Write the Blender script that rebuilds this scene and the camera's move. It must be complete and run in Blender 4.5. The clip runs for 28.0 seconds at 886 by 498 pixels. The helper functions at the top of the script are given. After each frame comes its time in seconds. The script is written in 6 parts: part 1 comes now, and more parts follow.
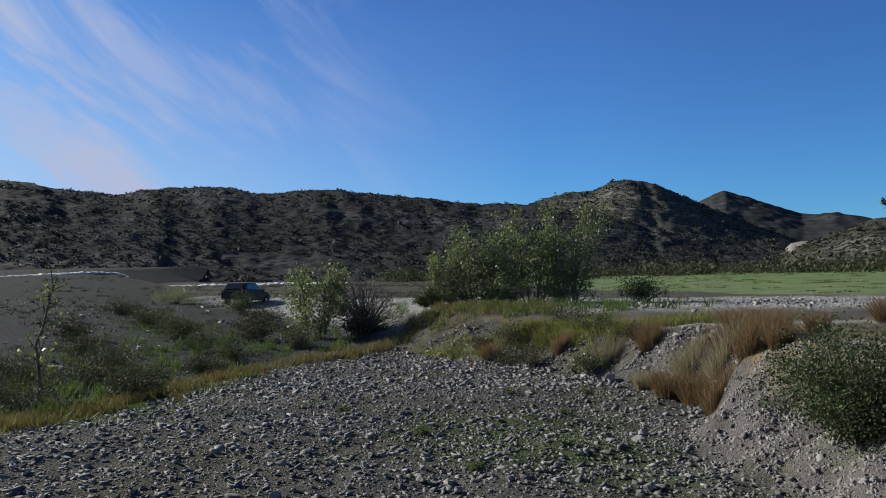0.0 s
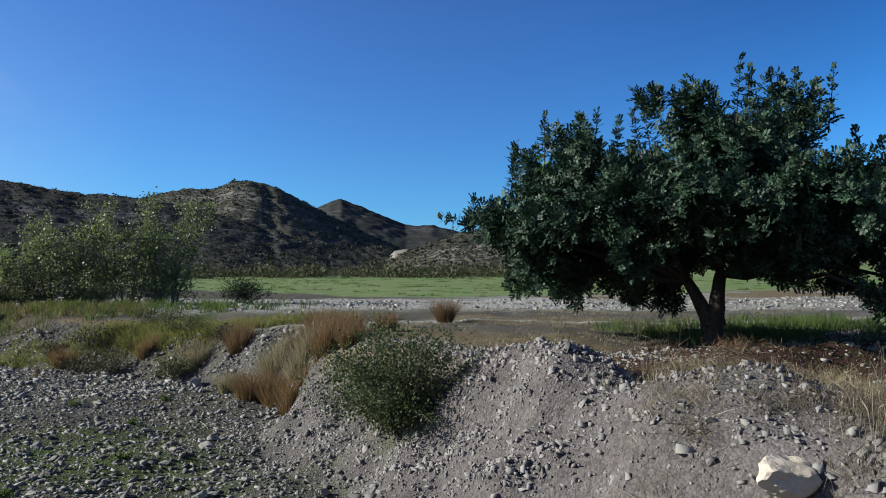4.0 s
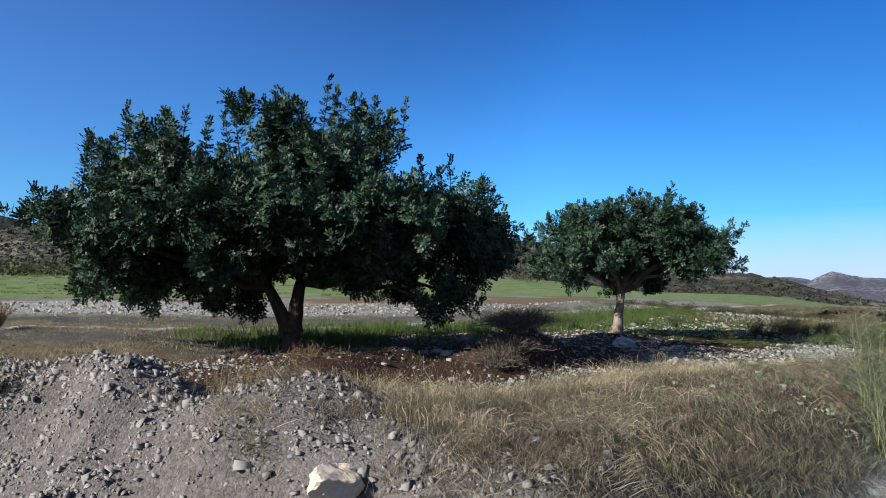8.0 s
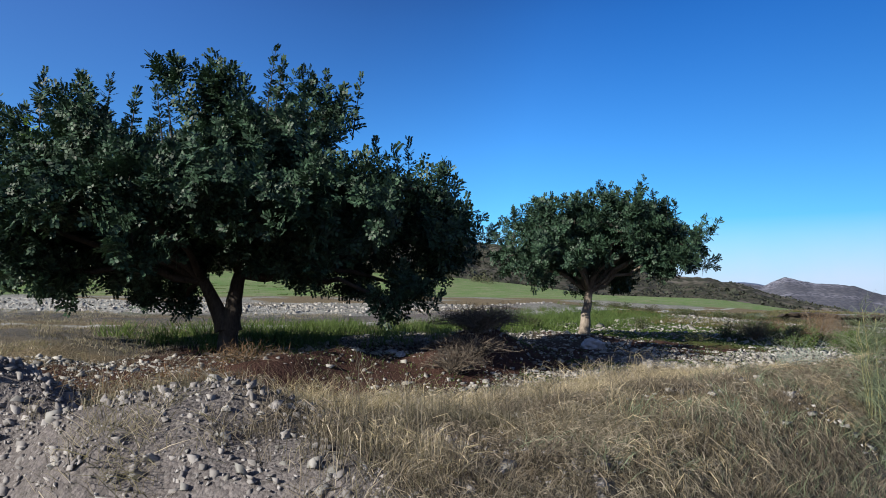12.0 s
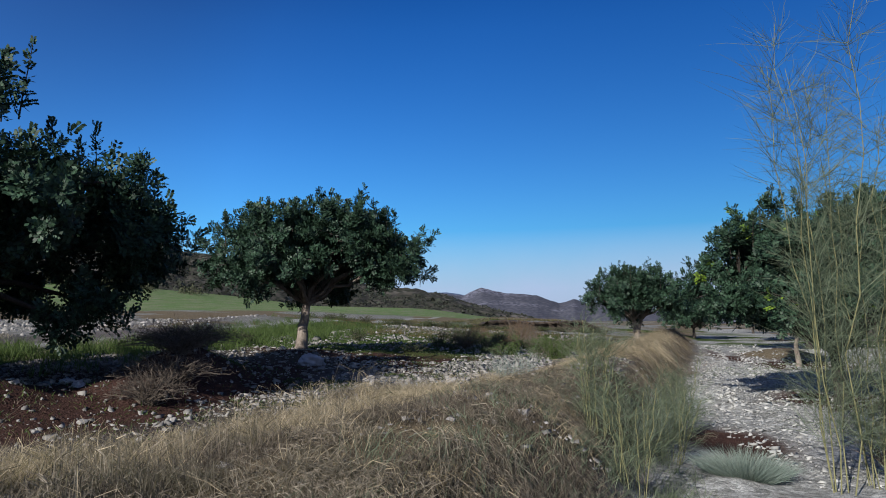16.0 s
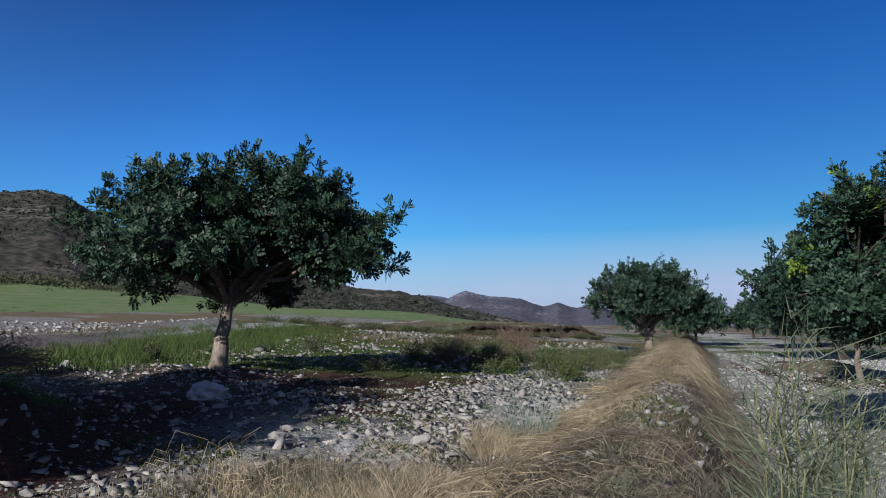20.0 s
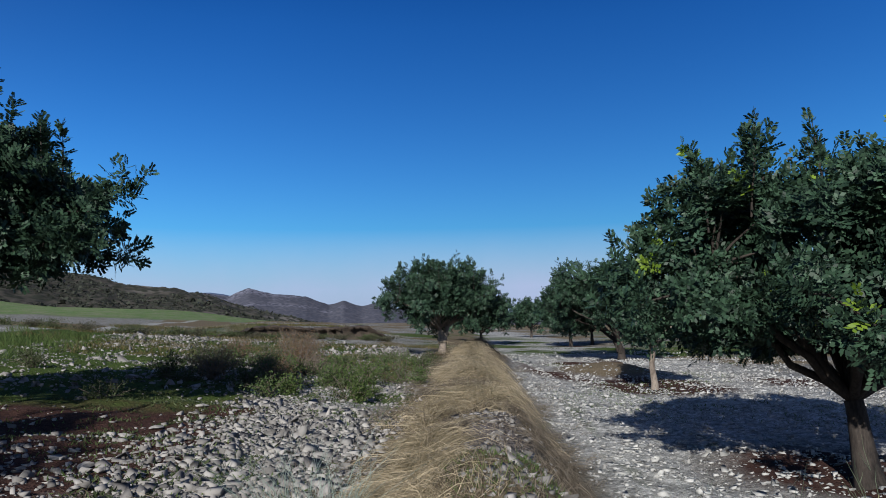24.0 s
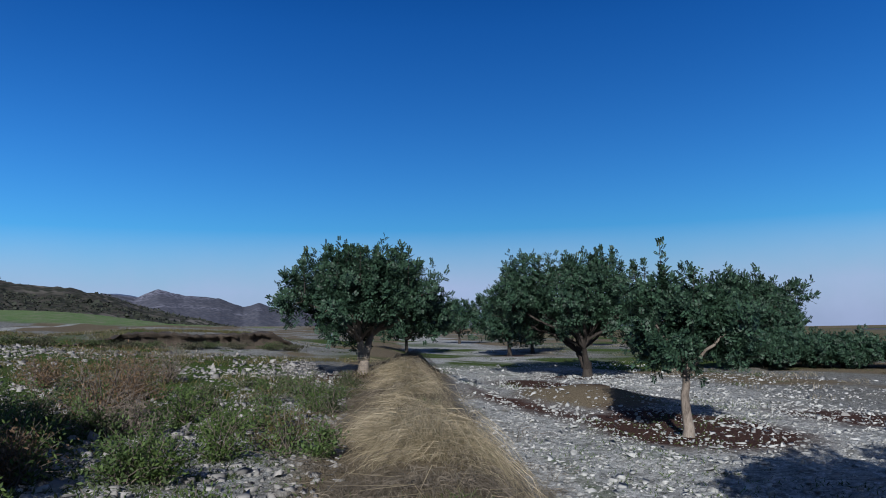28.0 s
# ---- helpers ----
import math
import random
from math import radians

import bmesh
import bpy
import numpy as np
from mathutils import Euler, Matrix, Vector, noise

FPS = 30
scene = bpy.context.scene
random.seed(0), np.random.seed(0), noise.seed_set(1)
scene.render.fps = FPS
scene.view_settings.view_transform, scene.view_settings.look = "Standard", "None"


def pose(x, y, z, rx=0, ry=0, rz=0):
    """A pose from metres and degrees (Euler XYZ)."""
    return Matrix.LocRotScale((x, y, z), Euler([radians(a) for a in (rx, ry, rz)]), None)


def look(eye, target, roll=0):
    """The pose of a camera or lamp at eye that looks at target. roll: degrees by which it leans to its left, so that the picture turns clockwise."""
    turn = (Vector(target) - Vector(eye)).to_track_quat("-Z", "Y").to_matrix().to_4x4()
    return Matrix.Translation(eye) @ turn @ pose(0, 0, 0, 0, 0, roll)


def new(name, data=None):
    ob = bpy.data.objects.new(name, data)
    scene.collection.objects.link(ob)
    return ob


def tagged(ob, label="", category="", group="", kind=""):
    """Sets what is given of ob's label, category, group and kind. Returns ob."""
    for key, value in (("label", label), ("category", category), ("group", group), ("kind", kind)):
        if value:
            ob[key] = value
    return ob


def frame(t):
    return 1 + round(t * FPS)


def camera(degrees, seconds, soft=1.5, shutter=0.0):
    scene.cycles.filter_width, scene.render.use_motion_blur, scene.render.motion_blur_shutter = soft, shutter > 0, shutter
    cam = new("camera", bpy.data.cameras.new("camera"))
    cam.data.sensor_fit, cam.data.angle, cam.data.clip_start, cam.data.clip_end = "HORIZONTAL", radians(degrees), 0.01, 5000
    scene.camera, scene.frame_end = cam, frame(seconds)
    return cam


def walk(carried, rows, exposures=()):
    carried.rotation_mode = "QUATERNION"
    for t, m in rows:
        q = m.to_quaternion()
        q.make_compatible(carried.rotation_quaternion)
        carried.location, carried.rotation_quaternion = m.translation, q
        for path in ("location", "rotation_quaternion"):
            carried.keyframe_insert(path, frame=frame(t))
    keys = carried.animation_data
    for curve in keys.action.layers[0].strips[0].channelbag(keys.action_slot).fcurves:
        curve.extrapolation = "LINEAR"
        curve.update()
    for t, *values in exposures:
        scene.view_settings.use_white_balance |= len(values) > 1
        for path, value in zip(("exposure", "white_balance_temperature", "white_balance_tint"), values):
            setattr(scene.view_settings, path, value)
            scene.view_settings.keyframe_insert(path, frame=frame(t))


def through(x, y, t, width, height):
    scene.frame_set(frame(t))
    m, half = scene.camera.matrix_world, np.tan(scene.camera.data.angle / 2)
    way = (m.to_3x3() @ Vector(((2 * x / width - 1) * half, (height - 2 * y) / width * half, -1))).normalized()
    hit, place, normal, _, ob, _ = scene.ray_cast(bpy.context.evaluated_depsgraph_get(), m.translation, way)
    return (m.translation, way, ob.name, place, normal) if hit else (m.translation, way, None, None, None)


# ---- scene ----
cam = camera(62.2, 28.0, soft=0.95)
# the camera opens up and closes down as it turns from the sun
EXPOSURES = [(0, 0.56, 6640, 8), (3, 0.70, 6560, 6), (6, 1.03, 6580, 6), (8, 1.02, 6680, 9), (13, 0.97, 6740, 10), (16, 0.50, 6360, 13), (22, 0.44, 6280, 14), (25, 0.37, 6250, 12), (28, 0.27, 6000, 12)]
PATH = [
    (0, (-0.78, -0.081, 2.1), (-0.82, 1.911, 2.276), -0.4),
    (0.5, (-0.719, -0.081, 2.074), (-0.755, 1.911, 2.252), -0.3),
    (1, (-0.649, -0.095, 2.056), (-0.674, 1.896, 2.236), -0.2),
    (1.5, (-0.508, -0.078, 2.049), (-0.53, 1.914, 2.231), -0.2),
    (2, (-0.366, -0.029, 2.06), (-0.317, 1.962, 2.242), -0.2),
    (2.5, (-0.258, 0.049, 2.058), (0.062, 2.015, 2.238), -0.2),
    (3, (-0.185, 0.039, 2.063), (0.547, 1.891, 2.238), -0.3),
    (3.5, (-0.13, 0.03, 2.08), (0.75, 1.819, 2.252), -0.5),
    (5.5, (-0.064, -0.09, 2.144), (1.105, 1.523, 2.319), -0.1),
    (6, (0.017, -0.093, 2.151), (1.343, 1.395, 2.325), -0.1),
    (6.5, (0.075, -0.105, 2.16), (1.569, 1.214, 2.333), -0.2),
    (7, (0.103, -0.084, 2.179), (1.728, 1.069, 2.348), -0.2),
    (7.5, (0.112, -0.03, 2.176), (1.795, 1.038, 2.347), -0.3),
    (8, (0.11, 0.001, 2.168), (1.819, 1.025, 2.341), -0.2),
    (8.5, (0.12, 0.019, 2.161), (1.846, 1.014, 2.334), -0.1),
    (9, (0.141, 0.024, 2.15), (1.878, 1.0, 2.323), -0.0),
    (9.5, (0.134, 0.011, 2.138), (1.878, 0.974, 2.313), 0.0),
    (10, (0.104, 0.001, 2.13), (1.852, 0.956, 2.306), 0.1),
    (10.5, (0.089, -0.027, 2.119), (1.84, 0.923, 2.296), 0.2),
    (11, (0.141, -0.012, 2.07), (1.895, 0.933, 2.248), 0.2),
    (11.5, (0.593, 0.236, 2.044), (2.349, 1.176, 2.222), 0.2),
    (12, (1.245, 0.562, 2.081), (3.004, 1.496, 2.26), 0.2),
    (12.5, (1.733, 0.765, 2.157), (3.5, 1.685, 2.337), 0.2),
    (13, (1.85, 0.751, 2.139), (3.684, 1.529, 2.318), 0.3),
    (13.5, (1.856, 0.686, 2.144), (3.786, 1.181, 2.319), 0.2),
    (15.5, (2.238, 0.961, 1.968), (4.215, 1.182, 2.172), -1.1),
    (16, (2.21, 0.944, 2.143), (4.19, 1.148, 2.346), -1.1),
    (16.5, (2.294, 0.917, 2.175), (4.274, 1.113, 2.378), -1.1),
    (17, (2.823, 0.954, 2.195), (4.804, 1.143, 2.4), -1.1),
    (17.5, (3.481, 0.969, 2.199), (5.461, 1.153, 2.405), -1.1),
    (18, (4.185, 1.009, 2.194), (6.166, 1.189, 2.4), -1.0),
    (18.5, (4.915, 1.067, 2.196), (6.896, 1.242, 2.402), -1.1),
    (19, (5.694, 1.131, 2.199), (7.676, 1.301, 2.406), -1.0),
    (19.5, (6.504, 1.213, 2.22), (8.486, 1.378, 2.428), -0.9),
    (20, (7.277, 1.3, 2.253), (9.259, 1.461, 2.463), -0.9),
    (20.5, (7.792, 1.345, 2.223), (9.775, 1.502, 2.434), -0.9),
    (21, (8.25, 1.392, 2.221), (10.233, 1.548, 2.432), -0.8),
    (21.5, (8.525, 1.415, 2.208), (10.512, 1.504, 2.418), -0.8),
    (22, (8.751, 1.415, 2.227), (10.74, 1.383, 2.434), -0.9),
    (22.5, (8.959, 1.38, 2.279), (10.934, 1.137, 2.481), -0.9),
    (24.5, (10.915, 1.086, 2.458), (12.861, 0.666, 2.654), -1.2),
    (25, (11.81, 0.908, 2.484), (13.753, 0.476, 2.683), -1.2),
    (25.5, (12.808, 0.692, 2.508), (14.749, 0.253, 2.707), -1.1),
    (26, (13.922, 0.474, 2.554), (15.862, 0.029, 2.75), -0.9),
    (26.5, (15.13, 0.292, 2.536), (17.067, -0.163, 2.738), -0.9),
    (27, (16.203, 0.046, 2.562), (18.139, -0.413, 2.768), -1.1),
    (27.5, (16.954, -0.099, 2.575), (18.884, -0.582, 2.777), -0.9),
    (28, (17.423, -0.204, 2.555), (19.313, -0.827, 2.754), -1.0),
]
walk(cam, [(t, look(eye, target, roll)) for t, eye, target, roll in PATH], EXPOSURES)


# ---- world and sun ----
SUN_FROM = Vector((-0.90, 0.43, 0.0)).normalized()
SUN_HEIGHT = radians(25)


class Nodes:
    """A small writer of node trees."""

    def __init__(self, tree):
        self.t = tree
        tree.nodes.clear()

    def add(self, kind, inputs=None, **props):
        n = self.t.nodes.new(kind)
        for k, v in props.items():
            if k == "operation":
                n.operation = v
            elif k == "blend":
                n.blend_type = v
            elif k == "dtype":
                n.data_type = v
            elif k == "attr":
                n.attribute_name = v
            elif k == "feature":
                n.feature = v
            elif k == "clamp":
                n.use_clamp = v
        for k, v in (inputs or {}).items():
            if isinstance(v, bpy.types.NodeSocket):
                self.t.links.new(v, n.inputs[k])
            else:
                n.inputs[k].default_value = v
        return n

    def math(self, op, a, b=0.0, clamp=False):
        return self.add("ShaderNodeMath", {0: a, 1: b}, operation=op, clamp=clamp).outputs[0]

    def mix(self, fac, a, b, blend="MIX"):
        n = self.add("ShaderNodeMix", dtype="RGBA", blend=blend)
        for sock, v in ((n.inputs[0], fac), (n.inputs[6], a), (n.inputs[7], b)):
            if isinstance(v, bpy.types.NodeSocket):
                self.t.links.new(v, sock)
            else:
                sock.default_value = v
        return n.outputs[2]

    def ramp(self, x, lo, hi):
        n = self.add("ShaderNodeMapRange", {0: x, 1: lo, 2: hi, 3: 0.0, 4: 1.0})
        return n.outputs[0]

    def noise(self, vec, scale, detail=4.0, rough=0.55):
        return self.add("ShaderNodeTexNoise", {"Vector": vec, "Scale": scale, "Detail": detail, "Roughness": rough}).outputs[0]


world = bpy.data.worlds.new("sky")
scene.world = world
world.use_nodes = True
W = Nodes(world.node_tree)
sky = W.add("ShaderNodeTexSky")
sky.sky_type, sky.sun_disc = "NISHITA", False
sky.sun_elevation, sky.sun_rotation = SUN_HEIGHT, math.atan2(SUN_FROM.x, SUN_FROM.y)
sky.altitude, sky.air_density, sky.dust_density, sky.ozone_density = 300.0, 1.0, 1.2, 3.0
coord = W.add("ShaderNodeTexCoord").outputs["Generated"]
split = W.add("ShaderNodeSeparateXYZ", {0: coord})
# a clear sky is brighter on the sun's side
bearing = W.math("ADD", W.math("MULTIPLY", split.outputs["X"], SUN_FROM.x), W.math("MULTIPLY", split.outputs["Y"], SUN_FROM.y))
# thin cirrus: slanting streaks high in the north-west, and a pale band low over the far plain
az = W.math("ARCTAN2", split.outputs["X"], split.outputs["Y"])
flat = W.add("ShaderNodeCombineXYZ", {0: az, 1: split.outputs["Z"], 2: 0.0}).outputs[0]
warp = W.noise(flat, 3.0, 6.0, 0.6)
slant = W.add("ShaderNodeCombineXYZ", {0: W.math("ADD", W.math("MULTIPLY", az, 1.6), W.math("MULTIPLY", split.outputs["Z"], -1.3)), 1: W.math("ADD", W.math("MULTIPLY", split.outputs["Z"], 7.0), W.math("MULTIPLY", az, 4.6)), 2: 0.37}).outputs[0]
wisp = W.add("ShaderNodeTexNoise", {"Vector": slant, "Scale": 1.7, "Detail": 9.0, "Roughness": 0.58, "Distortion": 0.7}).outputs[0]
west = W.ramp(W.math("MULTIPLY", az, -1.0), 0.02, 0.55)
cirrus = W.math("MULTIPLY", W.math("MULTIPLY", W.ramp(wisp, 0.46, 0.74), west), 0.85)
murk = W.math("MULTIPLY", W.math("MULTIPLY", W.ramp(W.math("MULTIPLY", az, -1.0), -0.1, 0.65), W.ramp(split.outputs["Z"], 0.40, 0.08)), W.math("ADD", 0.52, W.math("MULTIPLY", warp, 0.4)))
low = W.math("MULTIPLY", W.math("MULTIPLY", W.ramp(split.outputs["Z"], 0.125, 0.045), W.ramp(bearing, 0.15, -0.75)), W.math("ADD", 0.62, W.math("MULTIPLY", W.ramp(warp, 0.3, 0.65), 0.38)))
haze = W.math("MULTIPLY", W.ramp(bearing, -0.75, 0.7), 0.12)
cloud = W.math("ADD", W.math("ADD", cirrus, W.math("ADD", haze, murk)), W.math("MULTIPLY", low, 0.9), clamp=True)
tone = W.add("ShaderNodeGamma", {0: W.mix(1.0, sky.outputs[0], (0.130, 0.222, 0.262, 1), "MULTIPLY"), 1: 1.5}).outputs[0]
glow = W.math("ADD", W.math("SUBTRACT", 8.7, W.math("MULTIPLY", W.ramp(bearing, 0.25, 1.0), 4.2)), W.math("MULTIPLY", W.ramp(W.math("MULTIPLY", bearing, -1.0), 0.66, 1.0), -4.3))
# and darkest at right angles to it and a little beyond
dusk = W.math("MULTIPLY", W.ramp(W.math("ABSOLUTE", W.math("ADD", bearing, 0.52)), 0.30, 0.05), W.ramp(split.outputs["Z"], 0.22, 0.42))
glow = W.math("MULTIPLY", glow, W.math("SUBTRACT", 1.0, W.math("MULTIPLY", dusk, 0.24)))
tone = W.add("ShaderNodeVectorMath", {0: tone, 1: W.add("ShaderNodeCombineXYZ", {0: glow, 1: glow, 2: glow}).outputs[0]}, operation="MULTIPLY").outputs[0]
tone = W.mix(1.0, tone, W.mix(W.ramp(split.outputs["Z"], 0.10, 0.44), W.mix(W.ramp(split.outputs["Z"], -0.02, 0.13), (0.96, 0.84, 0.83, 1), (0.95, 0.89, 0.86, 1)), (0.37, 0.69, 0.88, 1)), "MULTIPLY")
# the blue deepens towards the zenith
tone = W.mix(1.0, tone, W.mix(W.ramp(split.outputs["Z"], 0.38, 0.85), (1, 1, 1, 1), (0.36, 0.40, 0.46, 1)), "MULTIPLY")
veil = W.mix(cloud, tone, W.mix(W.ramp(bearing, -0.3, 0.5), (7.4, 8.5, 12.2, 1), (6.4, 7.3, 10.6, 1)))
back = W.add("ShaderNodeBackground", {"Color": veil, "Strength": 0.0465})
W.add("ShaderNodeOutputWorld", {"Surface": back.outputs[0]})

sun_data = bpy.data.lights.new("sun", "SUN")
sun_data.energy, sun_data.angle, sun_data.color = 5.7, radians(0.53), (1.0, 0.935, 0.85)
sun = new("sun", sun_data)
sun.matrix_world = look(SUN_FROM * 60 * math.cos(SUN_HEIGHT) + Vector((0, 0, 60 * math.sin(SUN_HEIGHT))), (0, 0, 0))


# ---- materials ----
def material(name, rough=0.9, spec=0.3):
    m = bpy.data.materials.new(name)
    m.use_nodes = True
    n = Nodes(m.node_tree)
    b = n.add("ShaderNodeBsdfPrincipled", {"Roughness": rough, "Specular IOR Level": spec})
    n.add("ShaderNodeOutputMaterial", {"Surface": b.outputs[0]})
    return m, n, b


def link(n, a, b, key):
    n.t.links.new(a, b.inputs[key])


def bump(n, b, height, strength, distance=0.02):
    k = n.add("ShaderNodeBump", {"Height": height, "Strength": strength, "Distance": distance})
    n.t.links.new(k.outputs[0], b.inputs["Normal"])


def pos(n):
    return n.add("ShaderNodeNewGeometry").outputs["Position"]


def island(n):
    return n.add("ShaderNodeNewGeometry").outputs["Random Per Island"]


def leaf_material(name, dark, light, rough=0.45, through=0.25, spec=0.4, contrast=1.0, patch=None, size=1.3):
    """Leaves: two tones from leaf to leaf, some light passing through. patch: a third colour in whole drifts of that size."""
    m, n, b = material(name, rough, spec)
    shade = n.math("POWER", island(n), contrast)
    col = n.mix(shade, (*dark, 1), (*light, 1))
    if patch:
        drift = n.ramp(n.noise(pos(n), size, 4.0, 0.6), 0.44, 0.62)
        col = n.mix(n.math("MULTIPLY", drift, 0.8), col, n.mix(shade, (patch[0] * 0.35, patch[1] * 0.35, patch[2] * 0.35, 1), (*patch, 1)))
    link(n, col, b, "Base Color")
    t = n.add("ShaderNodeBsdfTranslucent", {"Color": n.mix(0.5, col, (light[0] * 1.5, light[1] * 1.6, light[2], 1))})
    mixer = n.add("ShaderNodeMixShader", {0: through, 1: b.outputs[0], 2: t.outputs[0]})
    out = [k for k in n.t.nodes if k.type == "OUTPUT_MATERIAL"][0]
    n.t.links.new(mixer.outputs[0], out.inputs[0])
    return m


def mottled(name, a, c, scale, rough=0.9, strength=0.5, distance=0.02):
    """Two tones by noise at two scales with a fine relief."""
    m, n, b = material(name, rough)
    p = pos(n)
    big, fine = n.noise(p, scale), n.noise(p, scale * 9, 6.0, 0.7)
    f = n.ramp(n.math("ADD", n.math("MULTIPLY", big, 0.6), n.math("MULTIPLY", fine, 0.4)), 0.35, 0.65)
    link(n, n.mix(f, (*a, 1), (*c, 1)), b, "Base Color")
    bump(n, b, fine, strength, distance)
    return m


def ground_material():
    m, n, b = material("earth_and_gravel", 1.0, 0.02)
    p = pos(n)
    za = n.add("ShaderNodeAttribute", attr="zone_a")
    zb = n.add("ShaderNodeAttribute", attr="zone_b")
    a, c = n.add("ShaderNodeSeparateColor", {0: za.outputs["Color"]}), n.add("ShaderNodeSeparateColor", {0: zb.outputs["Color"]})
    green, mulch, field = a.outputs[0], a.outputs[1], a.outputs[2]
    pale, dry, dirt = c.outputs[0], c.outputs[1], c.outputs[2]
    n1, n2, n3 = n.noise(p, 0.35, 5.0), n.noise(p, 2.6, 6.0, 0.65), n.noise(p, 22.0, 5.0, 0.7)
    cell = n.add("ShaderNodeTexVoronoi", {"Vector": p, "Scale": 13.0, "Randomness": 1.0})
    cell2 = n.add("ShaderNodeTexVoronoi", {"Vector": p, "Scale": 38.0, "Randomness": 1.0})
    shade = n.add("ShaderNodeSeparateColor", {0: cell.outputs["Color"]}).outputs[0]
    shade2 = n.add("ShaderNodeSeparateColor", {0: cell2.outputs["Color"]}).outputs[1]
    gravel = n.mix(shade, (0.024, 0.026, 0.027, 1), (0.085, 0.088, 0.088, 1))
    gravel = n.mix(0.45, gravel, n.mix(shade2, (0.030, 0.031, 0.030, 1), (0.13, 0.131, 0.127, 1)))
    gravel = n.mix(n.ramp(n1, 0.35, 0.7), gravel, (0.072, 0.066, 0.047, 1))
    col = n.mix(n.math("MULTIPLY", pale, n.ramp(n2, 0.2, 0.55)), gravel, n.mix(shade, (0.185, 0.192, 0.182, 1), (0.40, 0.41, 0.39, 1)))
    col = n.mix(n.math("MULTIPLY", dirt, n.ramp(n3, 0.1, 0.5)), col, n.mix(n2, (0.047, 0.0435, 0.044, 1), (0.143, 0.131, 0.130, 1)))
    col = n.mix(n.ramp(n.math("MULTIPLY", dry, n.math("ADD", n2, 0.45)), 0.35, 0.6), col, n.mix(n3, (0.065, 0.052, 0.034, 1), (0.18, 0.15, 0.10, 1)))
    # mulch colour; beside the near tree it also stands in for deep shade
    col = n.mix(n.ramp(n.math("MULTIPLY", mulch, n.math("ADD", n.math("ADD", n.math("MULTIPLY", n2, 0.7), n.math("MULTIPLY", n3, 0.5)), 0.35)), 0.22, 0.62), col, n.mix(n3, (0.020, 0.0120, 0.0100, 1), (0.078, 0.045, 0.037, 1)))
    col = n.mix(n.ramp(n.math("MULTIPLY", green, n.math("ADD", n2, 0.5)), 0.42, 0.72), col, n.mix(n3, (0.024, 0.038, 0.012, 1), (0.07, 0.105, 0.028, 1)))
    rows = n.noise(n.add("ShaderNodeVectorMath", {0: p, 1: (0.10, 0.55, 0.0)}, operation="MULTIPLY").outputs[0], 1.0, 4.0, 0.7)
    crop = n.mix(n.ramp(n1, 0.3, 0.7), (0.072, 0.150, 0.043, 1), n.mix(n2, (0.108, 0.148, 0.066, 1), (0.185, 0.188, 0.118, 1)))
    crop = n.mix(n.ramp(rows, 0.50, 0.72), crop, n.mix(n2, (0.13, 0.13, 0.086, 1), (0.24, 0.23, 0.175, 1)))
    col = n.mix(field, col, crop)
    # far flat: gravel painted darker for the stones' own shade
    col = n.mix(n.math("MULTIPLY", za.outputs["Alpha"], n.ramp(n2, 0.05, 0.4)), col, n.mix(shade, (0.022, 0.024, 0.027, 1), (0.058, 0.060, 0.064, 1)))
    grain = n.math("ADD", n.math("MULTIPLY", n.noise(p, 70.0, 5.0, 0.75), 1.5), n.math("MULTIPLY", shade2, 0.5))
    grain = n.math("MAXIMUM", n.math("SUBTRACT", grain, 0.05), 0.25)
    col = n.mix(1.0, col, n.add("ShaderNodeCombineColor", {0: grain, 1: grain, 2: grain}).outputs[0], "MULTIPLY")
    link(n, col, b, "Base Color")
    rocky = n.math("SUBTRACT", 1.0, n.math("MULTIPLY", cell.outputs["Distance"], 3.0))
    h = n.math("ADD", n.math("MULTIPLY", rocky, 0.16), n.math("ADD", n.math("MULTIPLY", n3, 0.9), n.math("MULTIPLY", cell2.outputs["Distance"], -0.5)))
    bump(n, b, h, 0.8, 0.03)
    return m


def hill_material(name, base, scrub, bare, size):
    m, n, b = material(name, 1.0, 0.02)
    p = pos(n)
    n1, n2 = n.noise(p, 0.012 * size, 5.0), n.noise(p, 0.11 * size, 6.0, 0.7)
    spots = n.add("ShaderNodeTexVoronoi", {"Vector": p, "Scale": 0.28 * size}).outputs["Distance"]
    layers = n.noise(n.add("ShaderNodeVectorMath", {0: p, 1: (0.25, 0.25, 3.0)}, operation="MULTIPLY").outputs[0], 0.035 * size, 4.0)
    col = n.mix(n.ramp(n2, 0.35, 0.65), (*base, 1), (*bare, 1))
    col = n.mix(n.ramp(n.math("ADD", layers, n.math("MULTIPLY", n1, 0.4)), 0.72, 0.86), col, (bare[0] * 1.9, bare[1] * 1.9, bare[2] * 2.0, 1))
    col = n.mix(n.ramp(spots, 0.62, 0.38), col, (*scrub, 1))
    link(n, col, b, "Base Color")
    bump(n, b, n.math("ADD", n2, n.math("MULTIPLY", spots, -0.8)), 0.4, 0.7)
    return m


def bark_material(name, a, c):
    m, n, b = material(name, 0.9, 0.2)
    p = n.add("ShaderNodeVectorMath", {0: pos(n), 1: (1.0, 1.0, 0.28)}, operation="MULTIPLY").outputs[0]
    v, w = n.noise(p, 34.0, 6.0, 0.7), n.noise(p, 5.0, 4.0)
    link(n, n.mix(n.ramp(n.math("ADD", n.math("MULTIPLY", v, 0.6), n.math("MULTIPLY", w, 0.4)), 0.38, 0.62), (*a, 1), (*c, 1)), b, "Base Color")
    bump(n, b, v, 0.8, 0.015)
    return m


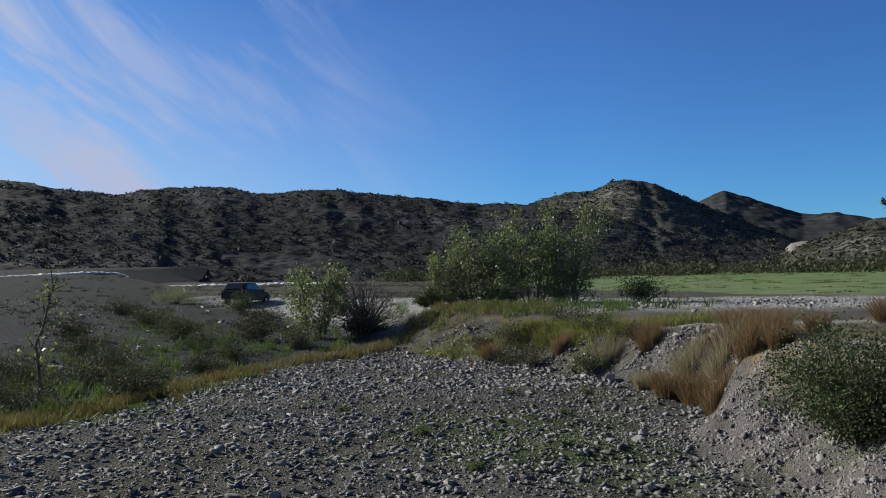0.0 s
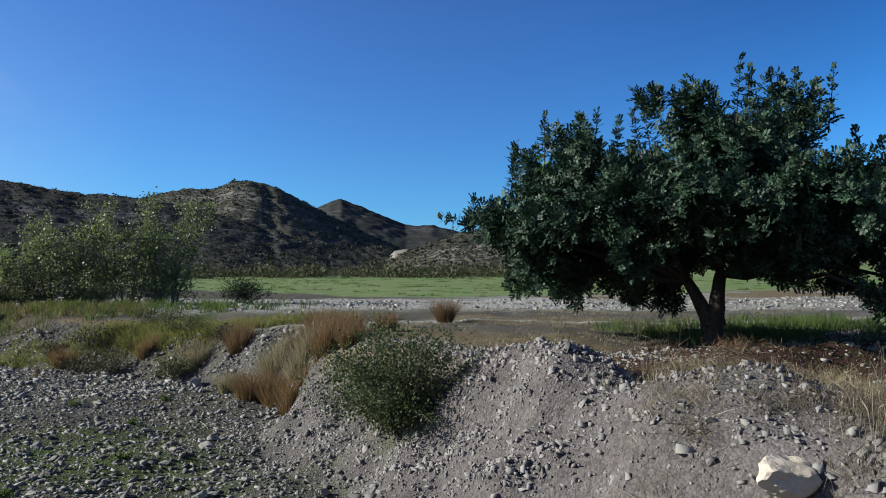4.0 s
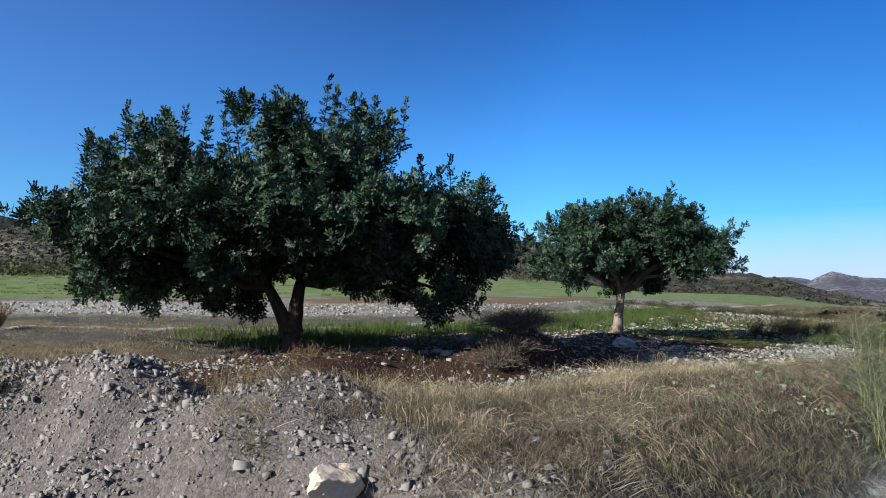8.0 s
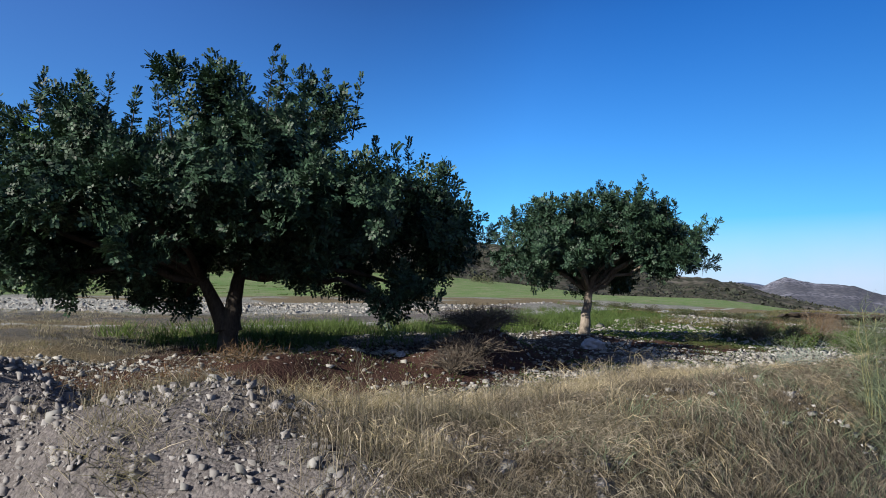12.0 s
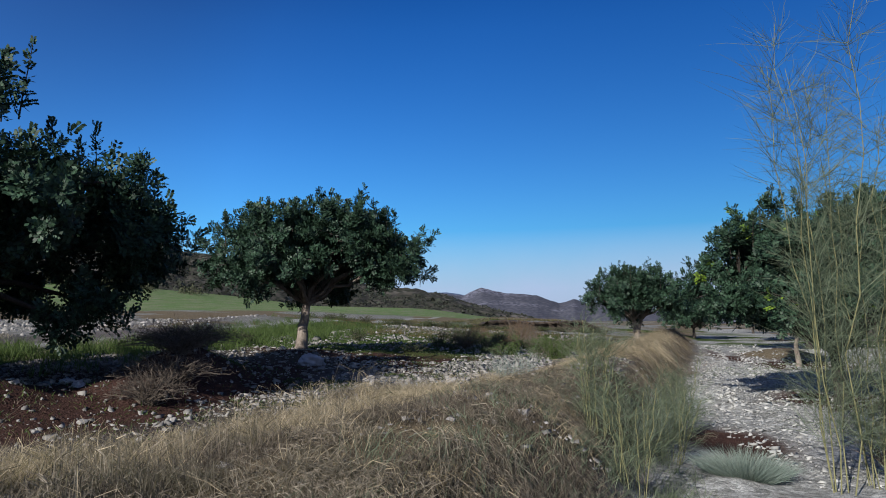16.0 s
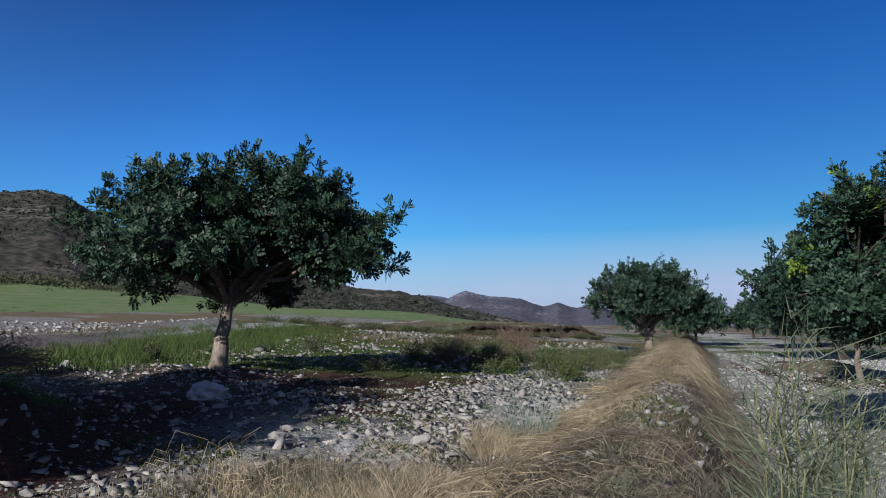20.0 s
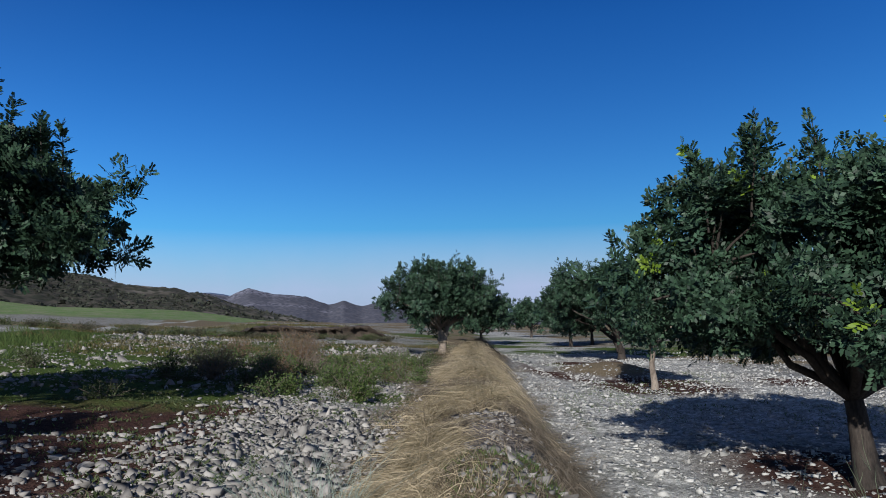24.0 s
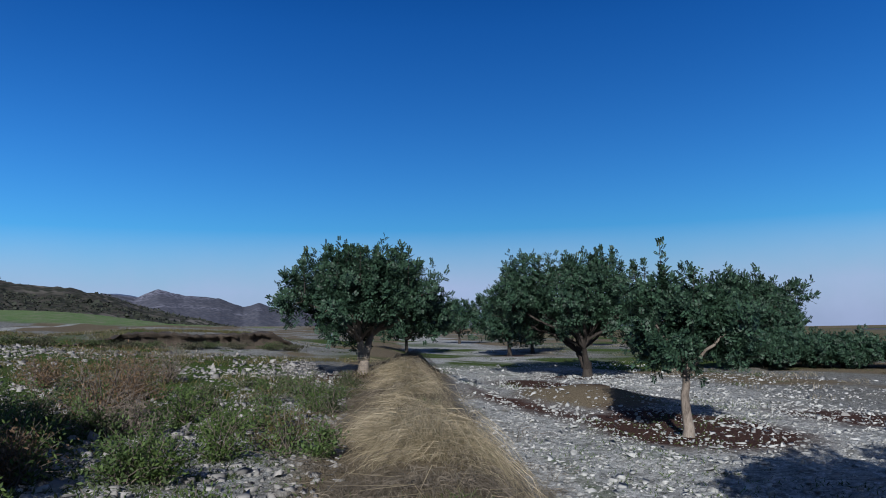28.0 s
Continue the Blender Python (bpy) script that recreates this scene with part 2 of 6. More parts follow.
def stone_material(name, a, c, scale):
    """Stones that differ from one to the next."""
    m, n, b = material(name, 0.9, 0.25)
    p = pos(n)
    v = n.noise(p, scale, 6.0, 0.65)
    r = n.math("ADD", n.math("MULTIPLY", island(n), 0.55), n.math("MULTIPLY", n.add("ShaderNodeObjectInfo").outputs["Random"], 0.25))
    link(n, n.mix(n.ramp(n.math("ADD", r, n.math("MULTIPLY", v, 0.5)), 0.2, 0.95), (*a, 1), (*c, 1)), b, "Base Color")
    bump(n, b, v, 0.5, 0.01)
    return m


M_GROUND = ground_material()
M_HILL = hill_material("scrub_hill", (0.030, 0.032, 0.032), (0.023, 0.026, 0.024), (0.039, 0.040, 0.041), 1.6)
M_HILL_B = hill_material("brown_hill", (0.052, 0.052, 0.045), (0.034, 0.038, 0.030), (0.078, 0.075, 0.067), 1.3)
M_HILL_EAST = hill_material("east_hill", (0.038, 0.037, 0.031), (0.026, 0.029, 0.023), (0.057, 0.054, 0.047), 1.3)
# distance haze is part of the next two base colours, not of the air
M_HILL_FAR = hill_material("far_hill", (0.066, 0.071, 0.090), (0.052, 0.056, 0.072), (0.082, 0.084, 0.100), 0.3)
M_HILL_HAZE_BLUE = hill_material("haze_blue_range", (0.075, 0.105, 0.175), (0.068, 0.095, 0.16), (0.085, 0.115, 0.185), 0.2)
M_QUARRY = mottled("quarry_earth", (0.12, 0.11, 0.096), (0.21, 0.197, 0.175), 0.08, 1.0, 0.5, 0.5)
M_CAROB = leaf_material("carob_leaf", (0.006, 0.016, 0.010), (0.036, 0.074, 0.042), 0.55, 0.05, 0.22, 1.3)
M_CAROB_NEW = leaf_material("young_carob_leaf", (0.07, 0.13, 0.015), (0.17, 0.26, 0.03), 0.4, 0.35)
M_BARK = bark_material("carob_bark", (0.017, 0.0145, 0.013), (0.054, 0.046, 0.039))
M_BARK_PALE = bark_material("pale_carob_bark", (0.075, 0.062, 0.05), (0.22, 0.19, 0.158))
M_STONE = stone_material("grey_stone", (0.042, 0.042, 0.041), (0.22, 0.218, 0.21), 9.0)
M_CLOD = stone_material("earth_clods", (0.060, 0.057, 0.057), (0.205, 0.197, 0.195), 14.0)
M_STONE_PALE = stone_material("pale_stone", (0.058, 0.056, 0.052), (0.27, 0.263, 0.246), 7.0)
M_LANE = stone_material("lane_limestone", (0.15, 0.153, 0.146), (0.35, 0.356, 0.338), 8.0)
M_SCRUB_FAR = leaf_material("hillside_scrub", (0.023, 0.027, 0.021), (0.040, 0.045, 0.034), 0.8, 0.05, 0.1)
M_BOULDER = mottled("cream_limestone", (0.36, 0.31, 0.25), (0.54, 0.49, 0.42), 4.0, 0.9, 0.8, 0.03)
M_DRY = leaf_material("dry_grass", (0.060, 0.052, 0.040), (0.32, 0.283, 0.22), 0.7, 0.3, 0.2, 1.3, (0.13, 0.118, 0.085))
M_DEAD = leaf_material("dead_grass", (0.045, 0.039, 0.031), (0.20, 0.17, 0.132), 0.75, 0.25, 0.15)
M_STRAW = leaf_material("straw", (0.13, 0.110, 0.070), (0.50, 0.425, 0.292), 0.65, 0.3, 0.25, 1.1, (0.26, 0.218, 0.138), 1.7)
M_WIRY = leaf_material("wiry_grass", (0.030, 0.026, 0.021), (0.135, 0.115, 0.088), 0.75, 0.2, 0.15)
M_GREENGRASS = leaf_material("green_grass", (0.026, 0.047, 0.014), (0.082, 0.122, 0.034), 0.65, 0.3, 0.15)
M_LUSH = leaf_material("lush_grass", (0.058, 0.064, 0.020), (0.17, 0.172, 0.060), 0.6, 0.35, 0.25)
M_YELLOWGRASS = leaf_material("yellow_grass", (0.040, 0.037, 0.015), (0.115, 0.100, 0.038), 0.6, 0.35, 0.25)
M_RUST = leaf_material("rust_grass", (0.056, 0.037, 0.023), (0.172, 0.111, 0.064), 0.7, 0.3, 0.2)
M_BROOM = leaf_material("broom_stem", (0.042, 0.060, 0.038), (0.122, 0.150, 0.094), 0.6, 0.2, 0.25)
M_BLUEGREY = leaf_material("blue_grey_stem", (0.10, 0.14, 0.12), (0.24, 0.29, 0.25), 0.65, 0.2, 0.25)
M_OLIVE = leaf_material("shrub_leaf", (0.022, 0.033, 0.014), (0.064, 0.082, 0.036), 0.7, 0.2, 0.12)
M_SALTBUSH = leaf_material("saltbush_leaf", (0.018, 0.028, 0.012), (0.066, 0.090, 0.040), 0.65, 0.2, 0.12)
M_POPLAR = leaf_material("poplar_leaf", (0.046, 0.066, 0.030), (0.130, 0.162, 0.076), 0.5, 0.35, 0.3)
M_LEAFY = leaf_material("weed_leaf", (0.032, 0.055, 0.018), (0.092, 0.138, 0.046), 0.6, 0.3, 0.15)
M_SCRUB = leaf_material("scrub_leaf", (0.020, 0.024, 0.014), (0.065, 0.066, 0.040), 0.7, 0.15, 0.15)
M_CHALK = stone_material("chalk_rubble", (0.30, 0.30, 0.29), (0.62, 0.61, 0.60), 5.0)
M_HEDGE = leaf_material("field_scrub", (0.032, 0.038, 0.022), (0.075, 0.080, 0.046), 0.8, 0.15, 0.1)
M_BANK = mottled("dark_earth", (0.022, 0.017, 0.013), (0.075, 0.060, 0.046), 1.6, 1.0, 0.9, 0.08)
M_TWIG = mottled("dry_twig", (0.05, 0.041, 0.032), (0.16, 0.136, 0.108), 12.0)
# dead twigs in a darker tone, with the near tree's shade painted in
M_BRUSH_SHADED = mottled("dead_brush", (0.026, 0.021, 0.017), (0.095, 0.078, 0.060), 9.0)
M_YELLOWSTEM = mottled("yellow_stem", (0.095, 0.098, 0.044), (0.19, 0.185, 0.088), 10.0, 0.6)


# ---- numbers for the land ----
def vnoise(x, y, scale, seed):
    """Smooth value noise between -1 and 1."""
    x, y = np.asarray(x, float) / scale + seed * 17.13, np.asarray(y, float) / scale - seed * 9.71
    xi, yi = np.floor(x), np.floor(y)
    fx, fy = x - xi, y - yi
    fx, fy = fx * fx * (3 - 2 * fx), fy * fy * (3 - 2 * fy)

    def h(i, j):
        v = np.sin(i * 127.1 + j * 311.7 + seed * 74.7) * 43758.5453
        return (v - np.floor(v)) * 2 - 1
    return (h(xi, yi) * (1 - fx) + h(xi + 1, yi) * fx) * (1 - fy) + (h(xi, yi + 1) * (1 - fx) + h(xi + 1, yi + 1) * fx) * fy


def smooth(v, lo, hi):
    t = np.clip((np.asarray(v, float) - lo) / (hi - lo), 0, 1)
    return t * t * (3 - 2 * t)


def bell(x, y, cx, cy, rx, ry=None):
    return np.exp(-((x - cx) / rx) ** 2 - ((y - cy) / (ry or rx)) ** 2)


def foot_line(y):
    """x of the foot of the bank between the stream bed and the terrace."""
    return np.interp(y, [-40, 0, 3, 6, 9, 11.4, 15.3, 19, 23.3, 28, 40, 60, 120], [2.6, 2.62, 2.62, 2.85, 2.8, 3.0, 4.0, 2.7, 0.0, -3.2, -11, -24, -60])


def berm_line(x):
    """y of the crest of the grassy berm."""
    return np.interp(x, [-30, 3, 8, 12, 18, 24, 38, 70, 400], [4, 2.7, 1.6, 0.6, -0.9, -2.4, -5.9, -13, -90])


def end_bank(y):
    """x of the cut bank that ends the terrace."""
    return 55.8 - 0.41 * np.asarray(y, float)


CAROBS = [(10.3, 9.35), (19.9, 6.35), (37.2, -4.4), (17.7, -5.4), (28.7, -8.8), (41.5, -13.6), (48.3, -26.6), (60.0, -18.5)]


def land(x, y):
    x, y = np.asarray(x, float), np.asarray(y, float)
    far = np.clip(np.hypot(x, y) / 400, 0, 1)
    terrace = 0.85 + 0.012 * np.clip(x, -20, 160) + np.interp(y, [-400, -20, 10, 45, 140, 400], [-1.3, -1.3, 0.65, 2.12, 7.8, 16])
    terrace = terrace + 0.012 * np.clip(x - 20, 0, 140) * smooth(y, 4, 25)
    terrace = terrace + 2.8 * smooth(x, 70, 150) * smooth(y, 45, 95) - 0.5 * bell(x, y, 1, 21, 5, 6)
    bed = np.interp(y, [-400, 8, 25, 57, 105, 160, 400], [0.05, 0.05, 0.62, 2.85, 7.6, 12, 25]) + 0.06 * vnoise(x, y, 3.0, 2) + 0.02 * np.clip(-x - 4, 0, 40) * smooth(y, 14, 40) - 0.5 * bell(x, y, -11, 19, 5, 7)
    orchard = 0.45 - 0.022 * np.clip(-y - 30, 0, 3000) + 0.0 * x
    n = y - berm_line(x)
    side = smooth(n, np.interp(x, [8, 12], [-1.9, -1.2]), np.interp(x, [8, 12], [-0.4, -0.28]))
    upper = orchard * (1 - side) + terrace * side
    crest = smooth(x, 3, 6) * (1 - smooth(x, 37.5, 40))
    upper = upper + crest * (np.interp(x, [12, 20], [0.34, 0.27]) * np.exp(-(n / np.interp(x, [3, 9, 13], [1.7, 1.25, 0.75])) ** 2)) * (1 + 0.35 * vnoise(x, y, 1.6, 4))
    # heaps of rubble on the lip of the bank, and the earth heaps in the orchard
    upper = upper + 0.44 * bell(x, y, 4.4, 6.4, 0.75, 1.5) + 0.31 * bell(x, y, 4.7, 4.0, 0.6, 0.75) - 0.14 * bell(x, y, 4.7, 4.9, 0.5, 0.35) + 0.09 * bell(x, y, 3.84, 3.02, 0.4)
    upper = upper + 0.75 * bell(x, y, 39.6, -6.6, 1.6, 1.3) + 0.42 * bell(x, y, 35.0, -9.9, 1.8, 1.2) + 0.3 * bell(x, y, 9.5, 7.0, 2.0, 0.5) + 0.52 * bell(x, y, 12.6, 6.0, 1.5, 0.6) + 0.3 * bell(x, y, 14.2, 6.6, 1.2, 0.7)
    # trampled low ground below the near tree; the plain steps up at the end of the terrace
    upper = upper - 0.22 * bell(x, y, 9.6, 5.4, 3.4, 2.2) - 0.17 * bell(x, y, 10.3, 9.6, 3.2, 1.8) + 0.1 * bell(x, y, 19.9, 6.35, 2.0, 1.5) + 0.2 * bell(x, y, 37.2, -4.4, 2.0, 1.5)
    upper = upper + 0.7 * smooth(x - end_bank(y), 0.6, 3.0) * (1 - smooth(x - end_bank(y), 25, 70)) * smooth(y, -8, -3) * (1 - smooth(y, 2.5, 9)) + 0.45 * bell(x, y, 39, 13.8, 9, 3.2) + 0.2 * bell(x, y, 25, 12.4, 5, 1.8)
    across = smooth(x - foot_line(y) + 0.34 * vnoise(x, y, 1.3, 6) + 0.16 * vnoise(x, y, 0.45, 7), 0.0, np.interp(y, [2, 6, 7.5, 9, 11, 14, 24, 40], [1.7, 1.5, 1.7, 2.4, 2.0, 1.2, 2.2, 6]))
    z = bed * (1 - across) + upper * across
    # the hump of bank beside the stream
    z = z + (0.05 * vnoise(x, y, 0.8, 1) + 0.022 * vnoise(x, y, 0.27, 3)) * (1 - far) + (0.09 * vnoise(x, y, 0.3, 25) + 0.07 * vnoise(x, y, 0.62, 27) + 0.15 * np.abs(vnoise(x * 0.35 + y * 0.2, y - 0.35 * x, 0.45, 26))) * bell(x, y, 4.0, 5.6, 1.2, 3.2) + 0.10 * vnoise(x, y, 7.0, 5) * smooth(np.hypot(x - 8, y - 2), 14, 40)
    z = z - 0.75 * bell(x, y, 18.2, -1.5, 0.26, 0.2) + (0.09 * vnoise(x, y, 0.5, 19) + 0.04 * vnoise(x, y, 0.22, 29)) * bell(x - foot_line(y), 0 * y, 1.0, 0, 1.1, 1)
    # wheel ruts in the orchard lane
    for off in (-2.9, -4.3):
        z = z - 0.07 * np.exp(-((n - off - 0.2 * vnoise(x, y, 5, 8)) / 0.22) ** 2) * smooth(x, 12, 16) * (1 - smooth(x, 45, 60))
    return z


def mesh_of(name, verts, faces, mats, smooth_shade=False):
    """A mesh from numpy arrays: faces is (n, 3) or (n, 4)."""
    me = bpy.data.meshes.new(name)
    verts, faces = np.asarray(verts, np.float32), np.asarray(faces, np.int32)
    k = faces.shape[1]
    me.vertices.add(len(verts))
    me.vertices.foreach_set("co", verts.ravel())
    me.loops.add(faces.size)
    me.loops.foreach_set("vertex_index", faces.ravel())
    me.polygons.add(len(faces))
    me.polygons.foreach_set("loop_start", np.arange(0, faces.size, k, dtype=np.int32))
    if smooth_shade:
        me.polygons.foreach_set("use_smooth", np.ones(len(faces), bool))
    me.update(calc_edges=True)
    for m in mats if isinstance(mats, (list, tuple)) else [mats]:
        me.materials.append(m)
    return me


def spaced(lo, hi, fine, reach, grow=1.09):
    """Even steps between lo and hi, then growing steps out to the reach."""
    mid = list(np.arange(lo, hi, fine))
    out, step, v = [], fine, mid[-1]
    while v < reach:
        step *= grow
        v += step
        out.append(v)
    back, step, v = [], fine, mid[0]
    while v > -reach:
        step *= grow
        v -= step
        back.append(v)
    return np.array(back[::-1] + mid + out)


def build_ground():
    gx, gy = spaced(-5, 24, 0.12, 4200, 1.08), spaced(-4, 17, 0.12, 4200, 1.08)
    X, Y = np.meshgrid(gx, gy)
    x, y = X.ravel(), Y.ravel()
    z = land(x, y)
    nx, ny = len(gx), len(gy)
    i = np.arange((ny - 1) * nx).reshape(ny - 1, nx)[:, :-1].ravel()
    me = mesh_of("ground", np.stack([x, y, z], 1), np.stack([i, i + 1, i + nx + 1, i + nx], 1), M_GROUND, True)
    n = y - berm_line(x)
    east = smooth(x - foot_line(y), 0.2, 1.6)
    v1, v2 = vnoise(x, y, 2.2, 11), vnoise(x, y, 6.0, 12)
    edge = field_edge(x, y)
    field = smooth(y - crop_edge(x), 0, 1.5) * smooth(x, 6, 9)
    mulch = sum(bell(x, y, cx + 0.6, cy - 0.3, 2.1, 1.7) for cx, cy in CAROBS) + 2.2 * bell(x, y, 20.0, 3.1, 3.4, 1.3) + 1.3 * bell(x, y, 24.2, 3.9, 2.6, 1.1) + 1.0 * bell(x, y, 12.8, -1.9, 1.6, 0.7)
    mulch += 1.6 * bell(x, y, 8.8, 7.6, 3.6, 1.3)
    green = 0.75 * smooth(x, 9, 12) * bell(x, y, 24, 10.5, 12, 2.8) + 0.9 * bell(x, y, 13, 11.2, 3.5, 1.6) + (1 - east) * (0.25 + 0.75 * smooth(v1 + 0.4 * v2, -0.2, 0.7)) * 0.62 * (0.3 + 0.7 * bell(x, y, 0.5, 11, 4, 7))
    green += 0.7 * east * smooth(n, 0.8, 1.6) * smooth(v1 + 0.5 * v2, 0.2, 0.9) * (1 - smooth(edge, -12, -4)) + (1 - east) * bell(x, y, -11, 19, 6, 8) * 0.8
    green += 0.5 * smooth(-n, 1.6, 2.4) * smooth(v1, 0.3, 0.9)
    pale = smooth(-n, 1.0, 1.7) * 1.0 * smooth(x, 5, 9) + 0.75 * bell(x, y, 20, 2.0, 9, 1.8) + 0.85 * smooth(edge, -17, -13) * (1 - smooth(edge, -1, 1)) * east * (1 - 0.5 * smooth(x, 18, 30)) + 0.5 * bell(x, y, 30, -1, 7, 2.5)
    dry = east * (np.exp(-((n - 0.2) / 1.6) ** 2) * smooth(x, 4, 6) + 0.7 * bell(x, y, 8, 3.6, 3.5, 1.8) + smooth(y, 10, 14) * smooth(v2 + 0.5 * v1, -0.4, 0.4) * (1 - smooth(edge, -19, -15)) + 0.6 * smooth(-n, 14, 30)) + (1 - east) * 0.8 * np.exp(-((x - np.interp(y, [6, 13, 21.6, 28, 33], [-12, -9, -6.8, -3.2, 1.0]) + 0.8) / 1.0) ** 2)
    dirt = bell(x - foot_line(y), y * 0, 1.0, 0, 1.3, 1) * smooth(y, 1, 3) * (1 - smooth(y, 12, 14)) * 1.3 + bell(x, y, 35.0, -9.9, 2.2, 1.6) * 2.0 + 0.7 * bell(x, y, 39.6, -6.6, 2, 2) + 0.5 * east * bell(x, y, 15, 14, 8, 4)
    shore = smooth(y, 13.5, 16) * (1 - smooth(x - foot_line(y), 1.6, 2.6))
    dry, dirt = dry * (1 - 0.9 * shore), dirt * (1 - shore)
    bare = bell(x, y, 18.3, -0.95, 1.1, 0.45) + 0.7 * np.exp(-((n + 0.05) / 0.45) ** 2) * smooth(x, 10, 12) * (1 - smooth(x, 19, 21)) * smooth(v1 + vnoise(x, y, 0.6, 66), -0.3, 0.5)
    dry, dirt = dry * (1 - bare) + 0.6 * east * smooth(x, 24, 30) * smooth(n, 0.9, 1.5) * smooth(v1 + 0.6 * v2, -0.2, 0.6), dirt + 1.2 * bare
    green = green + 0.35 * east * smooth(x, 24, 30) * smooth(n, 0.9, 1.5) * smooth(-v1 + 0.6 * v2, -0.2, 0.6)
    # dark soil, also painted here to deepen the near tree's cast shadow
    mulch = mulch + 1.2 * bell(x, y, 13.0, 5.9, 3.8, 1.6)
    pale = pale + 0.5 * bell(x, y, 16.5, 2.6, 5, 1.6)
    pale = pale + 0.35 * smooth(x, 30, 36) * smooth(n, 0.8, 1.4) * (1 - smooth(edge, -14, -9))
    dry = dry + 0.8 * east * bell(x, y, 6.5, 10.5, 3.2, 3.2)
    dry = dry + 0.75 * smooth(edge, -3, 0) * (1 - field) * smooth(x, 16, 24) * smooth(v2 + 0.6 * v1, -0.7, 0.3)
    pale = pale + 0.5 * smooth(edge, -3, 0) * (1 - field) * smooth(x, 16, 24)
    pale = pale + 0.6 * bell(x, y, 28, 1.0, 8, 2.6)
    green = green + 0.6 * bell(x, y, 46, 6, 10, 5)
    green = green + 0.7 * smooth(n, 3.0, 4.4) * smooth(x, 19, 22) * (1 - smooth(x, 44, 52)) * (1 - smooth(y, 9, 12))
    track = track_line(x, y)
    dirt, pale, green, dry = dirt * (1 - track), pale + 0.9 * track, green * (1 - track), dry * (1 - track)
    plain = smooth(np.hypot(x - 14, y), 24, 40) * smooth(x, 14, 24) * (1 - smooth(edge, -6, -2))
    dry, green = dry + 0.45 * plain * smooth(v2 + 0.5 * v1, -0.2, 0.8), green + 0.62 * plain * smooth(-v2 + 0.6 * v1, -0.6, 0.5)
    pale = pale + 0.45 * plain * smooth(v1 - v2, -0.4, 0.6)
    back_slope = bell(x, y, 24, 12.2, 5.0, 1.5) + bell(x, y, 33, 15.5, 6.0, 2.0)
    dirt, green = dirt + 1.1 * back_slope, green * (1 - np.minimum(1, back_slope))
    # the brush heap's dark tone includes the tree's shadow on it
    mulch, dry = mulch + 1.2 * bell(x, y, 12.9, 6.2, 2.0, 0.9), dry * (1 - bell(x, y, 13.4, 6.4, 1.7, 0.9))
    # olive tone over the far flat, which also darkens it like stone shade
    green = green + 0.85 * (1 - east) * smooth(np.interp(y, [6, 13, 21.6, 28, 33], [-12, -9, -6.8, -3.2, 1.0]) - x, 1.5, 5) * smooth(v2 + 0.6 * v1, -0.9, 0.2)
    lane = smooth(-n, 1.4, 1.9) * smooth(x, 12, 16)
    green = green + 0.55 * lane * (np.exp(-((n + 3.6 + 0.3 * v1) / 0.35) ** 2) + np.exp(-((n + 1.9 + 0.2 * v1) / 0.3) ** 2)) * smooth(vnoise(x, y, 1.2, 81), -0.5, 0.4)
    tan = bell(x, y, 35.0, -9.9, 2.3, 1.4)
    meadow_side = smooth(-n, 7.5, 11.5) * smooth(x, 14, 20)
    pale, dirt = pale * (1 - 0.65 * meadow_side) * (1 - np.minimum(1, tan)), dirt * (1 - np.minimum(1, tan))
    dry = dry + 1.6 * tan + 0.7 * meadow_side * smooth(v2 + 0.6 * v1, -0.5, 0.4)
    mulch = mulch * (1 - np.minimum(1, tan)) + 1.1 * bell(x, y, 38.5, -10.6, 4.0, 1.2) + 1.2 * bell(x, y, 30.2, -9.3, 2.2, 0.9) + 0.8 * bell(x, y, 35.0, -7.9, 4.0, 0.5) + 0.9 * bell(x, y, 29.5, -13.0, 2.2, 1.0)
    rim = np.interp(y, [6, 13, 21.6, 28, 33, 60], [-12, -9, -6.8, -3.2, 1.0, 4.0])
    # where backlit stones would shade each other, put into the colour
    flat_shade = 0.9 * (1 - east) * smooth(rim - x, 0.8, 3.5) * smooth(y, 8, 14)
    for name, cols in (("zone_a", (green, mulch, field, flat_shade)), ("zone_b", (pale, dry, dirt))):
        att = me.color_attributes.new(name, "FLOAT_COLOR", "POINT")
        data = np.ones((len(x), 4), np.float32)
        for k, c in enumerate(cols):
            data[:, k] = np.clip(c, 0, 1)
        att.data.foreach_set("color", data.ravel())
    ob = new("ground", me)
    return tagged(ob, "stony ground with gravel, dry grass and a green field", "ground", kind="structure")


def track_line(x, y):
    """One on the pale cart track across the terrace, none beside it."""
    return np.exp(-((y - np.interp(x, [2, 4.5, 7, 10, 13.5, 17, 24, 40], [23, 20.4, 18.2, 16, 12.6, 11.9, 11.8, 11.5])) / 0.42) ** 2) * smooth(x, 2.5, 4)


def field_edge(x, y):
    """How far inside the near edge of the green field a place lies."""
    return (y - 41) * 0.86 + (x - 10) * 0.52


def orchard_floor(x, y):
    """One where the lane's stones lie bare, less on heaps, mulch and rough grass."""
    return (1 - 0.9 * np.minimum(1, bell(x, y, 35.0, -9.9, 2.4, 1.5) + bell(x, y, 38.5, -10.6, 4.0, 1.2) + bell(x, y, 30.0, -9.2, 2.0, 0.8))) * (1 - 0.7 * smooth(berm_line(x) - y, 7.5, 11.5))


def crop_edge(x):
    """y of the near edge of the green crop."""
    return np.interp(x, [6, 11, 16, 20, 40, 60, 72, 80, 100, 130, 200, 400], [68, 58, 50, 37.5, 36, 36, 33, 19, 10, 1, -10, -40])


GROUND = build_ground()


